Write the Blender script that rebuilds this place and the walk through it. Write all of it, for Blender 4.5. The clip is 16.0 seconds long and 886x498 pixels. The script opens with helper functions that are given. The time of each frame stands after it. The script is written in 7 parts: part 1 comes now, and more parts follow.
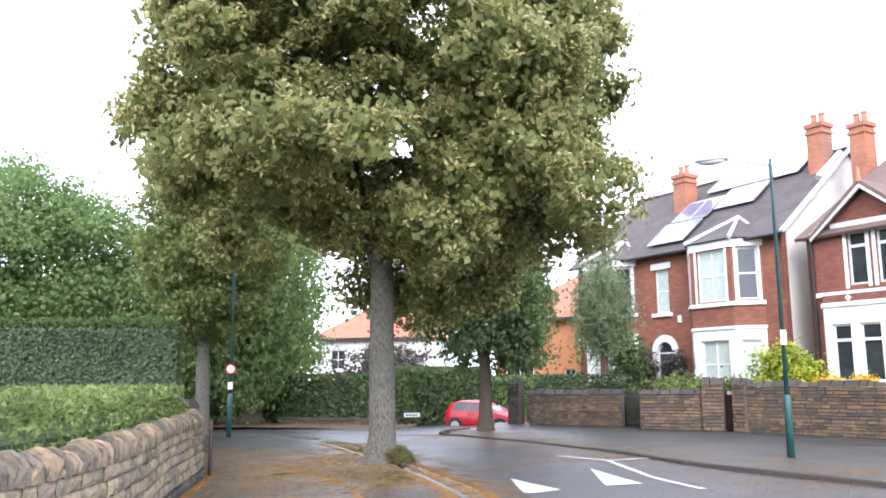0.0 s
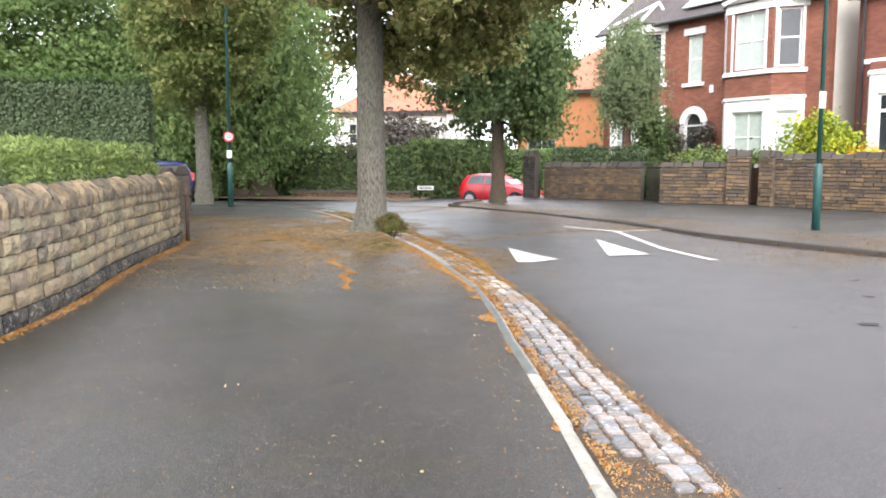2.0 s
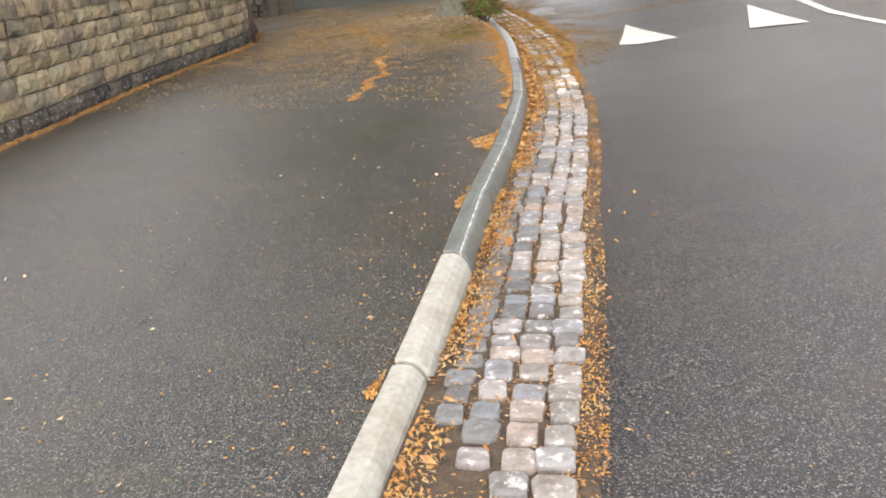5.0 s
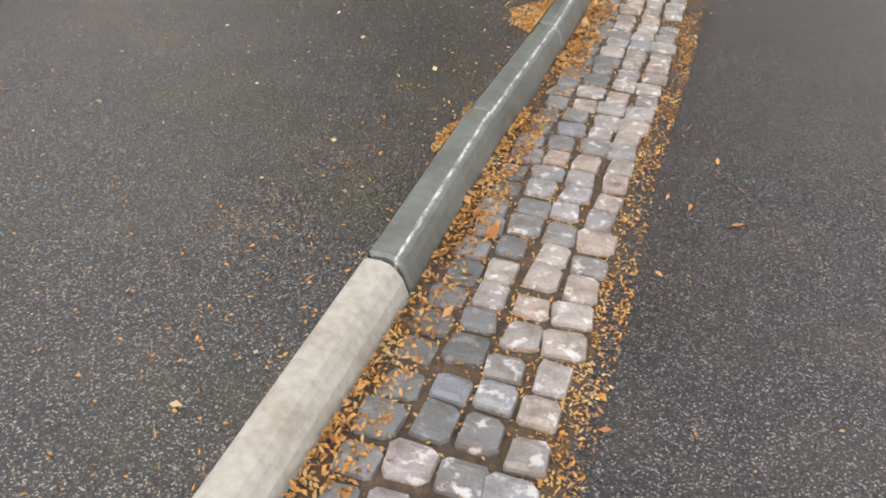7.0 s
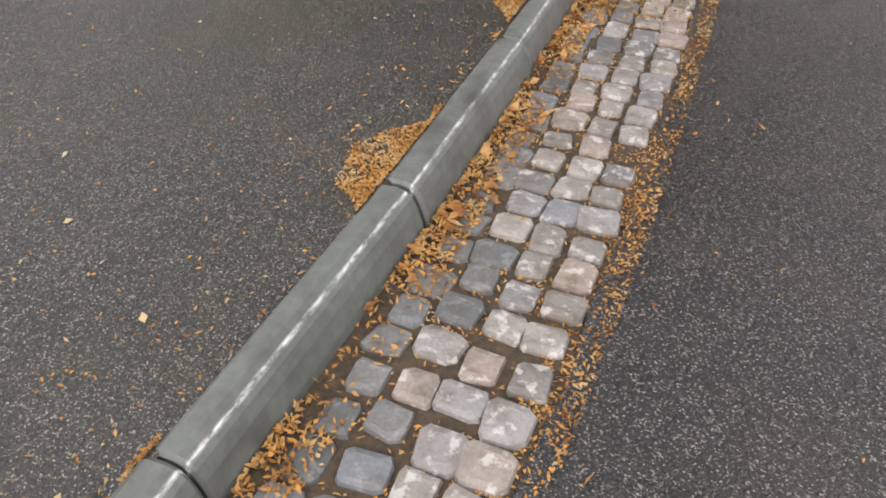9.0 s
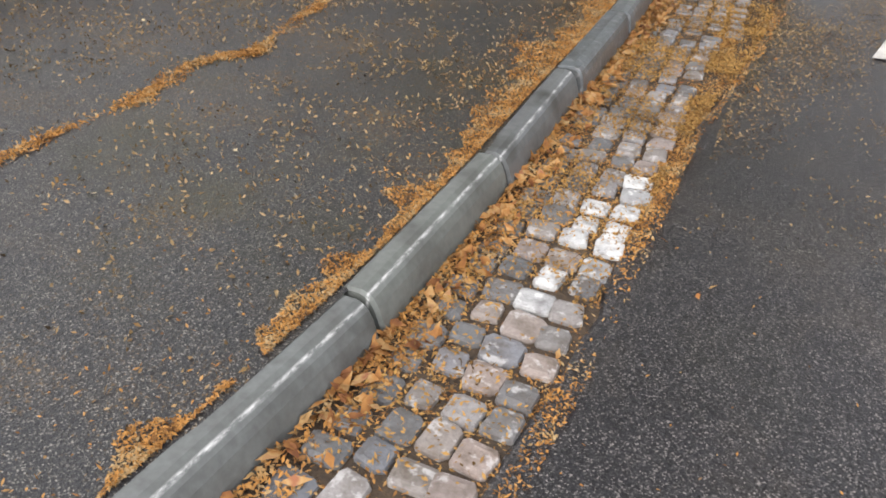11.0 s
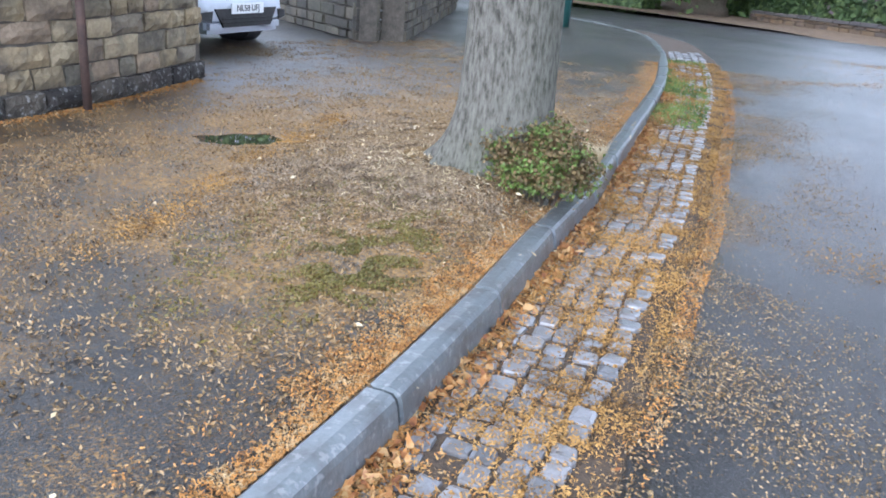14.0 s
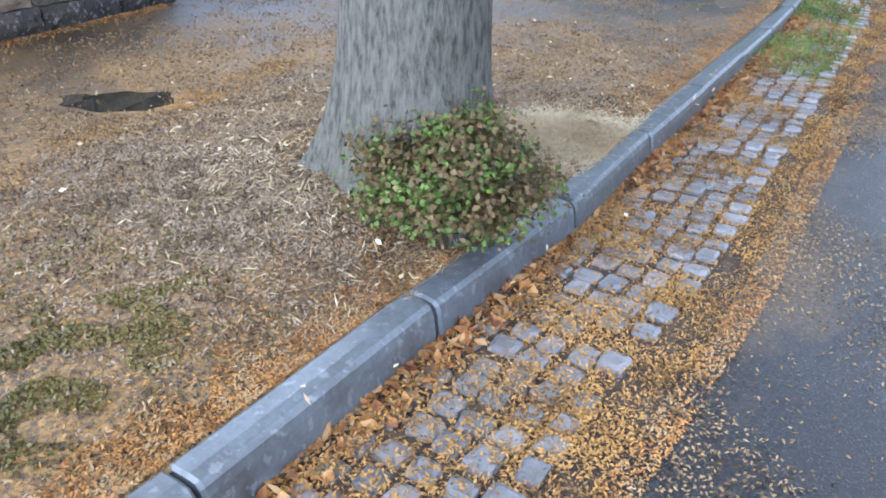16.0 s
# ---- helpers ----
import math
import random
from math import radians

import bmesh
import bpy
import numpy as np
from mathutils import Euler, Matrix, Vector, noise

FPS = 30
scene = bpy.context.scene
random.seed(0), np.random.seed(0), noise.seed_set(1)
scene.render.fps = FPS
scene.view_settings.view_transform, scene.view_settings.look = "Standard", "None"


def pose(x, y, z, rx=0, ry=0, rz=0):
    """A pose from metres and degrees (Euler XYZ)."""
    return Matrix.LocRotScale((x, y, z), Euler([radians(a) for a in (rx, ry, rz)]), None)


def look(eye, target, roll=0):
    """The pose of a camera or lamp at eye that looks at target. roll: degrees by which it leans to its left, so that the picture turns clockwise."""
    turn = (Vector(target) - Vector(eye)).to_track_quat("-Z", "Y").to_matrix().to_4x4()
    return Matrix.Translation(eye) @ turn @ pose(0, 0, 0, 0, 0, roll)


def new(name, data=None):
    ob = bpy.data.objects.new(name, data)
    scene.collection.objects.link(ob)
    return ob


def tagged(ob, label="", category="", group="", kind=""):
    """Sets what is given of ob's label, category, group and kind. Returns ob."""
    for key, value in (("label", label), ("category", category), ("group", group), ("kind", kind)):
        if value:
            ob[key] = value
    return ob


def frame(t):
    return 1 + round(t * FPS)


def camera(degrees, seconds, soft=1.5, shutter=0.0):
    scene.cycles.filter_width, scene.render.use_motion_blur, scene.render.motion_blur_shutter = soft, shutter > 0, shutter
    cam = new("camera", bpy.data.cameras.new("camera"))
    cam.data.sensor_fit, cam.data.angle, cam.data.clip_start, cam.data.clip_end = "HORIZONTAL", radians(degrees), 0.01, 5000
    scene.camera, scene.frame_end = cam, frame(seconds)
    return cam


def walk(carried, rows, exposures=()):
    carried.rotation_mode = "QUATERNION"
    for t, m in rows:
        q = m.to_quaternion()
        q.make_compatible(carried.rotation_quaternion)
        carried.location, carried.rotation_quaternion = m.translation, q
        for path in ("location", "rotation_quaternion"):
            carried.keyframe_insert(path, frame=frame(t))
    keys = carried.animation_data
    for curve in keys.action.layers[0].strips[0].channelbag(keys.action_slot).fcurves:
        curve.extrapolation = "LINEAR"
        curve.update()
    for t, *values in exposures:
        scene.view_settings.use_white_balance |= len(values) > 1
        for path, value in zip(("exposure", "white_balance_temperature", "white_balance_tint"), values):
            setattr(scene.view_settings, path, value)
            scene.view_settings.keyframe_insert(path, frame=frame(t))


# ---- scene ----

# ---------------------------------------------------------------- camera
cam = camera(56.5, 16.0, soft=1.8)
PATH = [
    (0, (1.696, 1.554, 1.667), (1.443, 3.513, 1.983), -0.4),
    (0.5, (1.764, 1.867, 1.596), (1.539, 3.852, 1.7), 1.1),
    (1, (1.839, 2.256, 1.54), (1.578, 4.239, 1.569), -0.1),
    (1.5, (1.964, 2.72, 1.462), (1.554, 4.674, 1.356), -1.8),
    (2, (2.103, 3.142, 1.383), (1.777, 5.104, 1.169), 0.0),
    (2.5, (2.288, 3.584, 1.321), (2.008, 5.533, 0.972), 0.3),
    (3, (2.444, 4.004, 1.277), (2.273, 5.947, 0.835), 1.2),
    (3.5, (2.643, 4.392, 1.244), (2.348, 6.294, 0.697), -2.2),
    (4, (2.881, 4.742, 1.245), (2.261, 6.57, 0.723), -4.7),
    (4.5, (3.04, 5.163, 1.208), (2.3, 6.924, 0.617), -5.0),
    (4.7, (3.085, 5.305, 1.203), (2.331, 7.046, 0.569), -5.5),
    (6.8, (2.827, 6.853, 1.212), (1.987, 8.302, 0.119), 0.8),
    (7, (2.805, 7.033, 1.206), (1.974, 8.45, 0.065), 1.5),
    (7.5, (2.778, 7.449, 1.2), (2.033, 8.851, -0.015), 2.3),
    (8, (2.713, 7.946, 1.195), (1.832, 9.243, -0.047), 0.2),
    (8.5, (2.58, 8.401, 1.16), (1.694, 9.693, -0.083), 0.1),
    (8.7, (2.539, 8.575, 1.168), (1.673, 9.861, -0.094), 0.1),
    (10.8, (2.351, 10.653, 1.23), (1.208, 11.838, 0.094), 1.1),
    (11, (2.304, 10.849, 1.238), (1.18, 12.105, 0.161), 1.8),
    (11.5, (2.198, 11.417, 1.288), (1.019, 12.713, 0.324), 3.3),
    (12, (2.059, 11.945, 1.291), (0.759, 13.124, 0.332), 3.1),
    (12.5, (1.921, 12.435, 1.291), (0.685, 13.666, 0.313), 2.4),
    (13, (1.775, 12.943, 1.307), (0.445, 14.211, 0.52), 2.9),
    (13.5, (1.592, 13.441, 1.317), (0.304, 14.819, 0.654), 5.0),
    (14, (1.475, 13.953, 1.314), (0.158, 15.288, 0.617), 4.4),
    (14.5, (1.307, 14.476, 1.285), (-0.117, 15.674, 0.55), 3.1),
    (15, (1.158, 15.0, 1.288), (-0.274, 16.169, 0.523), 3.6),
    (15.5, (1.016, 15.507, 1.313), (-0.456, 16.554, 0.454), 3.0),
    (16, (0.848, 16.009, 1.284), (-0.63, 16.98, 0.351), 2.0),
]
walk(cam, [(t, look(eye, target, roll)) for t, eye, target, roll in PATH], [(0.0, 0.78, 5750, 16), (0.5, 0.84, 5900, 15), (1.0, 0.74, 6050, 14), (2.0, 0.88, 6300, 13), (2.5, 0.58, 6450, 12), (3.0, 0.38, 6500, 12), (3.5, 0.76, 6600, 12), (7.0, 0.22, 6750, 13), (8.7, 0.08, 6750, 13), (11.0, 0.18, 6450, 13), (11.5, 0.36, 6150, 13), (12.0, 0.72, 5950, 12), (12.5, 0.8, 5650, 12), (13.5, 1.08, 5280, 12), (16.0, 1.06, 4980, 12)])

# ---------------------------------------------------------------- light
world = bpy.data.worlds.new("overcast_sky")
scene.world = world
world.use_nodes = True
wn, wl = world.node_tree.nodes, world.node_tree.links
sky = wn.new("ShaderNodeTexSky")
sky.sky_type = "NISHITA"
sky.sun_disc = False
sky.sun_elevation, sky.sun_rotation = radians(38), radians(200)
sky.dust_density, sky.ozone_density = 4.0, 1.0
cloud = wn.new("ShaderNodeMix")
cloud.data_type = "RGBA"
cloud.inputs[0].default_value = 0.78
cloud.inputs[7].default_value = (26.0, 26.4, 27.4, 1)
wl.new(sky.outputs[0], cloud.inputs[6])
wl.new(cloud.outputs[2], wn["Background"].inputs[0])
wn["Background"].inputs[1].default_value = 0.1

sun = new("sun", bpy.data.lights.new("sun", "SUN"))
sun.data.energy, sun.data.angle, sun.data.color = 2.2, radians(35), (1.0, 0.95, 0.88)
sun.matrix_world = look((10, -28, 26), (0, 15, 0))

# ---------------------------------------------------------------- materials
def node_mat(name, rough=0.7, metal=0.0, spec=0.5):
    m = bpy.data.materials.new(name)
    m.use_nodes = True
    b = m.node_tree.nodes["Principled BSDF"]
    b.inputs["Roughness"].default_value, b.inputs["Metallic"].default_value = rough, metal
    b.inputs["Specular IOR Level"].default_value = spec
    return m, m.node_tree.nodes, m.node_tree.links, b


def coords(n, l, scale=(1, 1, 1), kind="Object"):
    tc, mp = n.new("ShaderNodeTexCoord"), n.new("ShaderNodeMapping")
    mp.inputs["Scale"].default_value = scale
    l.new(tc.outputs[kind], mp.inputs["Vector"])
    return mp.outputs["Vector"]


def noise_tex(n, l, vec, scale, detail=4.0, rough=0.6):
    t = n.new("ShaderNodeTexNoise")
    t.inputs["Scale"].default_value, t.inputs["Detail"].default_value, t.inputs["Roughness"].default_value = scale, detail, rough
    l.new(vec, t.inputs["Vector"])
    return t.outputs["Fac"]


def ramp(n, l, fac, stops):
    r = n.new("ShaderNodeValToRGB")
    e = r.color_ramp.elements
    while len(e) < len(stops):
        e.new(0.5)
    for el, (p, c) in zip(e, stops):
        el.position, el.color = p, (*c, 1) if len(c) == 3 else c
    l.new(fac, r.inputs["Fac"])
    return r.outputs["Color"]


def grey(v):
    return (v, v, v)


def mix(n, l, fac, a, b, mode="MIX"):
    x = n.new("ShaderNodeMix")
    x.data_type, x.blend_type = "RGBA", mode
    for sock, v in ((x.inputs[0], fac), (x.inputs[6], a), (x.inputs[7], b)):
        if isinstance(v, (int, float)):
            sock.default_value = v
        elif isinstance(v, tuple):
            sock.default_value = (*v, 1)
        else:
            l.new(v, sock)
    return x.outputs[2]


def calc(n, l, op, a, b=0.0):
    x = n.new("ShaderNodeMath")
    x.operation = op
    for sock, v in zip(x.inputs, (a, b)):
        if isinstance(v, (int, float)):
            sock.default_value = v
        else:
            l.new(v, sock)
    return x.outputs[0]


def bump(n, l, b, height, strength=0.4, dist=0.01):
    x = n.new("ShaderNodeBump")
    x.inputs["Strength"].default_value, x.inputs["Distance"].default_value = strength, dist
    l.new(height, x.inputs["Height"])
    l.new(x.outputs[0], b.inputs["Normal"])


def simple(name, c1, c2, scale=8.0, rough=0.7, metal=0.0, bumps=0.2, bscale=40.0, dist=0.005, spec=0.5):
    """Two tones blended at two scales, with a fine relief."""
    m, n, l, b = node_mat(name, rough, metal, spec)
    v = coords(n, l)
    big, fine = noise_tex(n, l, v, scale), noise_tex(n, l, v, bscale, 3.0)
    f = calc(n, l, "ADD", calc(n, l, "MULTIPLY", big, 0.65), calc(n, l, "MULTIPLY", fine, 0.35))
    l.new(ramp(n, l, f, [(0.32, c1), (0.68, c2)]), b.inputs["Base Color"])
    if bumps:
        bump(n, l, b, fine, bumps, dist)
    return m


def per_piece(name, tones, scale=14.0, rough=0.8, island=False, dirt=0.35, bumps=0.5, dirt_colour=(0.05, 0.045, 0.04), spec=0.35, dist=0.006, arris=False, splash=0.0):
    """Each piece takes its own tone, with mottling over it."""
    m, n, l, b = node_mat(name, rough, 0.0, spec)
    v = raw = coords(n, l)
    info = n.new("ShaderNodeObjectInfo")
    if not island:
        shift = n.new("ShaderNodeVectorMath")
        l.new(raw, shift.inputs[0])
        l.new(info.outputs["Location"], shift.inputs[1])
        v = shift.outputs[0]
    src = n.new("ShaderNodeNewGeometry").outputs["Random Per Island"] if island else info.outputs["Random"]
    stops = [(i / max(1, len(tones) - 1), c) for i, c in enumerate(tones)]
    base = ramp(n, l, src, stops)
    big, fine = noise_tex(n, l, v, scale, 5.0), noise_tex(n, l, v, scale * 7, 3.0)
    c = mix(n, l, ramp(n, l, big, [(0.45, grey(0)), (0.75, grey(dirt))]), base, dirt_colour)
    c = mix(n, l, 0.35, c, ramp(n, l, fine, [(0.3, grey(0.25)), (0.7, grey(1.0))]), "MULTIPLY")
    if splash:
        s = ramp(n, l, noise_tex(n, l, v, 26.0, 4.0, 0.6), [(0.56, grey(0)), (0.64, grey(splash))])
        c = mix(n, l, s, c, (0.56, 0.55, 0.53))
    if arris:
        sx = n.new("ShaderNodeSeparateXYZ")
        l.new(raw, sx.inputs[0])
        band = ramp(n, l, calc(n, l, "MULTIPLY", calc(n, l, "ABSOLUTE", calc(n, l, "SUBTRACT", sx.outputs[0], 0.075)), 10.0), [(0.005, grey(1)), (0.065, grey(0))])
        rub = ramp(n, l, noise_tex(n, l, coords(n, l, (1, 0.3, 1)), 55.0, 5.0, 0.75), [(0.42, grey(0.05)), (0.6, grey(0.95))])
        c = mix(n, l, calc(n, l, "MULTIPLY", band, rub), c, (0.56, 0.56, 0.54))
        blot = ramp(n, l, noise_tex(n, l, v, 3.3, 3.0), [(0.56, grey(0)), (0.68, grey(0.7))])
        c = mix(n, l, blot, c, (0.035, 0.035, 0.03))
    l.new(c, b.inputs["Base Color"])
    h = calc(n, l, "ADD", big, calc(n, l, "MULTIPLY", fine, 0.4))
    bump(n, l, b, h, bumps, dist)
    return m


def foliage(name, tones, trans=0.25, rough=0.55, tuft=2.4):
    m, n, l, b = node_mat(name, rough, 0.0, 0.3)
    r = n.new("ShaderNodeNewGeometry").outputs["Random Per Island"]
    v = coords(n, l)
    clump = ramp(n, l, noise_tex(n, l, v, tuft, 2.0, 0.5), [(0.36, grey(0)), (0.64, grey(1))])
    r = calc(n, l, "ADD", calc(n, l, "MULTIPLY", r, 0.5), calc(n, l, "MULTIPLY", clump, 0.5))
    c = ramp(n, l, r, [(i / max(1, len(tones) - 1), t) for i, t in enumerate(tones)])
    c = mix(n, l, 0.6, c, ramp(n, l, noise_tex(n, l, v, 0.9, 3.0), [(0.3, grey(0.6)), (0.7, grey(1.0))]), "MULTIPLY")
    l.new(c, b.inputs["Base Color"])
    t = n.new("ShaderNodeBsdfTranslucent")
    l.new(c, t.inputs["Color"])
    s = n.new("ShaderNodeMixShader")
    s.inputs[0].default_value = trans
    l.new(b.outputs[0], s.inputs[1])
    l.new(t.outputs[0], s.inputs[2])
    l.new(s.outputs[0], n["Material Output"].inputs["Surface"])
    return m


TREE = (-1.54, 17.44)


def tarmac(name, dark, light, speck, litter, spec=0.28, gloss=(0.32, 0.42)):
    """Tarmac with visible stones, damp patches and blown blossom lying on it, thickest under the lime tree."""
    m, n, l, b = node_mat(name, 0.4, 0.0, spec)
    v = coords(n, l)
    vor = n.new("ShaderNodeTexVoronoi")
    vor.inputs["Scale"].default_value = 290.0
    l.new(v, vor.inputs["Vector"])
    stone = vor.outputs["Color"]
    sep = n.new("ShaderNodeSeparateColor")
    l.new(stone, sep.inputs[0])
    grain, patch, stain = noise_tex(n, l, v, 260.0, 2.0), noise_tex(n, l, v, 0.55, 5.0), noise_tex(n, l, v, 3.0, 5.0)
    c = ramp(n, l, sep.outputs[0], [(0.0, dark), (0.66, light), (0.88, speck[0]), (1.0, speck[1])])
    c = mix(n, l, 0.55, c, ramp(n, l, grain, [(0.3, grey(0.35)), (0.7, grey(1.0))]), "MULTIPLY")
    c = mix(n, l, 0.5, c, ramp(n, l, patch, [(0.35, grey(0.72)), (0.65, grey(1.0))]), "MULTIPLY")
    c = mix(n, l, ramp(n, l, stain, [(0.5, grey(0)), (0.75, grey(0.16))]), c, (0.10, 0.075, 0.045))
    sx = n.new("ShaderNodeSeparateXYZ")
    l.new(v, sx.inputs[0])
    d = n.new("ShaderNodeVectorMath")
    d.operation = "DISTANCE"
    flat = n.new("ShaderNodeCombineXYZ")
    l.new(sx.outputs[0], flat.inputs[0])
    l.new(sx.outputs[1], flat.inputs[1])
    l.new(flat.outputs[0], d.inputs[0])
    d.inputs[1].default_value = (TREE[0] - 0.4, TREE[1] + 0.4, 0)
    near = ramp(n, l, calc(n, l, "DIVIDE", d.outputs["Value"], 14.0), [(0.0, grey(0.95)), (0.085, grey(0.85)), (0.16, grey(0.52)), (0.26, grey(0.3)), (0.4, grey(0.14)), (1.0, grey(0.0))])
    fleck = calc(n, l, "ADD", calc(n, l, "MULTIPLY", noise_tex(n, l, v, 75.0, 2.0, 0.8), 0.62), calc(n, l, "MULTIPLY", noise_tex(n, l, v, 1.7, 4.0), 0.38))
    k = calc(n, l, "SUBTRACT", calc(n, l, "ADD", fleck, calc(n, l, "MULTIPLY", near, 0.42 * litter)), 0.62 if litter > 0.5 else 0.95)
    k = ramp(n, l, calc(n, l, "MULTIPLY", k, 9.0), [(0.0, grey(0)), (1.0, grey(0.75))])
    dry = ramp(n, l, noise_tex(n, l, v, 40.0, 3.0), [(0.3, (0.06, 0.036, 0.014)), (0.55, (0.27, 0.155, 0.045)), (0.8, (0.46, 0.28, 0.09))])
    # bare trodden earth on the root plate
    plate = ramp(n, l, calc(n, l, "ADD", calc(n, l, "DIVIDE", d.outputs["Value"], 4.0), calc(n, l, "MULTIPLY", calc(n, l, "SUBTRACT", stain, 0.5), 0.35)), [(0.3, grey(0.85)), (0.42, grey(0.0))])
    earth = ramp(n, l, noise_tex(n, l, v, 55.0, 4.0, 0.7), [(0.3, (0.06, 0.044, 0.028)), (0.55, (0.15, 0.112, 0.072)), (0.75, (0.27, 0.21, 0.145))])
    green = ramp(n, l, noise_tex(n, l, v, 1.3, 4.0), [(0.52, grey(0)), (0.7, grey(0.55 * litter))])
    c = mix(n, l, green, c, (0.03, 0.03, 0.010))
    # the crown's shade painted into the tarmac colour, together with black rotted humus
    humus_shade = ramp(n, l, calc(n, l, "ADD", calc(n, l, "DIVIDE", d.outputs["Value"], 8.0), calc(n, l, "MULTIPLY", calc(n, l, "SUBTRACT", patch, 0.5), 0.6)), [(0.45, grey(0.72)), (0.75, grey(0.0))])
    humus_shade = calc(n, l, "MULTIPLY", humus_shade, ramp(n, l, calc(n, l, "DIVIDE", sx.outputs[1], 40.0), [(0.44, grey(1)), (0.49, grey(0))]))
    c = mix(n, l, humus_shade, c, (0.006, 0.005, 0.0045))
    c = mix(n, l, plate, mix(n, l, k, c, dry), earth)
    l.new(c, b.inputs["Base Color"])
    wet = ramp(n, l, patch, [(0.36, grey(gloss[0])), (0.64, grey(gloss[1]))])
    l.new(mix(n, l, calc(n, l, "MAXIMUM", k, plate), wet, grey(0.9)), b.inputs["Roughness"])
    chip = n.new("ShaderNodeTexVoronoi")
    chip.inputs["Scale"].default_value = 105.0
    l.new(v, chip.inputs["Vector"])
    bump(n, l, b, calc(n, l, "ADD", calc(n, l, "ADD", vor.outputs["Distance"], grain), calc(n, l, "MULTIPLY", chip.outputs["Distance"], -1.6)), 0.3, 0.004)
    return m


M = {}
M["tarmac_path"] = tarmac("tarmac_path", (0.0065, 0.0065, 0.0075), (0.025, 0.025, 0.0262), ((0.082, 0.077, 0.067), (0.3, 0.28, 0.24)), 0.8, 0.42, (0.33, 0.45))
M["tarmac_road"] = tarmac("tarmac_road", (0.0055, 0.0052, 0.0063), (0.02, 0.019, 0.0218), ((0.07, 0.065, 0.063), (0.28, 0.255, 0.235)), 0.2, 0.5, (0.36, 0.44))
M["soil"] = simple("soil", (0.05, 0.035, 0.022), (0.16, 0.10, 0.05), 6.0, 0.95, bumps=0.8, bscale=60.0, dist=0.01)
M["gutter"] = simple("gutter_silt", (0.02, 0.016, 0.013), (0.085, 0.055, 0.03), 30.0, 0.95, bumps=0.8, bscale=70.0, dist=0.01)
M["grass"] = simple("grass", (0.03, 0.06, 0.015), (0.08, 0.12, 0.035), 3.0, 0.9, bumps=0.8, bscale=90.0, dist=0.02)
M["sett_grey"] = per_piece("grey_sett", [(0.085, 0.088, 0.09), (0.12, 0.122, 0.125), (0.155, 0.152, 0.15), (0.14, 0.148, 0.165)], 16.0, 0.5, dirt=0.6, dirt_colour=(0.07, 0.055, 0.04), splash=0.12)
M["sett"] = per_piece("granite_sett", [(0.13, 0.13, 0.133), (0.195, 0.182, 0.17), (0.25, 0.222, 0.20), (0.275, 0.22, 0.19), (0.18, 0.185, 0.2), (0.285, 0.26, 0.24)], 16.0, 0.5, dirt=0.8, dirt_colour=(0.085, 0.062, 0.042), splash=0.42)
M["sett_far"] = per_piece("granite_sett_far", [(0.10, 0.101, 0.107), (0.148, 0.146, 0.15), (0.19, 0.188, 0.196), (0.21, 0.193, 0.185), (0.14, 0.143, 0.154)], 16.0, 0.3, island=True, dirt=0.7, dirt_colour=(0.09, 0.066, 0.042), spec=0.6)
M["sett_paint"] = per_piece("painted_sett", [(0.3, 0.3, 0.295), (0.62, 0.62, 0.6)], 22.0, 0.6, dirt=0.9, dirt_colour=(0.16, 0.15, 0.15), splash=0.9)
M["kerb_old"] = per_piece("weathered_kerb", [(0.115, 0.125, 0.115), (0.15, 0.16, 0.145), (0.125, 0.132, 0.13)], 5.0, 0.42, dirt=0.6, bumps=0.35, arris=True)
M["kerb_late"] = per_piece("grey_kerb", [(0.088, 0.10, 0.104), (0.118, 0.13, 0.134), (0.10, 0.112, 0.12)], 7.0, 0.34, dirt=0.85, bumps=0.6, splash=0.16, spec=0.6)
M["kerb_new"] = per_piece("pale_kerb", [(0.25, 0.245, 0.21), (0.31, 0.30, 0.265)], 6.0, 0.8, dirt=0.75, dirt_colour=(0.2, 0.17, 0.12), bumps=0.3)
M["edge_wear"] = simple("worn_kerb_edge", (0.25, 0.26, 0.24), (0.5, 0.5, 0.48), 22.0, 0.7, bumps=0.3, bscale=90.0)
M["stone"] = per_piece("sandstone", [(0.24, 0.19, 0.115), (0.30, 0.238, 0.142), (0.34, 0.262, 0.155), (0.27, 0.205, 0.145), (0.19, 0.168, 0.12), (0.38, 0.305, 0.19), (0.26, 0.232, 0.15)], 4.5, 0.9, dirt=0.95, dirt_colour=(0.055, 0.05, 0.045), bumps=1.0, dist=0.03)
M["cock_stone"] = per_piece("coping_sandstone", [(0.15, 0.12, 0.08), (0.25, 0.19, 0.115), (0.32, 0.24, 0.15), (0.12, 0.105, 0.08), (0.20, 0.16, 0.11)], 9.0, 0.92, dirt=0.95, dirt_colour=(0.05, 0.045, 0.04), bumps=1.0, dist=0.03)
M["stone_sooty"] = per_piece("sooty_sandstone", [(0.035, 0.032, 0.03), (0.06, 0.052, 0.045), (0.10, 0.085, 0.065), (0.045, 0.042, 0.038)], 7.0, 0.95, dirt=0.9, dirt_colour=(0.02, 0.019, 0.018), bumps=1.0, dist=0.03, splash=0.25)
M["stone_far"] = per_piece("sandstone_far", [(0.10, 0.073, 0.048), (0.16, 0.108, 0.062), (0.23, 0.15, 0.082), (0.13, 0.093, 0.07), (0.075, 0.064, 0.052)], 4.0, 0.9, island=True, dirt=0.9, bumps=0.8, dist=0.02)
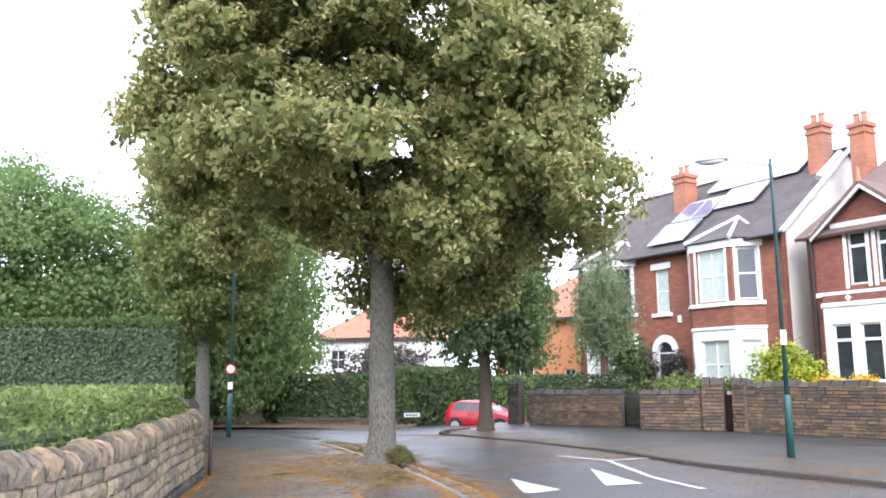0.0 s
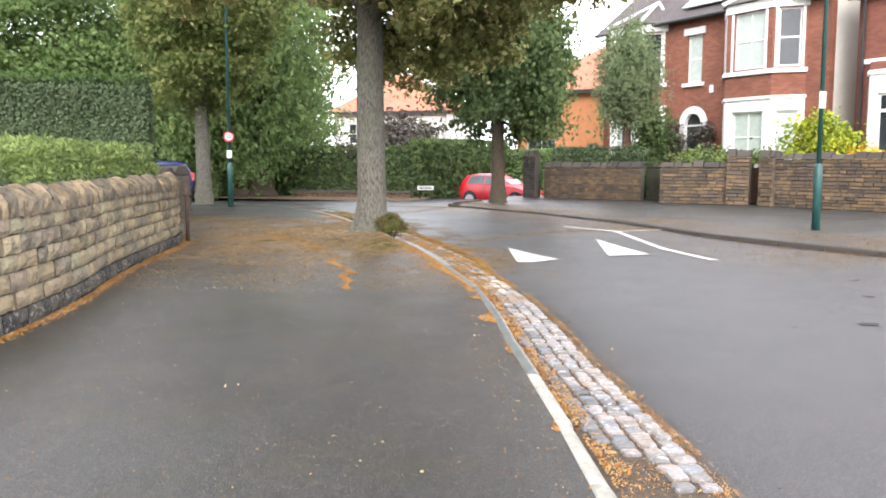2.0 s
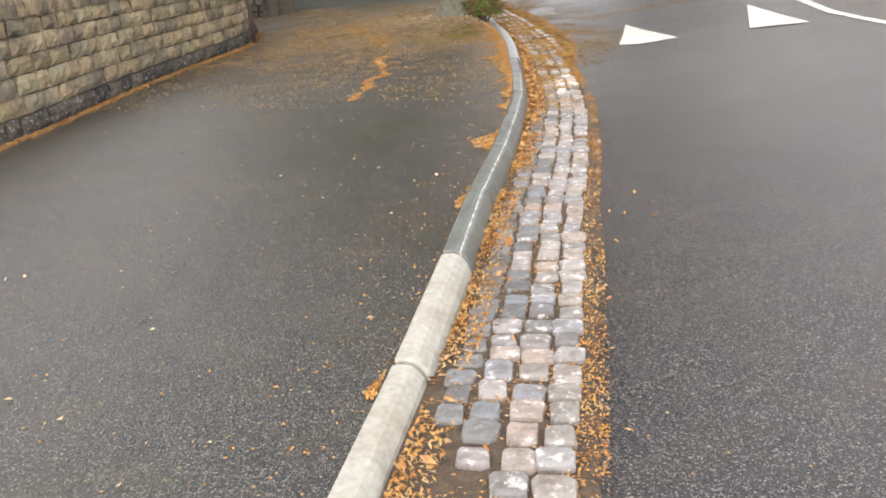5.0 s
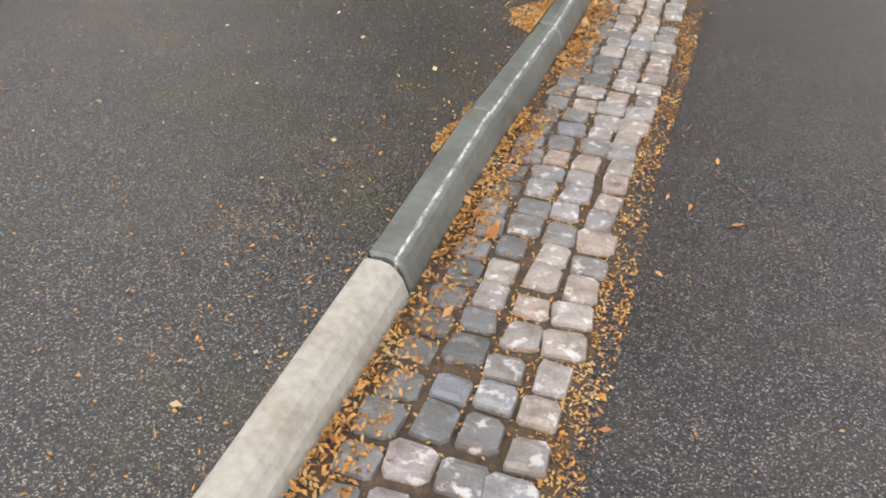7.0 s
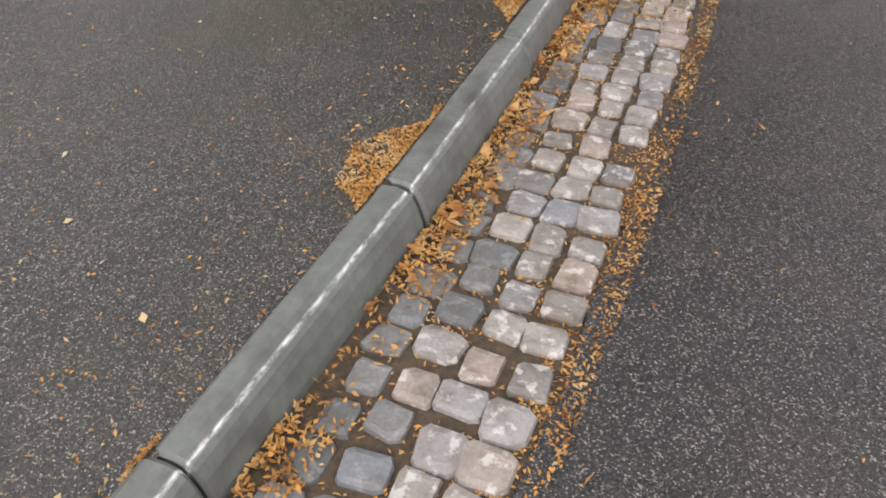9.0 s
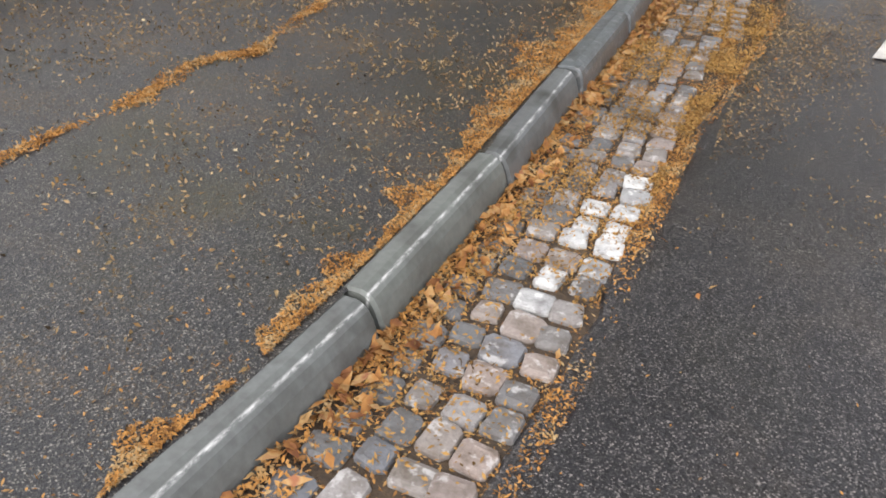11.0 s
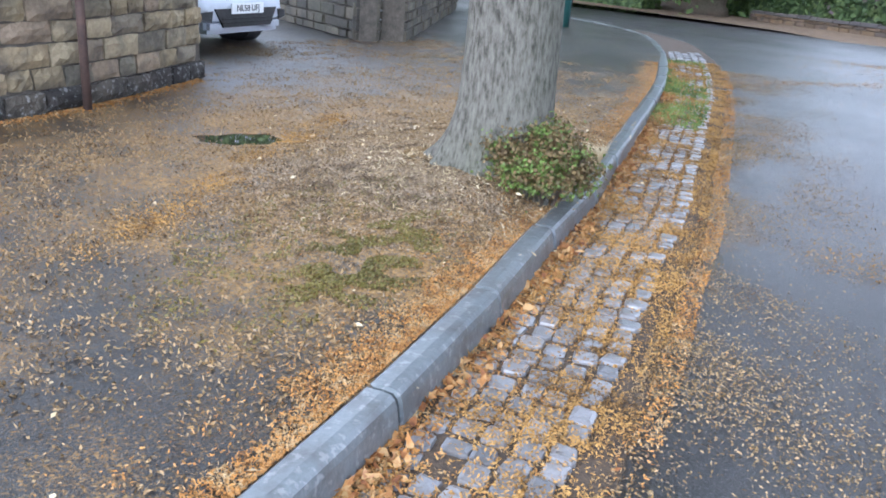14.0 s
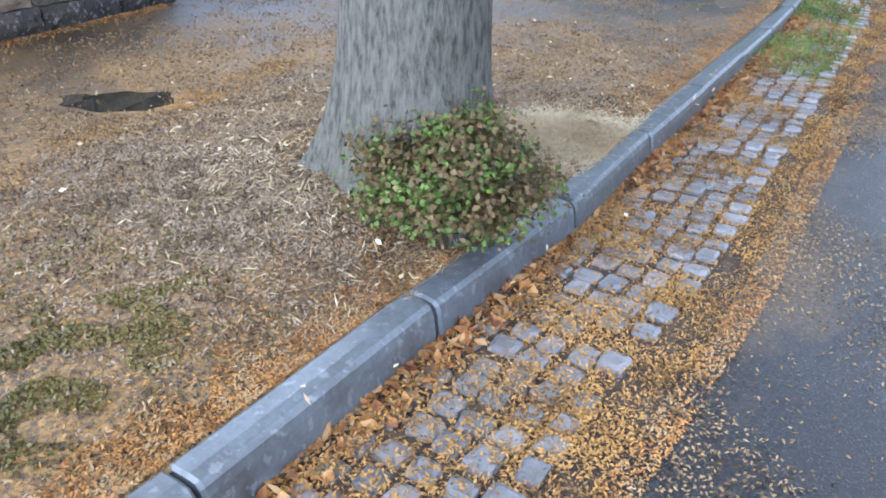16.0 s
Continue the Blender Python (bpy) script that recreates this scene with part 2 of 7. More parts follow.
M["stone_mossy"] = per_piece("mossy_sandstone", [(0.055, 0.05, 0.04), (0.095, 0.082, 0.06), (0.13, 0.112, 0.08), (0.075, 0.072, 0.05)], 4.0, 0.9, island=True, dirt=0.9, bumps=0.8, dist=0.02)
M["coping_dark"] = per_piece("sooty_coping", [(0.05, 0.043, 0.04), (0.09, 0.075, 0.062)], 8.0, 0.95, island=True, dirt=0.4)
M["mortar"] = simple("mortar", (0.05, 0.043, 0.035), (0.13, 0.11, 0.085), 12.0, 0.95, bumps=0.6)
M["bark"] = None
M["white_paint"] = simple("white_paint", (0.62, 0.61, 0.58), (0.8, 0.79, 0.77), 3.0, 0.6, bumps=0.1)
M["road_paint"] = simple("road_paint", (0.26, 0.245, 0.22), (0.62, 0.6, 0.55), 6.0, 0.7, bumps=0.4, bscale=120.0)
M["cream"] = simple("cream_render", (0.55, 0.52, 0.46), (0.68, 0.65, 0.58), 1.2, 0.9, bumps=0.2)
M["slate"] = simple("roof_slate", (0.05, 0.041, 0.039), (0.098, 0.083, 0.079), 1.5, 0.7, bumps=0.4, bscale=9.0, dist=0.02, spec=0.2)
M["roof_tile"] = simple("clay_tile", (0.30, 0.10, 0.055), (0.42, 0.16, 0.09), 2.0, 0.8, bumps=0.4, bscale=12.0, dist=0.02)
M["brown_tile"] = simple("brown_tile", (0.10, 0.065, 0.055), (0.17, 0.11, 0.09), 2.0, 0.8, bumps=0.4, bscale=9.0, dist=0.02)
M["terracotta"] = simple("terracotta", (0.33, 0.13, 0.08), (0.45, 0.2, 0.12), 5.0, 0.8)
M["panel"] = simple("solar_cells", (0.10, 0.11, 0.16), (0.16, 0.17, 0.24), 1.0, 0.12, bumps=0.0, spec=0.9)
M["alloy"] = simple("alloy_frame", (0.5, 0.5, 0.5), (0.62, 0.62, 0.62), 6.0, 0.35, 1.0, bumps=0.0)
M["lead"] = simple("lead_flashing", (0.42, 0.43, 0.45), (0.6, 0.6, 0.62), 3.0, 0.6)
M["glass_dark"] = simple("window_glass", (0.02, 0.025, 0.028), (0.05, 0.055, 0.06), 1.5, 0.06, bumps=0.0, spec=0.8)
M["curtain"] = simple("net_curtain", (0.36, 0.42, 0.38), (0.5, 0.56, 0.5), 6.0, 0.5, bumps=0.1, spec=0.6)
M["green_paint"] = simple("green_steel", (0.012, 0.055, 0.05), (0.025, 0.088, 0.078), 4.0, 0.4, bumps=0.1)
M["black"] = simple("black_plastic", (0.012, 0.012, 0.013), (0.03, 0.03, 0.03), 20.0, 0.55)
M["iron"] = simple("dark_iron", (0.02, 0.018, 0.016), (0.055, 0.04, 0.03), 12.0, 0.7)
M["rust"] = simple("rusty_pipe", (0.035, 0.022, 0.018), (0.085, 0.048, 0.035), 14.0, 0.8)
M["rubber"] = simple("tyre_rubber", (0.015, 0.015, 0.015), (0.035, 0.035, 0.034), 20.0, 0.85)
M["rim"] = simple("alloy_rim", (0.42, 0.42, 0.43), (0.6, 0.6, 0.6), 9.0, 0.35, 0.8, bumps=0.0)
M["red"] = simple("red_car_paint", (0.52, 0.012, 0.022), (0.6, 0.02, 0.03), 2.0, 0.25, bumps=0.0, spec=0.7)
M["blue"] = simple("blue_car_paint", (0.010, 0.012, 0.075), (0.016, 0.019, 0.12), 2.0, 0.25, bumps=0.0, spec=0.7)
M["silver"] = simple("silver_car_paint", (0.44, 0.47, 0.52), (0.52, 0.55, 0.6), 2.0, 0.3, 0.25, bumps=0.0, spec=0.7)
M["lens"] = simple("headlamp_lens", (0.55, 0.57, 0.6), (0.8, 0.8, 0.82), 9.0, 0.12, bumps=0.0, spec=0.8)
M["tail"] = simple("tail_lamp", (0.35, 0.01, 0.01), (0.5, 0.03, 0.03), 9.0, 0.2, bumps=0.0)
M["plate_white"] = simple("plate_white", (0.7, 0.7, 0.68), (0.78, 0.78, 0.76), 9.0, 0.4, bumps=0.0)
M["plate_yellow"] = simple("plate_yellow", (0.6, 0.5, 0.08), (0.7, 0.6, 0.1), 9.0, 0.4, bumps=0.0)
M["sign_red"] = simple("sign_red", (0.5, 0.02, 0.02), (0.6, 0.03, 0.03), 9.0, 0.4, bumps=0.0)
M["door_paint"] = simple("dark_door", (0.02, 0.03, 0.03), (0.05, 0.06, 0.055), 4.0, 0.4)
M["gate_wood"] = simple("brown_gate", (0.03, 0.016, 0.01), (0.08, 0.04, 0.025), 8.0, 0.6)
M["orange_brick"] = simple("orange_brick", (0.42, 0.17, 0.07), (0.55, 0.25, 0.11), 4.0, 0.9)
M["moss"] = foliage("moss", [(0.065, 0.058, 0.012), (0.13, 0.11, 0.024), (0.21, 0.155, 0.045)], 0.1)
M["litter"] = foliage("dry_blossom", [(0.11, 0.055, 0.022), (0.27, 0.13, 0.04), (0.47, 0.23, 0.06), (0.36, 0.24, 0.11), (0.5, 0.36, 0.19)], 0.15, 0.9, 9.0)
M["litter_fine"] = foliage("trodden_blossom", [(0.025, 0.017, 0.010), (0.09, 0.06, 0.028), (0.21, 0.135, 0.06), (0.36, 0.25, 0.13), (0.12, 0.085, 0.035), (0.32, 0.18, 0.065)], 0.1, 0.9, 6.0)
M["litter_gold"] = foliage("golden_blossom", [(0.055, 0.031, 0.011), (0.17, 0.095, 0.03), (0.34, 0.19, 0.055), (0.43, 0.25, 0.075), (0.14, 0.08, 0.026)], 0.12, 0.9, 5.0)
M["duff"] = foliage("dry_duff", [(0.06, 0.044, 0.029), (0.15, 0.108, 0.068), (0.25, 0.183, 0.118), (0.37, 0.295, 0.205), (0.20, 0.125, 0.065)], 0.1, 0.9, 7.0)
M["leaf_brown"] = foliage("dead_leaves", [(0.10, 0.035, 0.015), (0.22, 0.09, 0.03), (0.36, 0.17, 0.05), (0.44, 0.28, 0.12), (0.3, 0.12, 0.06)], 0.15, 0.8, 20.0)
M["lime"] = foliage("lime_leaves", [(0.15, 0.185, 0.065), (0.22, 0.25, 0.085), (0.29, 0.30, 0.105), (0.37, 0.36, 0.14)], 0.58)
M["bract"] = foliage("lime_bracts", [(0.45, 0.41, 0.15), (0.58, 0.52, 0.21), (0.68, 0.61, 0.29), (0.75, 0.69, 0.40)], 0.58)
M["lime2"] = foliage("pale_lime_leaves", [(0.085, 0.13, 0.04), (0.14, 0.19, 0.05), (0.23, 0.26, 0.08), (0.38, 0.37, 0.15)], 0.48)
M["leaf_mid"] = foliage("green_leaves", [(0.10, 0.165, 0.06), (0.15, 0.23, 0.08), (0.21, 0.30, 0.10), (0.30, 0.38, 0.13)], 0.5)
M["leaf_dark"] = foliage("dark_leaves", [(0.07, 0.115, 0.045), (0.11, 0.165, 0.06), (0.16, 0.22, 0.08), (0.22, 0.28, 0.10)], 0.48)
M["leaf_willow"] = foliage("grey_green_leaves", [(0.13, 0.175, 0.085), (0.19, 0.24, 0.12), (0.28, 0.33, 0.17)], 0.45)
M["hedge_dark"] = foliage("yew_hedge", [(0.05, 0.08, 0.036), (0.08, 0.118, 0.052), (0.11, 0.15, 0.068)], 0.2)
M["hedge_tip"] = foliage("hedge_tips", [(0.05, 0.10, 0.02), (0.09, 0.15, 0.035)], 0.25)
M["hedge_light"] = foliage("fresh_hedge", [(0.05, 0.08, 0.025), (0.11, 0.16, 0.045), (0.20, 0.26, 0.07), (0.29, 0.35, 0.115)], 0.35)
M["shrub_yellow"] = foliage("golden_shrub", [(0.13, 0.20, 0.02), (0.32, 0.38, 0.03), (0.5, 0.5, 0.05)], 0.3)
M["flower"] = foliage("yellow_petals", [(0.6, 0.38, 0.02), (0.75, 0.5, 0.03)], 0.3)
M["ivy"] = foliage("sucker_leaves", [(0.07, 0.048, 0.022), (0.13, 0.085, 0.036), (0.21, 0.145, 0.06), (0.10, 0.072, 0.028), (0.10, 0.15, 0.03), (0.15, 0.22, 0.045), (0.22, 0.31, 0.07)], 0.25, 0.55, 9.0)
M["wisteria"] = foliage("purple_creeper", [(0.07, 0.045, 0.05), (0.12, 0.085, 0.085), (0.09, 0.095, 0.06), (0.14, 0.15, 0.11)], 0.25)
M["hair_grass"] = foliage("dry_grass", [(0.36, 0.26, 0.13), (0.52, 0.41, 0.24), (0.64, 0.54, 0.36)], 0.2)


def brick_mat(name, c1, c2, mortar):
    m, n, l, b = node_mat(name, 0.88)
    v = coords(n, l)
    t = n.new("ShaderNodeTexBrick")
    # lay the courses upright on the wall
    mp = n.new("ShaderNodeMapping")
    mp.inputs["Rotation"].default_value = (radians(90), 0, 0)
    l.new(v, mp.inputs["Vector"])
    l.new(mp.outputs[0], t.inputs["Vector"])
    t.inputs["Scale"].default_value = 1.0
    for k, val in (("Brick Width", 0.225), ("Row Height", 0.075), ("Mortar Size", 0.006), ("Mortar Smooth", 0.3), ("Bias", 0.0)):
        t.inputs[k].default_value = val
    t.inputs["Color1"].default_value, t.inputs["Color2"].default_value, t.inputs["Mortar"].default_value = (*c1, 1), (*c2, 1), (*mortar, 1)
    c = mix(n, l, 0.6, t.outputs["Color"], ramp(n, l, noise_tex(n, l, v, 0.9, 5.0), [(0.3, grey(0.5)), (0.7, grey(1.0))]), "MULTIPLY")
    l.new(c, b.inputs["Base Color"])
    bump(n, l, b, t.outputs["Fac"], -0.5, 0.01)
    return m


M["brick"] = brick_mat("red_brick", (0.20, 0.062, 0.035), (0.29, 0.10, 0.055), (0.19, 0.13, 0.1))
M["chimney_brick"] = brick_mat("chimney_brick", (0.36, 0.13, 0.07), (0.44, 0.18, 0.10), (0.24, 0.15, 0.11))
M["brick2"] = brick_mat("dark_red_brick", (0.19, 0.055, 0.035), (0.26, 0.085, 0.05), (0.18, 0.12, 0.1))


def bark_mat(name, dark, light, scale=1.0):
    """Upright furrows, with pale ridges and green-grey algae."""
    m, n, l, b = node_mat(name, 0.9, 0.0, 0.2)
    v = coords(n, l, (12 * scale, 12 * scale, 3.4 * scale))
    f, g = noise_tex(n, l, v, 3.8, 6.0, 0.65), noise_tex(n, l, coords(n, l), 1.2, 4.0)
    c = ramp(n, l, f, [(0.32, dark), (0.52, light), (0.75, tuple(min(1, x * 1.5) for x in light))])
    c = mix(n, l, ramp(n, l, g, [(0.45, grey(0)), (0.75, grey(0.45))]), c, (0.075, 0.085, 0.05))
    l.new(c, b.inputs["Base Color"])
    bump(n, l, b, f, 0.9, 0.03)
    return m


M["bark"] = bark_mat("lime_bark", (0.034, 0.031, 0.024), (0.13, 0.121, 0.1))
M["bark_dark"] = bark_mat("dark_bark", (0.03, 0.022, 0.016), (0.10, 0.075, 0.055))
M["bark_red"] = bark_mat("red_bark", (0.04, 0.022, 0.018), (0.12, 0.065, 0.05))
m, n, l, b = node_mat("puddle_water", 0.02)
b.inputs["Base Color"].default_value = (0.02, 0.018, 0.014, 1)
b.inputs["Specular IOR Level"].default_value = 0.6
M["water"] = m

# ---------------------------------------------------------------- mesh helpers
rng = np.random.default_rng(7)


def link_mesh(name, verts, faces, mat, parent=None, label="", smooth=False):
    me = bpy.data.meshes.new(name)
    me.from_pydata([tuple(v) for v in verts], [], [tuple(f) for f in faces])
    if isinstance(mat, str):
        mat = M[mat]
    me.materials.append(mat)
    if smooth:
        me.polygons.foreach_set("use_smooth", [True] * len(me.polygons))
    me.update()
    ob = new(name, me)
    if parent:
        ob.parent = parent
    if label:
        ob["label"] = label
    return ob


def part(name, bm, mat, parent=None, label="", smooth=False):
    """Links a bmesh as one mesh object under a thing or part."""
    bmesh.ops.recalc_face_normals(bm, faces=bm.faces)
    me = bpy.data.meshes.new(name)
    bm.to_mesh(me)
    bm.free()
    me.materials.append(M[mat] if isinstance(mat, str) else mat)
    if smooth:
        me.polygons.foreach_set("use_smooth", [True] * len(me.polygons))
    ob = new(name, me)
    if parent:
        ob.parent = parent
    if label:
        ob["label"] = label
    return ob


def box(bm, x0, x1, y0, y1, z0, z1, bevel=0.0):
    r = bmesh.ops.create_cube(bm, size=1.0, matrix=Matrix.Translation(((x0 + x1) / 2, (y0 + y1) / 2, (z0 + z1) / 2)) @ Matrix.Diagonal((x1 - x0, y1 - y0, z1 - z0, 1)))
    if bevel:
        vs = set(r["verts"])
        bmesh.ops.bevel(bm, geom=[e for e in bm.edges if e.verts[0] in vs and e.verts[1] in vs], offset=bevel, segments=2, affect="EDGES")
    return bm


def boxes(*args, bevel=0.0):
    bm = bmesh.new()
    for a in args:
        box(bm, *a, bevel=bevel)
    return bm


def tube(bm, pts, radii, seg=10, jag=0.0):
    """A tapered tube along points."""
    rings, pts = [], [Vector(p) for p in pts]
    for i, (p, r) in enumerate(zip(pts, radii)):
        d = (pts[min(i + 1, len(pts) - 1)] - pts[max(i - 1, 0)]).normalized()
        a = d.orthogonal().normalized() if abs(d.z) < 0.9 else Vector((1, 0, 0)).cross(d).normalized()
        c = d.cross(a)
        ring = []
        for k in range(seg):
            w = 2 * math.pi * k / seg
            q = r * (1 + jag * noise.noise(Vector((p.x * 2 + math.cos(w) * 1.3, p.y * 2 + math.sin(w) * 1.3, p.z * 0.6))))
            ring.append(bm.verts.new(p + (a * math.cos(w) + c * math.sin(w)) * q))
        rings.append(ring)
    for r0, r1 in zip(rings, rings[1:]):
        for k in range(seg):
            bm.faces.new((r0[k], r0[(k + 1) % seg], r1[(k + 1) % seg], r1[k]))
    bm.faces.new(rings[0][::-1])
    bm.faces.new(rings[-1])
    return bm


def empty(name, m, label, category, group="", kind=""):
    ob = new(name)
    ob.matrix_world = m
    return tagged(ob, label, category, group, kind)


def smooth_step(a, b, x):
    t = np.clip((np.asarray(x, float) - a) / (b - a), 0, 1)
    return t * t * (3 - 2 * t)


def hermite(xs, ys):
    """A smooth curve through points, as a function."""
    xs, ys = np.array(xs, float), np.array(ys, float)
    m = np.gradient(ys, xs)

    def f(x):
        x = np.clip(np.asarray(x, float), xs[0], xs[-1])
        i = np.clip(np.searchsorted(xs, x) - 1, 0, len(xs) - 2)
        h = xs[i + 1] - xs[i]
        t = (x - xs[i]) / h
        return (2 * t**3 - 3 * t**2 + 1) * ys[i] + (t**3 - 2 * t**2 + t) * h * m[i] + (-2 * t**3 + 3 * t**2) * ys[i + 1] + (t**3 - t**2) * h * m[i + 1]

    return f


# ---------------------------------------------------------------- plan of the street
# the foot of the kerb beside the path, x by y
KERB = [(2.7, -45), (2.7, -10), (2.68, 0), (2.60, 3), (2.50, 5), (2.36, 6.2), (2.15, 7.3), (1.92, 8.36), (1.71, 9.25), (1.53, 10.15), (1.31, 11.1), (1.075, 12.0), (0.82, 12.8), (0.52, 13.65),
        (0.21, 14.55), (-0.11, 15.38), (-0.45, 16.19), (-0.83, 17.02), (-1.23, 17.95), (-1.74, 18.95), (-2.52, 20.5), (-3.35, 22.1), (-4.35, 23.8), (-5.7, 25.8), (-7.5, 27.7), (-10.5, 29.3), (-16, 30.3), (-30, 31), (-60, 31.6)]
kerb_x = hermite([p[1] for p in KERB], [p[0] for p in KERB])
gutter_z = hermite([-45, 4, 6.5, 8.4, 10, 13, 18, 21, 23.5, 31.6], [-0.02, -0.02, -0.03, -0.085, -0.105, -0.115, -0.115, -0.09, -0.04, -0.04])
# the face of the stone garden wall
WALL = [(-3.9, -12), (-3.3, -4), (-2.75, 1), (-2.38, 5), (-2.2, 7.5), (-2.46, 9.1), (-2.86, 10.6), (-3.4, 12.1), (-4.13, 14.6), (-4.62, 16.2), (-5.5, 17.75)]
wall_x = hermite([p[1] for p in WALL], [p[0] for p in WALL])


def dip(x, y):
    """The side street falls away gently beyond the corner."""
    return -0.042 * np.clip(np.asarray(y, float) - 27.5, 0, 14) * smooth_step(1.0, -1.5, x)


def path_z(x, y):
    x, y = np.asarray(x, float), np.asarray(y, float)
    d2 = (x - TREE[0]) ** 2 + (y - TREE[1]) ** 2
    z = 0.15 * np.exp(-d2 / 1.3) + 0.006 * np.sin(x * 2.1 + y * 0.9) * np.sin(y * 1.3)
    z = z * smooth_step(0.0, 0.35, kerb_x(y) - 0.12 - x)
    pud = ((x + 3.25) * 0.87 - (y - 16.85) * 0.5) ** 2 / 0.26**2 + ((x + 3.25) * 0.5 + (y - 16.85) * 0.87) ** 2 / 0.5**2
    return z - (0.045 + 0.012 * np.sin(x * 23 + y * 7) * np.sin(y * 17 - x * 5)) * np.exp(-pud) + dip(x, y)


def grid_mesh(name, X, Y, Z, mat, smooth=True):
    r, c = X.shape
    idx = np.arange(r * c).reshape(r, c)
    f = np.stack([idx[:-1, :-1], idx[:-1, 1:], idx[1:, 1:], idx[1:, :-1]], -1).reshape(-1, 4)
    return link_mesh(name, np.stack([X, Y, Z], -1).reshape(-1, 3).tolist(), f.tolist(), mat, smooth=smooth)


# ground to the horizon
g = np.concatenate([np.linspace(-900, -80, 6), np.linspace(-60, 80, 36), np.linspace(100, 900, 6)])
X, Y = np.meshgrid(g, g)
tagged(grid_mesh("ground", X, Y, dip(X, Y) - 0.2 - 0.35 * smooth_step(25, 40, Y), "grass"), "rough grass and soil beyond the street", "ground", kind="structure")

def hollow(o, y):
    """The road sags beside the hump."""
    return -0.085 * np.exp(-(((y - 16.2) / 3.2) ** 2)) * smooth_step(0.6, 1.5, o) * (1 - smooth_step(4.5, 8.0, o))


def channel_extra(y):
    """How much wider the sett channel grows beside the tree."""
    return 0.26 * smooth_step(12.6, 16.0, y)


# road
ys = np.concatenate([np.linspace(-45, 4, 40), np.arange(4.2, 24, 0.12), np.linspace(24, 62, 60)])
off = np.array([0.44, 0.455, 0.47, 0.6, 0.9, 1.4, 2.2, 3.5, 5.5, 8, 12, 18, 26, 40, 70, 110])
Y = np.repeat(ys[:, None], len(off), 1)
edge = np.array([0.05 * noise.noise(Vector((0.0, y * 1.9, 3.0))) + 0.03 * noise.noise(Vector((5.0, y * 7.0, 3.0))) for y in ys])
widen = channel_extra(ys)
start = -0.42 * (1 - smooth_step(6.1, 6.9, ys))
X = kerb_x(ys)[:, None] + off[None] * 1.05 + ((edge + widen + start)[:, None] * np.exp(-(off[None] - 0.44) / 0.8))
rise = np.interp(off, [0.44, 0.455, 0.47, 0.6, 1.4, 3.5, 110], [-0.04, -0.022, -0.012, -0.004, 0.012, 0.02, 0.02])
Zr = np.minimum(gutter_z(ys) * 0.55 - 0.015, -0.02)[:, None] * np.exp(-(off[None] - 0.44) / 3.0) + rise[None] - 0.055 + 0.045 * np.exp(-((off[None]) ** 2) / 30) + dip(X, Y) + hollow(off[None], ys[:, None])
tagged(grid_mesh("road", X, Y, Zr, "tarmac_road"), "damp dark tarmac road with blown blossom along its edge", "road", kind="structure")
gut = np.array([-0.02, 0.1, 0.25, 0.46, 0.6, 0.78])
Y = np.repeat(ys[:, None], 6, 1)
X = kerb_x(ys)[:, None] + gut[None] * 1.05
tagged(grid_mesh("gutter_bed", X, Y, gutter_z(ys)[:, None] - 0.008 + 0.018 * gut[None] - 0.06 * (gut[None] > 0.48 + 1.2 * channel_extra(ys)[:, None]) + dip(X, Y), "gutter"), "silt and rotted blossom bedding the setts", "gutter", kind="structure")

# path beside the wall
ys = np.concatenate([np.linspace(-45, 3, 30), np.arange(3.3, 21, 0.14), np.linspace(21, 31.6, 40)])
right = kerb_x(ys) - 0.125 + 0.015 * smooth_step(8.5, 9.5, ys)
left = np.where(ys < 17.6, wall_x(ys) - 0.15, np.minimum(-19.0, right - 5.0))
near = np.where(ys < 17.6, (right - left) * 0.88, 3.85)
u = np.linspace(0, 1, 40)[None]
X = right[:, None] - near[:, None] * u
u = np.linspace(0, 1, 5)[None, 1:]
X = np.concatenate([X, (right - near)[:, None] * (1 - u) + left[:, None] * u], 1)[:, ::-1]
Y = np.repeat(ys[:, None], 44, 1)
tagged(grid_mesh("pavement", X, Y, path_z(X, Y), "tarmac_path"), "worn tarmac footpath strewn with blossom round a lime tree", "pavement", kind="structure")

# puddle
bm = bmesh.new()
ring = []
for k in range(40):
    a = 2 * math.pi * k / 40
    r = 1.45 + 0.3 * noise.noise(Vector((math.cos(a) * 2.4, math.sin(a) * 2.4, 2.0)))
    p, q = 0.2 * r * math.cos(a), 0.42 * r * math.sin(a)
    ring.append(bm.verts.new((-3.25 + p * 0.87 + q * 0.5, 16.82 - p * 0.5 + q * 0.87, -0.019)))
bm.faces.new(ring)
tagged(part("puddle", bm, "water"), "shallow rain puddle on the tarmac path", "puddle", kind="structure")

def road_z(x, y):
    """The height of the road beside the setts."""
    x, y = np.asarray(x, float), np.asarray(y, float)
    o = np.maximum((x - kerb_x(y)) / 1.05, 0.0)
    o = np.where(o > 0.44, np.maximum(0.43, o - channel_extra(y) / 1.05 * np.exp(-np.maximum(o - 0.66, 0) / 0.8)), o)
    bed = gutter_z(y) - 0.008 + 0.018 * o
    r = np.interp(o, [0.44, 0.455, 0.47, 0.6, 1.4, 3.5, 110], [-0.04, -0.022, -0.012, -0.004, 0.012, 0.02, 0.02])
    top = np.minimum(gutter_z(y) * 0.55 - 0.015, -0.02) * np.exp(-(o - 0.44) / 3.0) + r - 0.055 + 0.045 * np.exp(-(o**2) / 30) + dip(x, y) + hollow(o, y)
    return np.where(o < 0.44, bed, np.maximum(top, np.where(o < 0.8, bed, -1)))


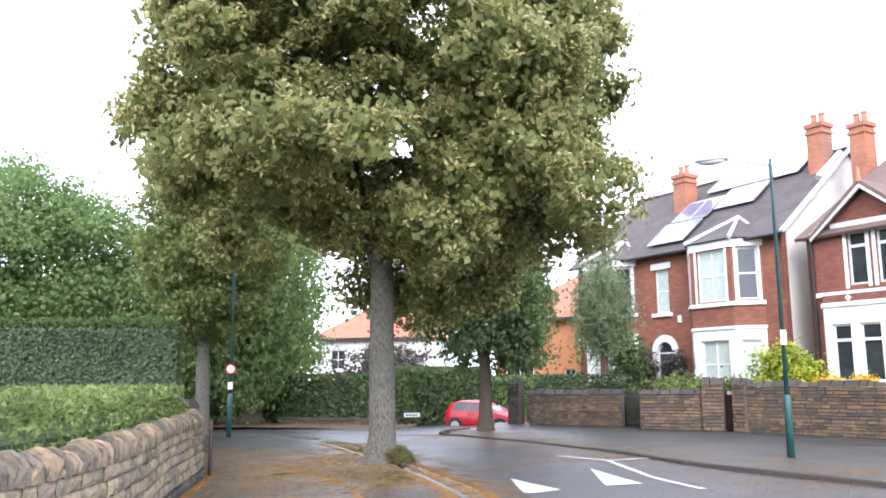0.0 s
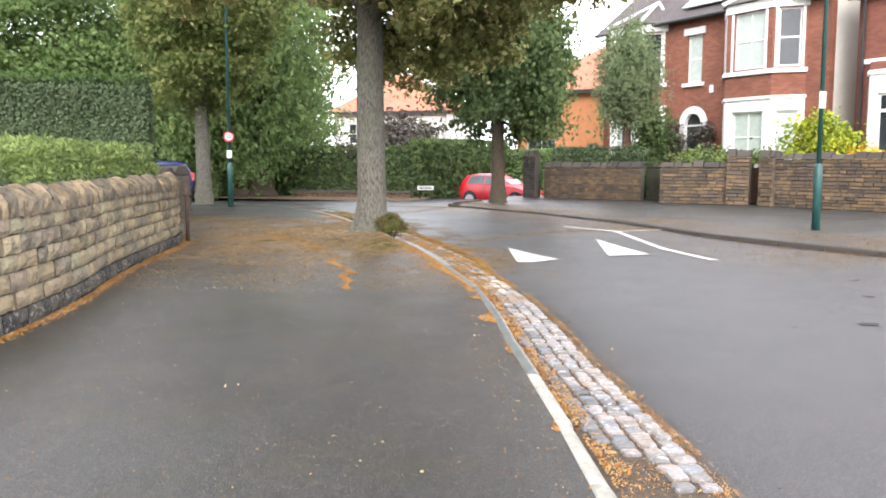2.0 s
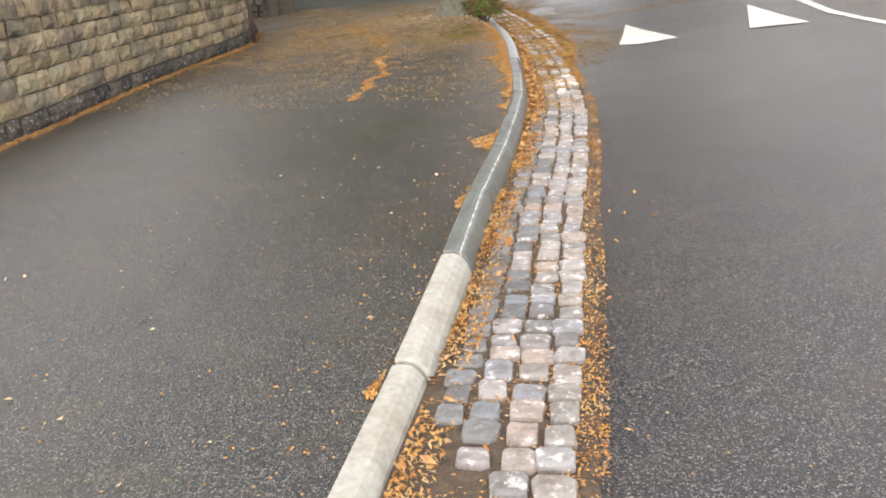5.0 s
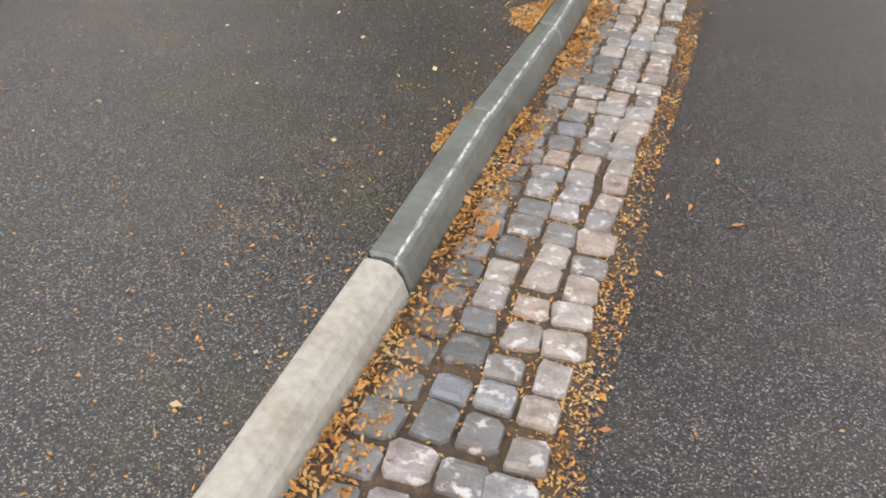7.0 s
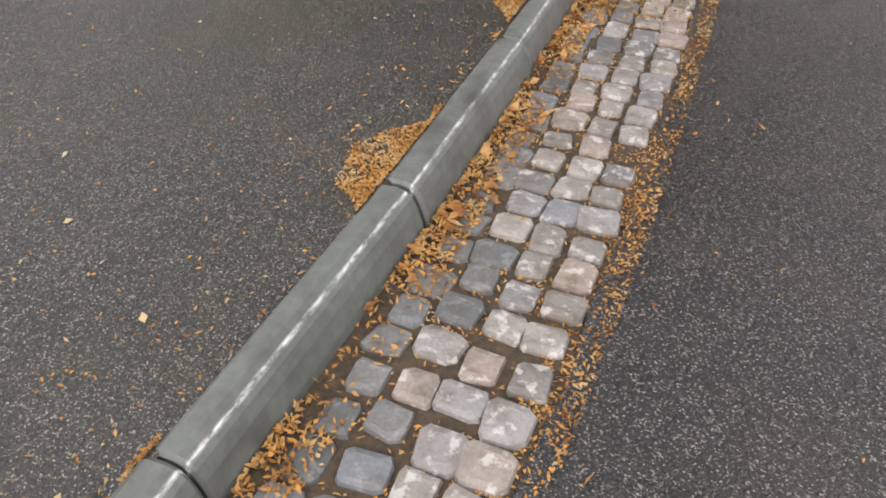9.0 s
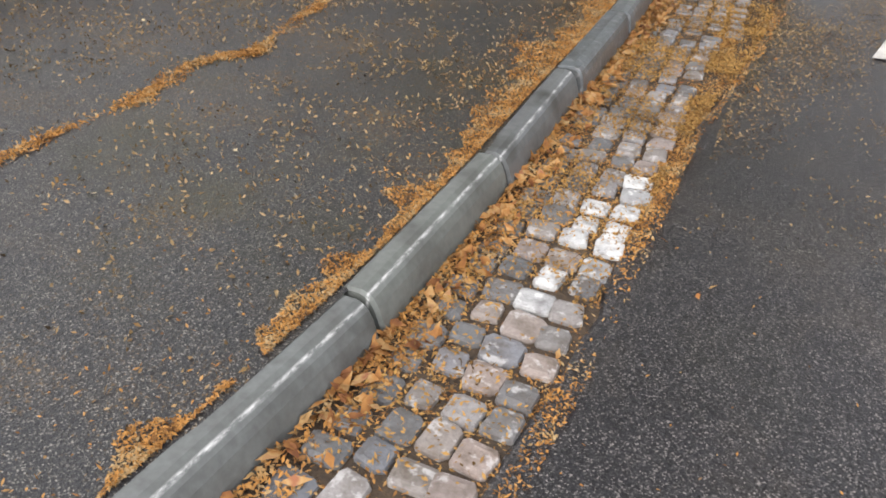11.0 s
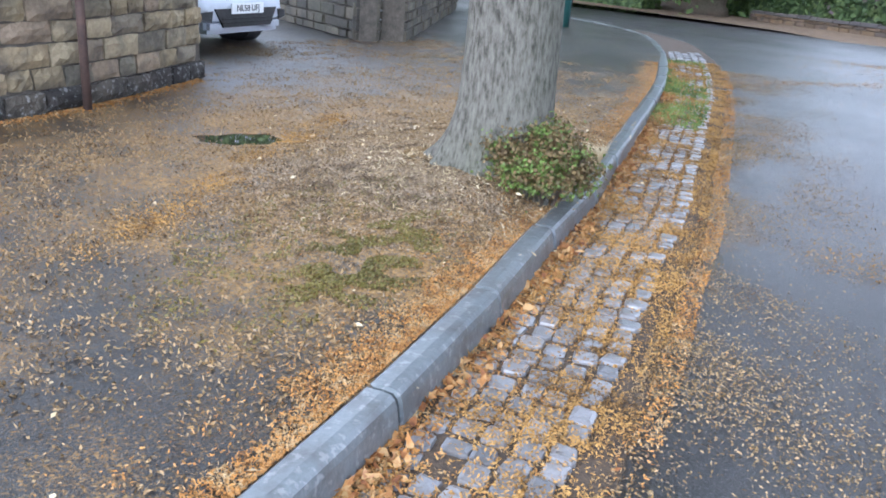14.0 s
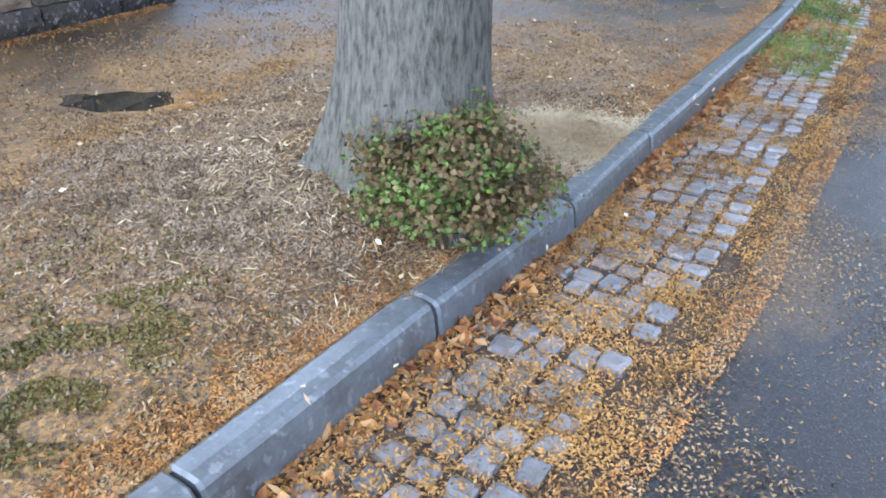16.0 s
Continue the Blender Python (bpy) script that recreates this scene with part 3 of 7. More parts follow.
# the pavement across the road and its kerb line
FAR = [(-1.2, 31.6), (-2.0, 29.6), (-1.8, 28.5), (-0.6, 26.9), (1.0, 25.1), (3.0, 22.2), (4.55, 19.2), (5.9, 17.45), (7.05, 16.0), (9.0, 13.4), (12, 9), (20, -4), (32, -22)]
bm = bmesh.new()
far_outline = [(-0.9, 31.6), (-1.7, 29.6), (-1.55, 28.6), (-0.45, 27.05), (1.12, 25.2), (3.12, 22.28), (4.66, 19.27), (6.0, 17.52), (7.15, 16.07), (9.1, 13.47), (12.1, 9.07), (20.1, -3.9), (32.1, -21.9),
               (60, -22), (60, 10), (14, 25.0), (10.9, 27.4), (7.7, 31.5), (4.4, 33.5), (0.4, 36.0), (-0.6, 35)]
bm.faces.new([bm.verts.new((x, y, 0.0)) for x, y in far_outline])
bmesh.ops.triangulate(bm, faces=bm.faces)
tagged(part("pavement", bm, "tarmac_path"), "tarmac pavement across the road, littered along its kerb", "pavement", kind="structure")
bm = bmesh.new()
back_outline = [(-45, 36.5), (-13, 36.2), (-8.5, 35.6), (-5.5, 34.2), (-4.2, 36), (-4.0, 62), (-45, 62)]
bm.faces.new([bm.verts.new((x, y, float(dip(x, 36)) + 0.14)) for x, y in back_outline])
bmesh.ops.triangulate(bm, faces=bm.faces)
tagged(part("pavement", bm, "soil"), "far pavement edge covered in brown leaf litter", "pavement", kind="structure")


def along(line, step, start=0.0):
    """Points and headings at even steps along a line."""
    pts = np.array(line, float)
    seg = np.hypot(*np.diff(pts, axis=0).T)
    s = np.concatenate([[0], np.cumsum(seg)])
    out = []
    d = start
    while d + step <= s[-1]:
        a = np.array([np.interp(d, s, pts[:, k]) for k in (0, 1)])
        b = np.array([np.interp(d + step, s, pts[:, k]) for k in (0, 1)])
        out.append((a, b))
        d += step
    return out


KERB_PROFILE = [(0.0, -0.30), (0.0, -0.003), (0.012, 0.004), (0.052, 0.006), (0.074, 0.0), (0.09, -0.014), (0.104, -0.04), (0.118, -0.085), (0.126, -0.13), (0.13, -0.30)]


KERB_SQUARE = [(0.0, -0.30), (0.0, -0.003), (0.01, 0.004), (0.062, 0.006), (0.094, 0.002), (0.108, -0.012), (0.117, -0.035), (0.124, -0.08), (0.13, -0.13), (0.132, -0.30)]


def kerb_stone(name, length, profile, mat, parent=None):
    """One kerb stone lying along y, its back at x = 0."""
    n, ends = len(profile), [0.006, 0.016, length - 0.016, length - 0.006]
    verts, faces = [], []
    for i, y in enumerate(ends):
        inset = 0.007 if i in (0, 3) else 0.0
        verts += [(x + (inset if x < 0.02 else -inset), y, z - inset) for x, z in profile]
    for i in range(3):
        faces += [(i * n + k, i * n + k + 1, (i + 1) * n + k + 1, (i + 1) * n + k) for k in range(n - 1)]
    faces += [tuple(range(n)), tuple(range(3 * n, 4 * n))[::-1]]
    return link_mesh(name, verts, faces, mat, parent, smooth=False)

# ---------------------------------------------------------------- walls
def prism(outline, z0, z1, mat, name, parent=None):
    bm = bmesh.new()
    lo, hi = [bm.verts.new((x, y, z0)) for x, y in outline], [bm.verts.new((x, y, z1)) for x, y in outline]
    bm.faces.new(hi)
    bm.faces.new(lo[::-1])
    for k in range(len(lo)):
        j = (k + 1) % len(lo)
        bm.faces.new((lo[k], lo[j], hi[j], hi[k]))
    return part(name, bm, mat, parent)


def strip_outline(line, inner, outer):
    """The outline of a strip that runs between two distances to the left of a line."""
    p = np.array(line, float)
    d = np.gradient(p, axis=0)
    n = np.stack([-d[:, 1], d[:, 0]], 1) / np.hypot(*d.T)[:, None]
    return [tuple(q) for q in p + n * inner] + [tuple(q) for q in (p + n * outer)[::-1]]


garden_wall = empty("garden_wall", Matrix(), "curved coursed sandstone garden wall with rough upright coping stones", "wall", kind="structure")
wall_line = [(float(wall_x(y)), float(y)) for y in np.arange(-6, 17.76, 0.3)]
prism(strip_outline(wall_line, 0.02, 0.30), -0.1, 0.925, "mortar", "wall_core", garden_wall)
garden = prism(strip_outline(wall_line, 0.31, 0.4)[: len(wall_line)] + [(-24, 14.5), (-24, -6)], -0.15, 0.45, "soil", "garden_ground")
tagged(garden, "raised garden soil behind the stone wall", "ground", kind="structure")
# rusty downpipe let into the wall
pipe = empty("drain_pipe", pose(-4.50, 16.27, 0.0), "rusty brown iron pipe standing against the sandstone wall", "pipe")
part("pipe", tube(bmesh.new(), [(0, 0, 0), (0.0, 0, 0.5), (0.0, 0, 0.99)], [0.032] * 3, 10), "rust", pipe, smooth=True)
part("bracket", boxes((-0.05, 0.05, -0.06, 0.05, 0.78, 0.81)), "rust", pipe)


def coursed(name, a, b, height, thick, course, long, mat, cap, label, core="mortar", base=0.0, cap_h=0.16):
    """A straight stone wall with its courses as blocks and a dark rough coping."""
    a, b = Vector((*a, base)), Vector((*b, base))
    d = b - a
    ln = d.length
    w = empty(name, Matrix.Translation(a) @ Matrix.Rotation(math.atan2(d.y, d.x), 4, "Z"), label, "wall", kind="structure")
    part("wall_core", boxes((0, ln, -thick, 0.0, -0.4, height - 0.02)), core, w)
    r = random.Random(int(ln * 100))
    v, f = [], []
    z = 0.0
    while z < height - 0.02:
        h = min(course * r.uniform(0.8, 1.25), height - z)
        x = -r.uniform(0, long)
        while x < ln:
            wd = long * r.uniform(0.6, 1.5)
            x0, x1 = max(0, x) + 0.008, min(ln, x + wd) - 0.004
            if x1 - x0 > 0.03:
                for y, s in ((-thick, -1), (0.0, 1)):
                    o, e = len(v), 0.02 + r.uniform(0, 0.03)
                    y2 = y + s * e
                    v += [(x0, y, z), (x1, y, z), (x1, y, z + h - 0.012), (x0, y, z + h - 0.012), (x0 + 0.015, y2, z + 0.012), (x1 - 0.015, y2, z + 0.012), (x1 - 0.015, y2, z + h - 0.022), (x0 + 0.015, y2, z + h - 0.022)]
                    q = [(4, 5, 6, 7), (0, 1, 5, 4), (1, 2, 6, 5), (2, 3, 7, 6), (3, 0, 4, 7)]
                    f += [tuple(o + i for i in (t if s < 0 else t[::-1])) for t in q]
            x += wd
        z += h
    tagged(link_mesh("stones", v, f, mat, w), kind="stuff")
    v, f = [], []
    x = 0.0
    while x < ln:
        wd = r.uniform(0.2, 0.5)
        x1, h, o = min(ln, x + wd), cap_h * r.uniform(0.75, 1.25), len(v)
        v += [(x + 0.01, -thick - 0.05, height), (x1 - 0.01, -thick - 0.05, height), (x1 - 0.01, 0.05, height), (x + 0.01, 0.05, height),
              (x + 0.03, -thick * 0.8, height + h), (x1 - 0.03, -thick * 0.8, height + h * r.uniform(0.8, 1.1)), (x1 - 0.03, -thick * 0.2, height + h), (x + 0.03, -thick * 0.2, height + h)]
        f += [tuple(o + i for i in q) for q in [(3, 2, 1, 0), (4, 5, 6, 7), (0, 1, 5, 4), (1, 2, 6, 5), (2, 3, 7, 6), (3, 0, 4, 7)]]
        x = x1
    tagged(link_mesh("coping", v, f, cap, w), kind="stuff")
    return w


# drive walls beside the silver car, walls and piers across the road
coursed("drive_wall", (-7.3, 21.35), (-11.5, 26.5), 1.05, 0.3, 0.14, 0.3, "stone_mossy", "coping_dark", "dark sandstone wall beside the drive")
coursed("drive_wall", (-15.5, 22.6), (-7.3, 21.3), 1.05, 0.3, 0.14, 0.3, "stone_mossy", "coping_dark", "dark mossy sandstone wall along the drive")
coursed("gate_pier", (-7.58, 21.42), (-7.25, 21.22), 1.05, 0.28, 0.16, 0.4, "stone_mossy", "coping_dark", "sooty sandstone gate pier with a rounded cap")
coursed("front_wall", (7.95, 29.55), (15.2, 22.2), 1.42, 0.34, 0.10, 0.34, "stone_far", "coping_dark", "coursed sandstone front wall with sooty coping")
coursed("front_wall", (4.75, 31.15), (7.25, 30.35), 1.18, 0.34, 0.10, 0.34, "stone_far", "coping_dark", "low coursed sandstone front wall with sooty coping")
coursed("gate_pier", (6.72, 30.48), (7.38, 30.26), 1.5, 0.45, 0.12, 0.4, "stone_far", "coping_dark", "squared sandstone gate pier beside a brown gate", cap_h=0.22)
coursed("gate_pier", (7.78, 29.8), (8.12, 29.4), 1.48, 0.45, 0.12, 0.4, "stone_far", "coping_dark", "squared sandstone gate pier beside a brown gate", cap_h=0.22)
coursed("brick_wall", (0.9, 34.4), (4.3, 32.75), 1.15, 0.3, 0.08, 0.24, "stone_far", "coping_dark", "brown garden wall under a clipped dark hedge")
coursed("gate_pier", (0.15, 34.9), (0.6, 34.7), 1.55, 0.45, 0.1, 0.3, "coping_dark", "coping_dark", "dark brick gate pier at the drive")
coursed("bank_wall", (-10.5, 38.75), (-5.0, 37.95), 0.5, 0.3, 0.13, 0.3, "stone_far", "coping_dark", "low brown stone wall under the ivy bank", base=-0.5, cap_h=0.08)
gate = empty("garden_gate", Matrix.Translation((7.36, 30.22, 0)) @ Matrix.Rotation(math.atan2(-0.42, 0.44), 4, "Z"), "narrow dark brown wooden gate between stone piers", "gate")
for k in range(5):
    part("board", boxes((0.01 + k * 0.115, 0.115 + k * 0.115, 0, 0.03, 0.05, 1.15), bevel=0.006), "gate_wood", gate)
part("rail", boxes((0, 0.58, 0.03, 0.06, 0.9, 1.0)), "gate_wood", gate)
part("letter_plate", boxes((0.1, 0.5, -0.015, 0.0, 1.16, 1.27)), "white_paint", gate, "white name plate")
gate2 = empty("garden_gate", Matrix.Translation((4.36, 32.5, 0)) @ Matrix.Rotation(math.atan2(-1.0, 0.35), 4, "Z"), "dark iron garden gate beside the low wall", "gate")
for k in range(9):
    part("bar", boxes((0.05 + k * 0.13, 0.075 + k * 0.13, 0, 0.025, 0.05, 1.3)), "iron", gate2)
part("rail", boxes((0, 1.2, 0, 0.03, 1.1, 1.15)), "iron", gate2)
part("rail", boxes((0, 1.2, 0, 0.03, 0.12, 0.17)), "iron", gate2)
raised = prism([(4.9, 31.5), (7.4, 30.7), (8.2, 29.9), (15.5, 22.6), (40, 46), (18, 56), (2, 38), (4.5, 33.2)], -0.3, 1.05, "grass", "garden_ground")
tagged(raised, "raised front gardens behind the stone walls", "ground", kind="structure")

# ---------------------------------------------------------------- houses
def panel(name, parent, a, b, z0, z1, mat, holes=(), thick=0.28):
    """A wall from plan point a to b (its face on the right-hand side), with openings cut through."""
    a, b = Vector((*a, 0)), Vector((*b, 0))
    d = b - a
    m = Matrix.Translation(a) @ Matrix.Rotation(math.atan2(d.y, d.x), 4, "Z")
    xs = sorted({0.0, d.length, *[h[0] for h in holes], *[h[1] for h in holes]})
    zs = sorted({z0, z1, *[h[2] for h in holes], *[h[3] for h in holes]})
    bm = bmesh.new()
    for x0, x1 in zip(xs, xs[1:]):
        for q0, q1 in zip(zs, zs[1:]):
            if not any(h[0] <= (x0 + x1) / 2 <= h[1] and h[2] <= (q0 + q1) / 2 <= h[3] for h in holes):
                box(bm, x0, x1, 0, thick, q0, q1)
    bmesh.ops.remove_doubles(bm, verts=bm.verts, dist=0.0005)
    ob = part(name, bm, mat, parent)
    ob.matrix_local = m
    return m


def window(parent, m, x0, x1, z0, z1, cols=2, rows=2, glass="glass_dark", low=None, set_back=0.10):
    """A sash window in an opening: frame, glazing bars, panes and curtains behind."""
    t = 0.07
    bm = bmesh.new()
    loops = [[bm.verts.new((x, y, z)) for x, z in ((x0 + i, z0 + i), (x1 - i, z0 + i), (x1 - i, z1 - i), (x0 + i, z1 - i))] for y in (set_back, set_back + 0.08) for i in (0.0, t)]
    for p, q in ((0, 1), (1, 3), (3, 2), (2, 0)):
        for k in range(4):
            bm.faces.new((loops[p][k], loops[p][(k + 1) % 4], loops[q][(k + 1) % 4], loops[q][k]))
    w = part("window", bm, "white_paint", parent, "white painted sash window")
    w.matrix_local = m
    for k in range(1, cols):
        x = x0 + (x1 - x0) * k / cols
        part("glazing_bar", boxes((x - 0.02, x + 0.02, set_back + 0.01, set_back + 0.06, z0 + t, z1 - t)), "white_paint", w)
    for k in range(1, rows):
        z = z0 + (z1 - z0) * (k / rows)
        part("meeting_rail", boxes((x0 + t, x1 - t, set_back + 0.012, set_back + 0.066, z - 0.03, z + 0.03)), "white_paint", w)
    for c in range(cols):
        for r in range(rows):
            g0, g1 = x0 + (x1 - x0) * c / cols, x0 + (x1 - x0) * (c + 1) / cols
            h0, h1 = z0 + (z1 - z0) * r / rows, z0 + (z1 - z0) * (r + 1) / rows
            part("pane", boxes((g0 + 0.02, g1 - 0.02, set_back + 0.04, set_back + 0.052, h0 + 0.02, h1 - 0.02)), low if low and r == 0 else glass, w)
    return w


HM = Matrix.Translation((10.049, 33.895, 0)) @ Matrix.Rotation(radians(-51), 4, "Z")


def slab_roof(name, parent, corners, mat, thick=0.12):
    """A roof slope from four corners, with thickness."""
    c = [Vector(q) for q in corners]
    n = (c[1] - c[0]).cross(c[3] - c[0]).normalized() * thick
    v = c + [q - n for q in c]
    k = len(c)
    return link_mesh(name, v, [tuple(range(k)), tuple(range(2 * k - 1, k - 1, -1))] + [(i, i + k, (i + 1) % k + k, (i + 1) % k) for i in range(k)], mat, parent)


def chimney(parent, x0, x1, y0, y1, z0, z1, pots):
    s = part("chimney", boxes((x0, x1, y0, y1, z0, z1 - 0.45), (x0 - 0.05, x1 + 0.05, y0 - 0.05, y1 + 0.05, z1 - 0.45, z1 - 0.33), (x0, x1, y0, y1, z1 - 0.33, z1 - 0.18), (x0 - 0.07, x1 + 0.07, y0 - 0.07, y1 + 0.07, z1 - 0.18, z1)), "chimney_brick", parent, "red brick chimney stack")
    s["label"] = "red brick chimney stack with clay pots"
    for k in range(pots):
        x = x0 + (x1 - x0) * (k + 0.5) / pots
        part("chimney_pot", tube(bmesh.new(), [(x, (y0 + y1) / 2, z1 - 0.02), (x, (y0 + y1) / 2, z1 + 0.35), (x, (y0 + y1) / 2, z1 + 0.38), (x, (y0 + y1) / 2, z1 + 0.46)], [0.13, 0.11, 0.14, 0.13], 10), "terracotta", s)


def bay(parent, front, ends, z_gf, sides=((0.12, 0.88),)):
    """A two-storey canted bay: white stone below, brick and white dressings above, a hipped slate cap."""
    (f0, f1), (e0, e1), d = front, ends, -0.75
    facets = [((e0, 0), (f0, d)), ((f0, d), (f1, d)), ((f1, d), (e1, 0))]
    for k, (a, b) in enumerate(facets):
        ln = math.hypot(b[0] - a[0], b[1] - a[1])
        h0, h1 = (0.16 * ln, 0.84 * ln)
        wide = k == 1
        m = panel("bay_wall", parent, a, b, 0.9, 3.62, "white_paint", [(h0, h1, 1.3, 3.15)], 0.2)
        window(parent, m, h0, h1, 1.3, 3.15, 2 if wide else 1, 2, "curtain")
        panel("bay_wall", parent, a, b, 3.62, 4.52, "brick", (), 0.2)
        m = panel("bay_wall", parent, a, b, 4.52, 6.78, "brick", [(h0, h1, 4.68, 6.72)], 0.2)
        window(parent, m, h0, h1, 4.68, 6.72, 2 if wide else 1, 2, "curtain" if wide else "glass_dark")
        for z0, z1, o in ((3.56, 3.68, 0.05), (4.46, 4.62, 0.09), (6.74, 7.06, 0.05)):
            ob = part("dressing", boxes((-0.04, ln + 0.04, -o, 0.06, z0, z1), bevel=0.012), "white_paint", parent, "white painted stone band")
            ob.matrix_local = m
        for x0, x1 in ((h0 - 0.1, h0 - 0.005), (h1 + 0.005, h1 + 0.1)):
            ob = part("dressing", boxes((x0, x1, -0.025, 0.08, 4.62, 6.76)), "white_paint", parent)
            ob.matrix_local = m
    cx, top = (f0 + f1) / 2, 8.25
    base = [(e0 - 0.15, 0.05), (f0 - 0.1, d - 0.18), (f1 + 0.1, d - 0.18), (e1 + 0.15, 0.05)]
    v = [(x, y, 7.08) for x, y in base] + [(cx, 1.15, top), (e0 - 0.15, 1.2, 7.08), (e1 + 0.15, 1.2, 7.08)]
    link_mesh("bay_roof", v, [(0, 1, 4), (1, 2, 4), (2, 3, 4), (3, 6, 4), (5, 0, 4), (0, 5, 6, 3, 2, 1)], "slate", parent)
    for x, y in base:
        part("hip_flashing", tube(bmesh.new(), [(x, y, 7.1), (cx, 1.12, top + 0.03)], [0.085, 0.07], 6), "lead", parent)
    return facets


house = empty("house", HM, "red brick Victorian villa with white bays, slate roof and solar panels", "house")
bays = [((-3.25, -1.2), (-4.0, -0.35)), ((-9.7, -7.9), (-10.5, -7.1))]
holes = [(11.0 - 6.0, 11.0 - 5.0, 1.2, 3.3), (11.0 - 5.95, 11.0 - 5.15, 4.5, 6.4)]
m = panel("wall", house, (-11.0, 0), (0.55, 0), 0.4, 7.25, "brick", holes)
for h in (holes[1],):
    window(house, m, *h, 1, 2, "curtain")
    for z0, z1, o in ((h[2] - 0.16, h[2], 0.12), (h[3], h[3] + 0.28, 0.07)):
        part("dressing", boxes((h[0] - 0.16, h[1] + 0.16, -o, 0.1, z0, z1), bevel=0.012), "white_paint", house, "white stone sill or lintel").matrix_local = m
for h in (holes[0],):
    x0, x1 = h[0], h[1]
    door = part("door", boxes((x0 + 0.05, x1 - 0.05, 0.14, 0.2, 1.2, 2.75)), "door_paint", house, "dark panelled front door")
    door.matrix_local = m
    for q in ((x0 + 0.16, x0 + 0.46), (x1 - 0.46, x1 - 0.16)):
        part("panel", boxes((q[0], q[1], 0.12, 0.14, 1.35, 2.0)), "door_paint", door)
        part("panel", boxes((q[0], q[1], 0.12, 0.14, 2.1, 2.6)), "glass_dark", door)
    part("fanlight", boxes((x0 + 0.05, x1 - 0.05, 0.15, 0.17, 2.82, 3.28)), "glass_dark", door)
    part("transom", boxes((x0, x1, 0.1, 0.2, 2.75, 2.82)), "white_paint", door)
    # white arch of voussoirs and jambs
    bm, cx, r0, r1 = bmesh.new(), (x0 + x1) / 2, 0.44, 0.74
    ring = []
    for k in range(13):
        a = math.pi * k / 12
        ring.append([bm.verts.new((cx + r * math.cos(a), y, 2.82 + r * math.sin(a))) for r in (r0, r1) for y in (-0.06, 0.12)])
    for p, q in zip(ring, ring[1:]):
        for s in ((0, 2, 2, 0), (1, 3, 3, 1), (0, 1, 1, 0), (2, 3, 3, 2)):
            bm.faces.new((p[s[0]], p[s[1]], q[s[2]], q[s[3]]))
    for s in (-1, 1):
        for k in range(6):
            wd = 0.27 if k % 2 else 0.34
            box(bm, *sorted((cx + s * 0.44, cx + s * (0.44 + wd))), -0.06, 0.12, 1.2 + k * 0.27, 1.2 + (k + 1) * 0.27 - 0.01)
    part("door_surround", bm, "white_paint", house, "white painted stone arch").matrix_local = m
    # reveal above the fanlight
    part("spandrel", boxes((x0, cx - 0.36, 0.02, 0.16, 3.05, 3.3)), "white_paint", house).matrix_local = m
    part("spandrel", boxes((cx + 0.36, x1, 0.02, 0.16, 3.05, 3.3)), "white_paint", house).matrix_local = m
for fr, en in bays:
    bay(house, fr, en, 0.9)
panel("wall", house, (0.55, 0.0), (0.55, 9.2), 0.4, 7.25, "cream", (), 0.28)
panel("wall", house, (-11.0, 9.2), (-11.0, 0.0), 0.4, 7.25, "brick", (), 0.28)
panel("wall", house, (0.55, 9.2), (-11.0, 9.2), 0.4, 7.25, "brick", (), 0.28)
link_mesh("gable", [(0.53, 0.0, 7.25), (0.53, 9.2, 7.25), (0.53, 4.6, 10.9), (0.3, 0.0, 7.25), (0.3, 9.2, 7.25), (0.3, 4.6, 10.9)], [(0, 1, 2), (5, 4, 3), (0, 2, 5, 3), (1, 4, 5, 2)], "cream", house)
slab_roof("roof", house, [(-11.3, -0.35, 7.05), (0.8, -0.35, 7.05), (0.8, 4.6, 11.0), (-11.3, 4.6, 11.0)], "slate")
slab_roof("roof", house, [(0.8, 9.6, 7.05), (-11.3, 9.6, 7.05), (-11.3, 4.6, 11.0), (0.8, 4.6, 11.0)], "slate")
part("ridge", tube(bmesh.new(), [(-11.3, 4.6, 11.0), (0.8, 4.6, 11.0)], [0.11, 0.11], 8), "slate", house)
part("verge", tube(bmesh.new(), [(0.82, -0.35, 7.08), (0.82, 4.6, 11.04)], [0.1, 0.1], 4), "lead", house)
part("gutter", tube(bmesh.new(), [(-11.2, -0.42, 7.0), (0.7, -0.42, 7.0)], [0.07, 0.07], 8), "black", house)
part("downpipe", tube(bmesh.new(), [(0.62, 2.6, 1.0), (0.62, 2.6, 7.3)], [0.05, 0.05], 8), "lead", house)
part("alarm_box", boxes((6.32, 6.52, -0.08, 0.0, 4.02, 4.34), bevel=0.02), "white_paint", house).matrix_local = m
chimney(house, -7.0, -6.25, 2.6, 3.4, 8.6, 11.25, 2)
chimney(house, -0.25, 0.45, 3.2, 3.9, 9.0, 12.0, 2)
part("flashing", tube(bmesh.new(), [(0.55, 2.6, 9.55), (0.55, 4.2, 10.8)], [0.13, 0.13], 6), "lead", house)
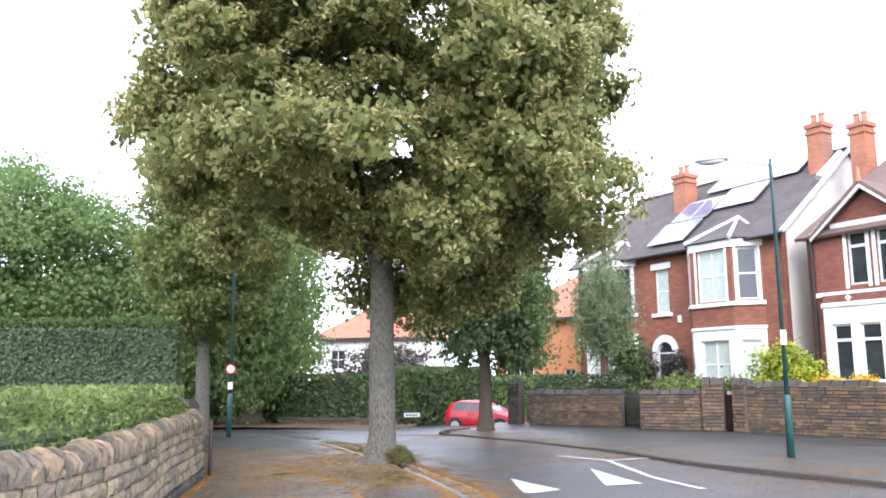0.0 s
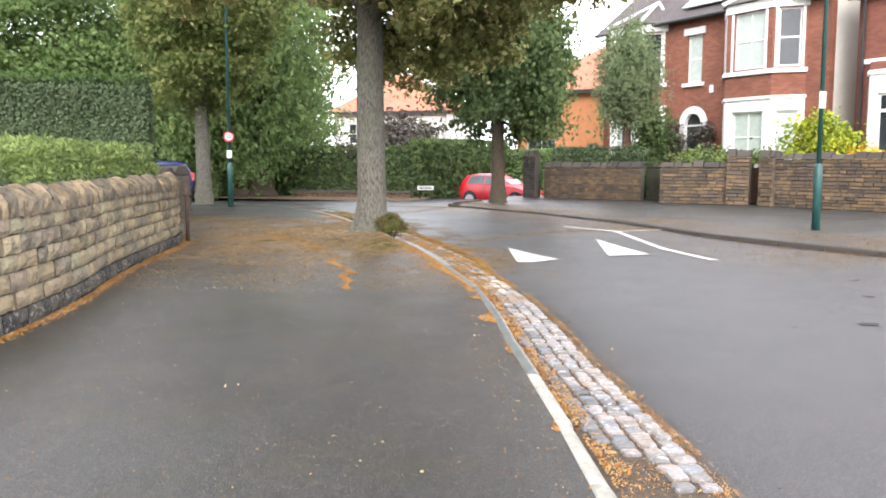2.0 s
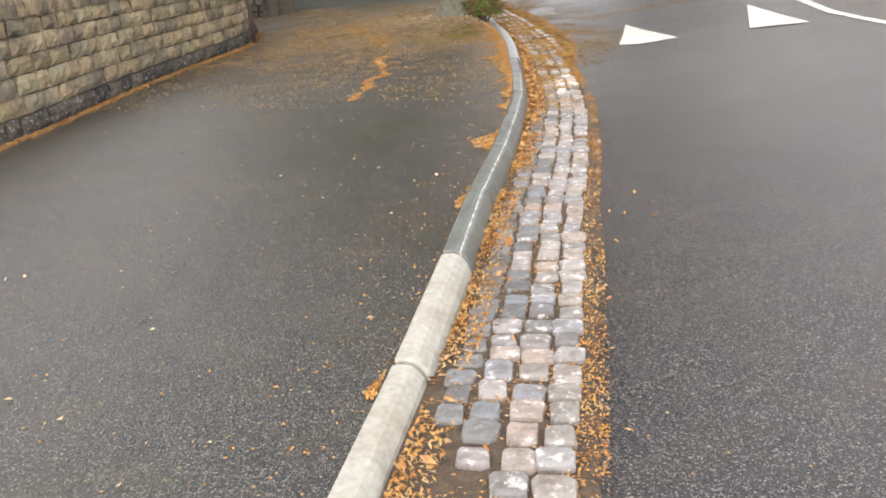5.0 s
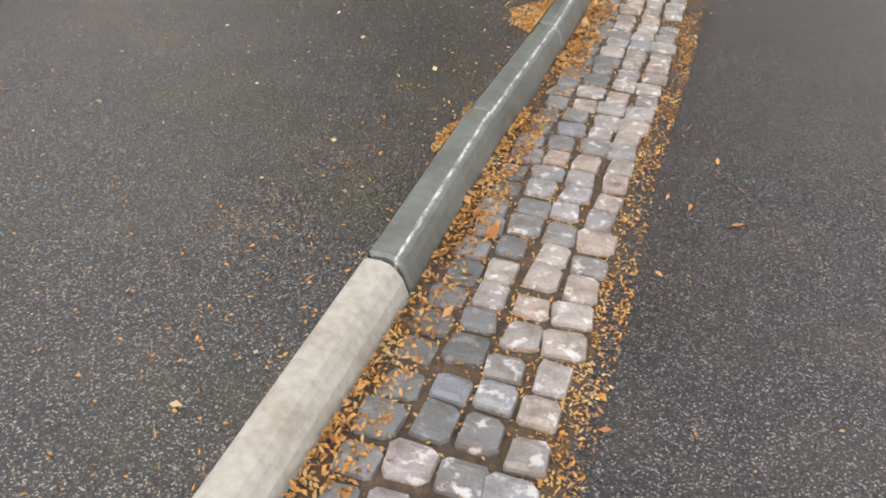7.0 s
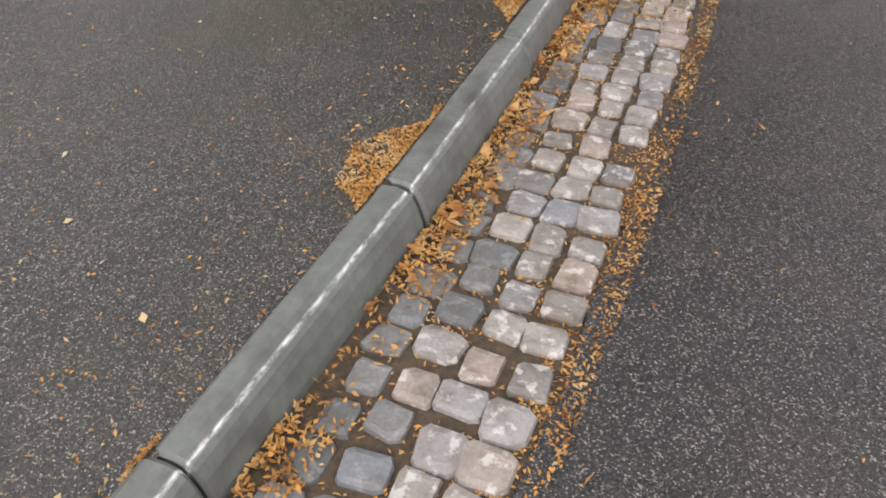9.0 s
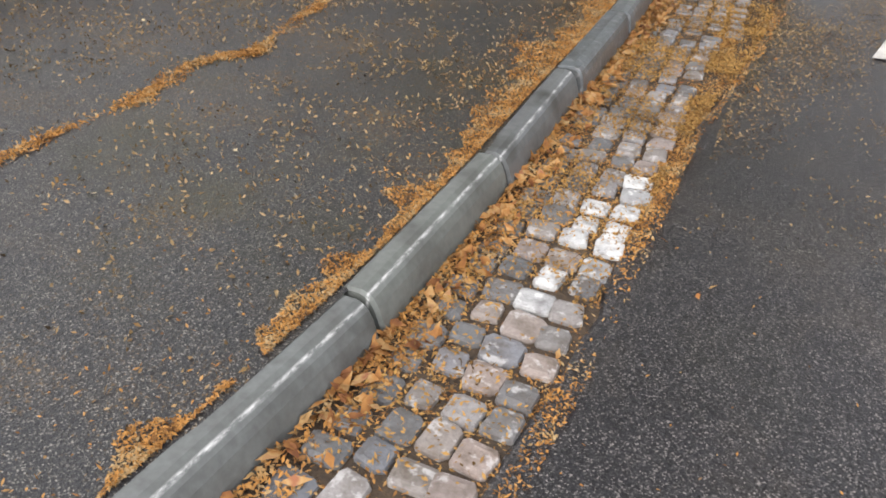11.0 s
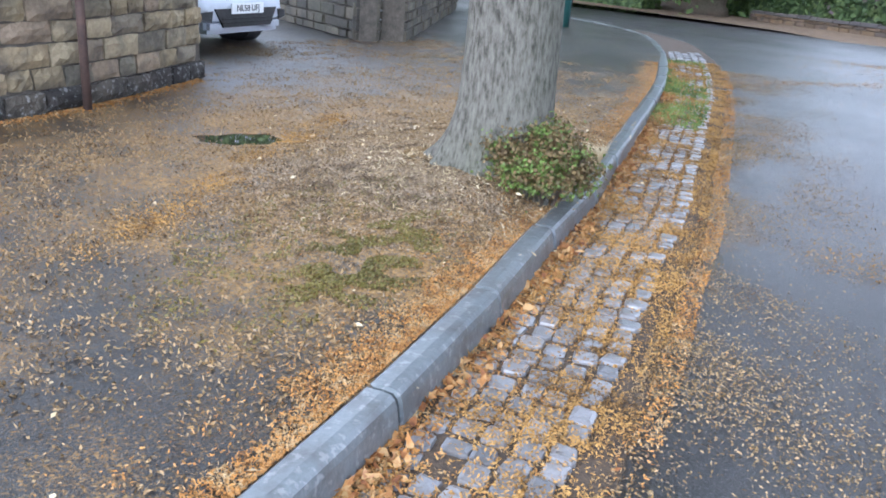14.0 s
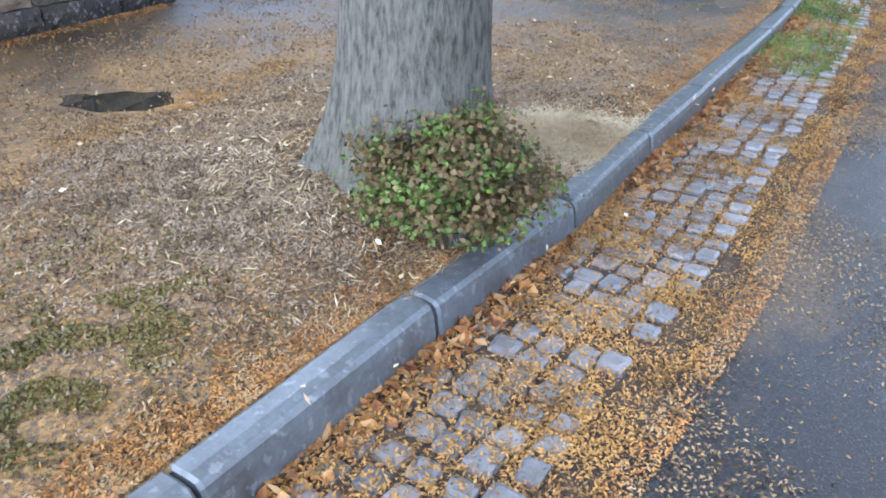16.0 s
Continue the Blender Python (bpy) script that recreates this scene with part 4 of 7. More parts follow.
# solar panels on the front slope, and two rooflights
def on_roof(x, k):
    """A point on the front roof slope, k from the eaves (0) to the ridge (1)."""
    return Vector((x, -0.35 + 4.95 * k, 7.05 + 3.95 * k))
up = (on_roof(0, 1) - on_roof(0, 0)).normalized()
nrm = Vector((0, -up.z, up.y))
for x0, x1, k0, k1 in ((-6.35, -5.35, 0.1, 0.37), (-5.3, -4.3, 0.1, 0.37), (-6.2, -5.2, 0.4, 0.66), (-5.15, -4.2, 0.4, 0.66), (-4.1, -3.1, 0.48, 0.74), (-3.05, -2.05, 0.48, 0.74), (-5.65, -4.5, 0.78, 0.985), (-4.45, -3.3, 0.78, 0.985), (-3.25, -2.1, 0.78, 0.985), (-2.05, -0.9, 0.78, 0.985)):
    q = [on_roof(x0, k0), on_roof(x1, k0), on_roof(x1, k1), on_roof(x0, k1)]
    sp = slab_roof("solar_panel", house, [p + nrm * 0.14 for p in q], "panel", 0.05)
    sp["label"] = "grey-blue solar panel in an alloy frame"
    for a, b in zip(q, q[1:] + q[:1]):
        part("frame", tube(bmesh.new(), [a + nrm * 0.14, b + nrm * 0.14], [0.03, 0.03], 4), "alloy", sp)

house2 = empty("house", HM, "red brick house with a white gabled front and white bay", "house")
m = panel("wall", house2, (1.5, 0.1), (10.0, 0.1), 0.4, 6.8, "brick2", [(1.55, 2.25, 4.85, 6.7), (2.6, 3.3, 4.85, 6.7)])
for h in ((1.55, 2.25, 4.85, 6.7), (2.6, 3.3, 4.85, 6.7)):
    window(house2, m, *h, 1, 1, "glass_dark")
    part("top_light", boxes((h[0] + 0.06, h[1] - 0.06, 0.08, 0.2, 6.15, 6.25)), "white_paint", house2).matrix_local = m
    for x0, x1 in ((h[0] - 0.12, h[0]), (h[1], h[1] + 0.12)):
        part("dressing", boxes((x0, x1, -0.04, 0.1, 4.75, 6.85)), "white_paint", house2).matrix_local = m
part("band", boxes((0.2, 5.2, -0.1, 0.1, 4.5, 4.66), bevel=0.015), "white_paint", house2, "white painted stone band").matrix_local = m
part("band", boxes((1.0, 4.0, -0.06, 0.1, 6.8, 7.08), bevel=0.015), "white_paint", house2, "white lintel under the gable").matrix_local = m
for k, (a, b) in enumerate((((1.95, 0.1), (2.35, -0.45)), ((2.35, -0.45), (4.6, -0.45)), ((4.6, -0.45), (5.0, 0.1)))):
    ln = math.hypot(b[0] - a[0], b[1] - a[1])
    hs = [(0.25, 0.95, 1.55, 3.5), (1.25, 2.0, 1.55, 3.5)] if k == 1 else []
    mm = panel("bay_wall", house2, a, b, 0.9, 4.15, "white_paint", hs, 0.18)
    for h in hs:
        window(house2, mm, *h, 1, 1, "glass_dark")
        part("top_light", boxes((h[0] + 0.06, h[1] - 0.06, 0.08, 0.2, 2.9, 3.0)), "white_paint", house2).matrix_local = mm
    part("band", boxes((-0.03, ln + 0.03, -0.06, 0.06, 4.1, 4.24)), "white_paint", house2).matrix_local = mm
    panel("bay_wall", house2, a, b, 4.2, 4.5, "brick2", (), 0.18)
part("diamond", boxes((-0.08, 0.08, -0.02, 0.02, -0.08, 0.08)), "white_paint", house2).matrix_local = Matrix.Translation((3.3, -0.47, 4.38)) @ Matrix.Rotation(radians(45), 4, "Y")
panel("wall", house2, (1.5, 8.5), (1.5, 0.1), 0.4, 6.8, "brick2")
panel("wall", house2, (10.0, 0.1), (10.0, 8.5), 0.4, 6.8, "brick2")
panel("wall", house2, (10.0, 8.5), (1.5, 8.5), 0.4, 6.8, "brick2")
gx0, gx1, gz, ga = 2.15, 5.65, 6.8, 8.1
link_mesh("gable", [(gx0, 0.08, gz), (gx1, 0.08, gz), ((gx0 + gx1) / 2, 0.08, ga), (gx0, 0.4, gz), (gx1, 0.4, gz), ((gx0 + gx1) / 2, 0.4, ga)], [(0, 1, 2), (5, 4, 3), (0, 2, 5, 3), (1, 4, 5, 2), (0, 3, 4, 1)], "brick2", house2)
mid = (gx0 + gx1) / 2
for x0, s in ((gx0, -1), (gx1, 1)):
    bm = bmesh.new()
    a, b = Vector((x0 + s * 0.25, -0.28, gz - 0.28)), Vector((mid, -0.28, ga + 0.02))
    vs = [bm.verts.new(p + q) for p in (a, b) for q in (Vector((0, 0, 0)), Vector((0, 0.09, 0)), Vector((0, 0.09, 0.26)), Vector((0, 0, 0.26)))]
    for q in ((0, 1, 2, 3), (7, 6, 5, 4), (0, 4, 5, 1), (1, 5, 6, 2), (2, 6, 7, 3), (3, 7, 4, 0)):
        bm.faces.new([vs[i] for i in q])
    part("bargeboard", bm, "white_paint", house2, "white painted bargeboard")
    q = [(x0 + s * 0.3, -0.3, gz - 0.1), (mid, -0.3, ga + 0.32), (mid, 4.0, ga + 0.32), (x0 + s * 0.3, 4.0, gz - 0.1)]
    slab_roof("roof", house2, q if s < 0 else q[::-1], "brown_tile")
part("finial", tube(bmesh.new(), [(mid, -0.25, ga + 0.2), (mid, -0.25, ga + 0.75)], [0.09, 0.03], 8), "terracotta", house2)
slab_roof("roof", house2, [(1.2, -0.2, 6.7), (10.3, -0.2, 6.7), (8.0, 4.3, 10.6), (3.2, 4.3, 10.6)], "brown_tile")
slab_roof("roof", house2, [(10.3, 8.9, 6.7), (1.2, 8.9, 6.7), (3.2, 4.3, 10.6), (8.0, 4.3, 10.6)], "brown_tile")
slab_roof("roof", house2, [(1.2, 8.9, 6.7), (1.2, -0.2, 6.7), (3.2, 4.3, 10.6), (3.2, 4.3, 10.61)], "brown_tile")
part("downpipe", tube(bmesh.new(), [(1.75, -0.02, 1.0), (1.75, -0.02, 6.7)], [0.05, 0.05], 8), "black", house2)
chimney(house2, 1.65, 2.3, 3.1, 3.8, 8.0, 11.5, 2)
chimney(house2, 4.6, 5.6, 4.0, 4.8, 9.0, 11.6, 2)


def plain_house(name, x, y, turn, w, d, eaves, ridge, wall, roof, label, base=0.0, wins=()):
    """A house further off: walls with windows, hipped roof, eaves."""
    h = empty(name, pose(x, y, base, 0, 0, turn), label, "house")
    m = panel("wall", h, (0, 0), (w, 0), -0.8, eaves, wall, [q[:4] for q in wins])
    for q in wins:
        window(h, m, *q[:4], 2, 2)
    panel("wall", h, (w, 0), (w, d), -0.8, eaves, wall)
    panel("wall", h, (w, d), (0, d), -0.8, eaves, wall)
    panel("wall", h, (0, d), (0, 0), -0.8, eaves, wall)
    e, r0, r1 = 0.4, min(w, d) / 2, max(w, d) / 2
    a, b = (Vector((r0, d / 2, ridge)), Vector((w - r0 + 0.01, d / 2, ridge)))
    c = [Vector((-e, -e, eaves)), Vector((w + e, -e, eaves)), Vector((w + e, d + e, eaves)), Vector((-e, d + e, eaves))]
    for q in ((c[0], c[1], b, a), (c[2], c[3], a, b), (c[1], c[2], b, b + Vector((0, 0, 0.01))), (c[3], c[0], a, a + Vector((0, 0, 0.01)))):
        slab_roof("roof", h, q, roof, 0.15)
    part("fascia", boxes((-e, w + e, -e - 0.03, -e, eaves - 0.2, eaves)), "black", h)
    return h


plain_house("house", -14.8, 59, -6, 8, 7, 5.1, 7.9, "white_paint", "roof_tile", "white rendered house with an orange tile roof beyond the trees", -0.4, [(1.0, 2.1, 2.9, 4.3), (3.4, 4.5, 2.9, 4.3), (5.8, 6.9, 2.9, 4.3)])
plain_house("house", -1.6, 52, -20, 11, 8, 5.6, 8.5, "orange_brick", "roof_tile", "orange brick house with white windows at the street end", -0.3, [(0.6, 2.4, 0.6, 2.9), (4.3, 5.0, 1.6, 2.6), (5.2, 6.4, 3.4, 4.8)])
plain_house("bungalow", -25.5, 46, 10, 11, 8, 2.9, 5.4, "brick2", "slate", "low brick bungalow with a grey slate roof", -0.4, [(4.2, 6.0, 0.9, 2.3), (8.0, 9.6, 0.7, 2.4)])

# ---------------------------------------------------------------- trees and hedges
def leaf_quads(c, n, length, width, seed_rng):
    """Kite-shaped leaves at centres c, facing n."""
    k = len(c)
    r = seed_rng.normal(size=(k, 3))
    n = n / np.linalg.norm(n, axis=1, keepdims=True)
    a = np.cross(n, r)
    a /= np.linalg.norm(a, axis=1, keepdims=True) + 1e-9
    b = np.cross(n, a)
    L, W = (length * seed_rng.uniform(0.6, 1.3, (k, 1))) / 2, (width * seed_rng.uniform(0.6, 1.3, (k, 1))) / 2
    v = np.stack([c - a * L, c + b * W - a * L * 0.15 + n * W * 0.3, c + a * L, c - b * W - a * L * 0.15 + n * W * 0.3], 1).reshape(-1, 3)
    return v


def quads_mesh(name, v, mat, parent=None, label=""):
    me = bpy.data.meshes.new(name)
    k = len(v) // 4
    me.vertices.add(len(v))
    me.vertices.foreach_set("co", v.astype(np.float32).ravel())
    me.loops.add(len(v))
    me.loops.foreach_set("vertex_index", np.arange(len(v), dtype=np.int32))
    me.polygons.add(k)
    me.polygons.foreach_set("loop_start", np.arange(0, len(v), 4, dtype=np.int32))
    me.update(calc_edges=True)
    me.materials.append(M[mat])
    ob = new(name, me)
    if parent:
        ob.parent = parent
    if label:
        ob["label"] = label
    return ob


def crown_leaves(centre, radii, clumps, per, clump_r, leaf, seed, hollow=0.5, hang=0.0, rough=0.22, cut=-1.0):
    """Leaves in clumps spread through an uneven egg, denser towards its skin."""
    r = np.random.default_rng(seed)
    d = r.normal(size=(clumps * 2, 3))
    d /= np.linalg.norm(d, axis=1, keepdims=True)
    d = d[d[:, 2] > cut][:clumps]
    k = np.array([1 + rough * 1.6 * noise.noise(Vector((q * 2.3).tolist()) + Vector((seed, 0, 0))) for q in d])[:, None]
    rad = (r.uniform(hollow**3, 1.0, (len(d), 1))) ** (1 / 3)
    cc = np.array(centre) + d * rad * k * np.array(radii)
    size = clump_r * r.uniform(0.55, 1.35, (len(cc), 1))
    off = r.normal(size=(len(cc), per, 3)) * size[:, None] * np.array([1, 1, 0.75])
    if hang:
        off[..., 2] -= hang * r.uniform(0, 1, (len(cc), per)) ** 1.5
    c = (cc[:, None] + off).reshape(-1, 3)
    out = np.repeat(d, per, 0)
    n = out * 0.7 + r.normal(size=c.shape) * 0.8 + np.array([0, 0, 0.45])
    if hang:
        n[:, 2] *= 0.2
    return leaf_quads(c, n, leaf[0], leaf[1], r)


def tree(name, x, y, z, trunk_r, fork, centre, radii, clumps, per, clump_r, leaf, mat, bark, label, seed, flare=1.5, hang=0.0, limbs=9, lean=(0, 0), cut=-1.0, hollow=0.5, rough=0.22, buttress=(), crown=True):
    t = empty(name, pose(x, y, z), label, "tree")
    top = Vector((lean[0], lean[1], fork))
    bm = bmesh.new()
    hs = [-0.25, 0.0, 0.08, 0.22, 0.45, 0.8, 1.4, fork * 0.6, fork, fork + 1.2, centre[2]]
    rs = [flare * 1.15, flare, flare * 0.86, 1.25 + (flare - 1.25) * 0.4, 1.12, 1.03, 1.0, 0.94, 0.9, 0.7, 0.35]
    if buttress:
        hs = [-0.3, -0.1, 0.0, 0.05, 0.1, 0.16, 0.23, 0.31, 0.4, 0.5, 0.65, 0.85, 1.2, 1.7, fork * 0.75, fork, fork + 1.2, centre[2]]
        rs = [1.3, 1.3, 1.28, 1.24, 1.2, 1.16, 1.12, 1.09, 1.06, 1.04, 1.02, 1.01, 1.0, 0.98, 0.95, 0.9, 0.7, 0.35]
    tube(bm, [(lean[0] * max(0, h) / fork, lean[1] * max(0, h) / fork, h) for h in hs], [trunk_r * q for q in rs], 64 if buttress else 20, 0.1 if buttress else 0.16)
    for v in bm.verts if buttress else ():
        if v.co.z < 1.2:
            a = math.atan2(v.co.y, v.co.x)
            fall = math.exp(-max(0.0, v.co.z + 0.02) / 0.17)
            k = sum(w * math.exp(-(((a - radians(b) + math.pi) % (2 * math.pi) - math.pi) / c) ** 2) for b, w, c in buttress) * fall
            k += 0.06 * noise.noise(Vector((math.cos(a) * 4, math.sin(a) * 4, v.co.z * 3.0))) * (1 - v.co.z / 1.2)
            v.co.x, v.co.y = v.co.x * (1 + k), v.co.y * (1 + k)
    r = random.Random(seed)
    for k in range(limbs):
        a = 2 * math.pi * k / limbs + r.uniform(-0.3, 0.3)
        z0 = fork + r.uniform(-0.2, 1.2)
        e = Vector((math.cos(a) * radii[0] * 0.75, math.sin(a) * radii[1] * 0.75, centre[2] + radii[2] * r.uniform(-0.35, 0.6)))
        s0 = Vector((top.x, top.y, z0))
        mid = s0.lerp(e, 0.45) + Vector((0, 0, 0.5))
        part("limb", tube(bmesh.new(), [s0, mid, e], [trunk_r * 0.42, trunk_r * 0.26, trunk_r * 0.06], 7, 0.1), bark, t, smooth=True)
    part("trunk", bm, bark, t, smooth=True)
    if crown:
        quads_mesh("crown", crown_leaves(centre, radii, clumps, per, clump_r, leaf, seed, hollow, hang, rough, cut), mat, t)
    return t


def bough_crown(centre, radii, boughs, clumps, per, size, leaf, seed, cut=-0.9, rough=0.16, bracts=0.35):
    """Leaves in clumps along drooping boughs, and the pale bracts that hang over each clump's outer side."""
    r = np.random.default_rng(seed)
    d = r.normal(size=(boughs * 3, 3))
    d /= np.linalg.norm(d, axis=1, keepdims=True)
    d = d[d[:, 2] > cut][:boughs]
    k = np.array([1 + rough * 1.6 * noise.noise(Vector((q * 2.3).tolist()) + Vector((seed, 0, 0))) for q in d])[:, None]
    b = np.array(centre) + d * k * np.array(radii) * r.uniform(0.16, 1.0, (len(d), 1)) ** (1 / 3)
    u = r.normal(size=(len(d), clumps, 3))
    u /= np.linalg.norm(u, axis=2, keepdims=True)
    face = d * 0.7 + np.array([0, 0, 0.55])
    u = np.where((u * face[:, None]).sum(2, keepdims=True) < -0.15, -u, u)
    big = size * r.uniform(0.65, 1.3, (len(d), 1, 1))
    c = b[:, None] + u * big * np.array([1.0, 1.0, 0.62]) * r.uniform(0.5, 1.0, (len(d), clumps, 1))
    c, u, dd = c.reshape(-1, 3), u.reshape(-1, 3), np.repeat(d, clumps, 0)
    off = r.normal(size=(len(c), per, 3)) * np.array([0.15, 0.15, 0.11]) * r.uniform(0.7, 1.3, (len(c), 1, 1))
    p = (c[:, None] + off).reshape(-1, 3)
    n = np.repeat(u * 0.6 + dd * 0.4, per, 0) + r.normal(size=p.shape) * 0.6 + np.array([0, 0, 0.4])
    green = leaf_quads(p, n, leaf[0], leaf[1], r)
    m = int(per * bracts)
    w = np.where(r.uniform(0, 1, len(c)) < 0.8, 1.0, 0.0)[:, None, None]
    off = r.normal(size=(len(c), m, 3)) * np.array([0.13, 0.13, 0.09]) + (u * 0.10 + dd * 0.05)[:, None] + np.array([0, 0, 0.03])
    q = (c[:, None] + off)[w[:, 0, 0] > 0].reshape(-1, 3)
    n = r.normal(size=q.shape) * 0.7 + np.array([0, 0, 0.5])
    return green, leaf_quads(q, n, leaf[0] * 0.85, leaf[1] * 0.45, r)


lime = tree("lime_tree", TREE[0] - 0.03, TREE[1], 0.10, 0.25, 3.4, (0.25, 0.1, 7.9), (4.5, 4.6, 4.7), 0, 0, 0, None, None, "bark", "tall street lime tree in pale blossom with a straight grey trunk", 11, flare=1.3,
            buttress=((200, 0.75, 0.3), (240, 0.55, 0.2), (150, 0.6, 0.3), (95, 0.5, 0.3), (40, 0.2, 0.3), (350, 0.2, 0.3), (290, 0.2, 0.3)), crown=False)
leaves, pale = bough_crown((0.0, 0.1, 7.8), (4.45, 4.5, 4.7), 330, 15, 46, 0.95, (0.15, 0.115), 11, cut=-0.97, bracts=0.55)
crown = quads_mesh("crown", leaves, "lime", lime)
quads_mesh("blossom", pale, "bract", crown, "pale yellow-green blossom bracts")
tree("lime_tree", -9.75, 27.9, 0.0, 0.22, 4.2, (0, 0, 6.8), (2.3, 2.3, 4.2), 420, 80, 0.25, (0.16, 0.12), "lime2", "bark", "slender street lime with pale yellow-green blossom", 12)
tree("lime_tree", -0.6, 30.4, 0.0, 0.22, 2.6, (0.15, 0, 4.75), (2.15, 2.3, 2.6), 300, 120, 0.3, (0.17, 0.12), "leaf_dark", "bark_dark", "dark broad-leaved street tree beside the red car", 13, cut=-0.9, hang=0.35)
tree("garden_tree", -12.0, 38.5, 0.0, 0.4, 3.0, (-0.8, 0, 6.8), (4.1, 4.0, 6.0), 330, 110, 0.55, (0.28, 0.14), "leaf_mid", "bark_dark", "large garden tree with drooping green branches", 14, hang=1.3)
tree("sycamore", -16.0, 47, -0.4, 0.35, 2.4, (0, 0, 4.5), (4.6, 3.5, 3.6), 240, 90, 0.55, (0.26, 0.18), "leaf_mid", "bark_dark", "leafy green garden tree", 15)
tree("willow", 3.75, 34.5, 0.6, 0.17, 2.3, (0, 0, 4.3), (0.95, 1.0, 1.7), 120, 110, 0.24, (0.2, 0.055), "leaf_willow", "bark_red", "weeping grey-green tree in the front garden", 16, hang=1.0, limbs=7)
tree("sycamore", -24, 38, 0.0, 0.5, 3.0, (0, 0, 6.5), (6.5, 5.0, 5.2), 330, 190, 0.7, (0.24, 0.17), "leaf_mid", "bark_dark", "big bright green tree behind the hedge", 17)
tree("sycamore", -30, 31, 0.0, 0.5, 3.0, (0, 0, 6.0), (6.0, 5.0, 5.2), 260, 190, 0.7, (0.24, 0.17), "leaf_mid", "bark_dark", "big green tree behind the hedge", 18)
tree("sycamore", -17.5, 40, 0.0, 0.4, 2.0, (0, 0, 5.0), (4.5, 4.0, 4.4), 240, 90, 0.6, (0.3, 0.2), "leaf_mid", "bark_dark", "green garden tree behind the lamp post", 19)
tree("sycamore", 5.2, 45, 0.0, 0.3, 2.0, (0, 0, 3.6), (1.5, 1.8, 2.2), 90, 80, 0.5, (0.28, 0.2), "leaf_mid", "bark_dark", "green tree beside the drive", 20)


def hedge(name, outline, z0, z1, mat, label, leaf, density, seed, tip=None, bulge=0.0, tip_h=0.12):
    """A clipped hedge: a dark core closed in by leaves set over its faces."""
    h = empty(name, Matrix(), label, "hedge")
    r = np.random.default_rng(seed)
    p = np.array(outline, float)
    x, y = p.T
    if np.sum(x * np.roll(y, -1) - y * np.roll(x, -1)) < 0:
        p = p[::-1]
    side = np.roll(p, -1, 0) - p
    out = np.stack([side[:, 1], -side[:, 0]], 1) / np.hypot(*side.T)[:, None]
    prism([tuple(q) for q in p - 0.11 * (out + np.roll(out, 1, 0))], z0, z1 - 0.16, "hedge_dark", "core", h)
    cs, ns = [], []
    for a, b in zip(p, np.roll(p, -1, 0)):
        ln = np.hypot(*(b - a))
        k = int(ln * (z1 - z0) * density)
        u, w = r.uniform(0, 1, (k, 1)), r.uniform(0, 1, (k, 1))
        nn = np.array([(b - a)[1], -(b - a)[0]]) / ln
        d = np.array([[0.09 * noise.noise(Vector((float(q * ln) * 1.5, float(s) * 3.0, seed)))] for q, s in zip(u[:, 0], w[:, 0])]) if k < 20000 else 0
        xy = a + (b - a) * u + nn * (r.uniform(-0.04, 0.09, (k, 1)) + d + bulge * np.sin(w * math.pi))
        cs.append(np.concatenate([xy, z0 + (z1 - z0) * w], 1))
        ns.append(np.concatenate([np.repeat(nn[None], k, 0), np.full((k, 1), 0.25)], 1) + r.normal(size=(k, 3)) * 0.55)
    lo, hi = p.min(0), p.max(0)
    k = int((hi - lo).prod() * density * 1.4)
    q = r.uniform(lo, hi, (k, 2))
    inside = np.zeros(k, bool)
    for (x0, y0), (x1, y1) in zip(p, np.roll(p, -1, 0)):
        cross = ((y0 > q[:, 1]) != (y1 > q[:, 1])) & (q[:, 0] < (x1 - x0) * (q[:, 1] - y0) / (y1 - y0 + 1e-12) + x0)
        inside ^= cross
    q = q[inside]
    top = np.concatenate([q, z1 + np.array([[0.05 * noise.noise(Vector((float(x) * 2, float(y) * 2, seed)))] for x, y in q]) + r.uniform(-0.05, tip_h, (len(q), 1)) ** 1.0], 1)
    cs.append(top)
    ns.append(r.normal(size=(len(q), 3)) * 0.7 + np.array([0, 0, 0.6]))
    quads_mesh("leaves", leaf_quads(np.concatenate(cs), np.concatenate(ns), *leaf, r), mat, h)
    if tip:
        t2 = q[: len(q) // 2]
        c = np.concatenate([t2, z1 + r.uniform(0.02, tip_h * 1.6, (len(t2), 1))], 1)
        quads_mesh("new_growth", leaf_quads(c, r.normal(size=(len(c), 3)) * np.array([1, 1, 0.2]), leaf[0] * 1.3, leaf[1] * 0.8, r), tip, h)
    return h


low_line = [(float(wall_x(y)), float(y)) for y in np.arange(1.0, 16.6, 0.4)]
hedge("low_hedge", strip_outline(low_line, 0.34, 1.25), 0.45, 1.32, "hedge_light", "loose bright green hedge growing behind the stone wall", (0.075, 0.04), 520, 31, tip="hedge_light", bulge=0.05, tip_h=0.2)
hedge("yew_hedge", [(-5.66, 17.2), (-19.5, 12.3), (-19.9, 13.5), (-5.9, 17.68)], 0.0, 2.72, "hedge_dark", "tall square-clipped dark yew hedge", (0.085, 0.04), 1500, 32, tip="hedge_tip", tip_h=0.14)
hedge("privet_hedge", [(-4.6, 38.5), (-13, 39.6), (-13, 40.8), (-4.4, 39.8)], -0.6, 1.9, "leaf_dark", "dark boundary hedge across the side road", (0.2, 0.12), 130, 33)
hedge("ivy_bank", [(-1.4, 44.5), (-4.6, 38.4), (-5.4, 39.0), (-2.4, 45)], -0.7, 2.2, "leaf_dark", "ivy-covered bank at the corner of the side street", (0.2, 0.14), 150, 34)
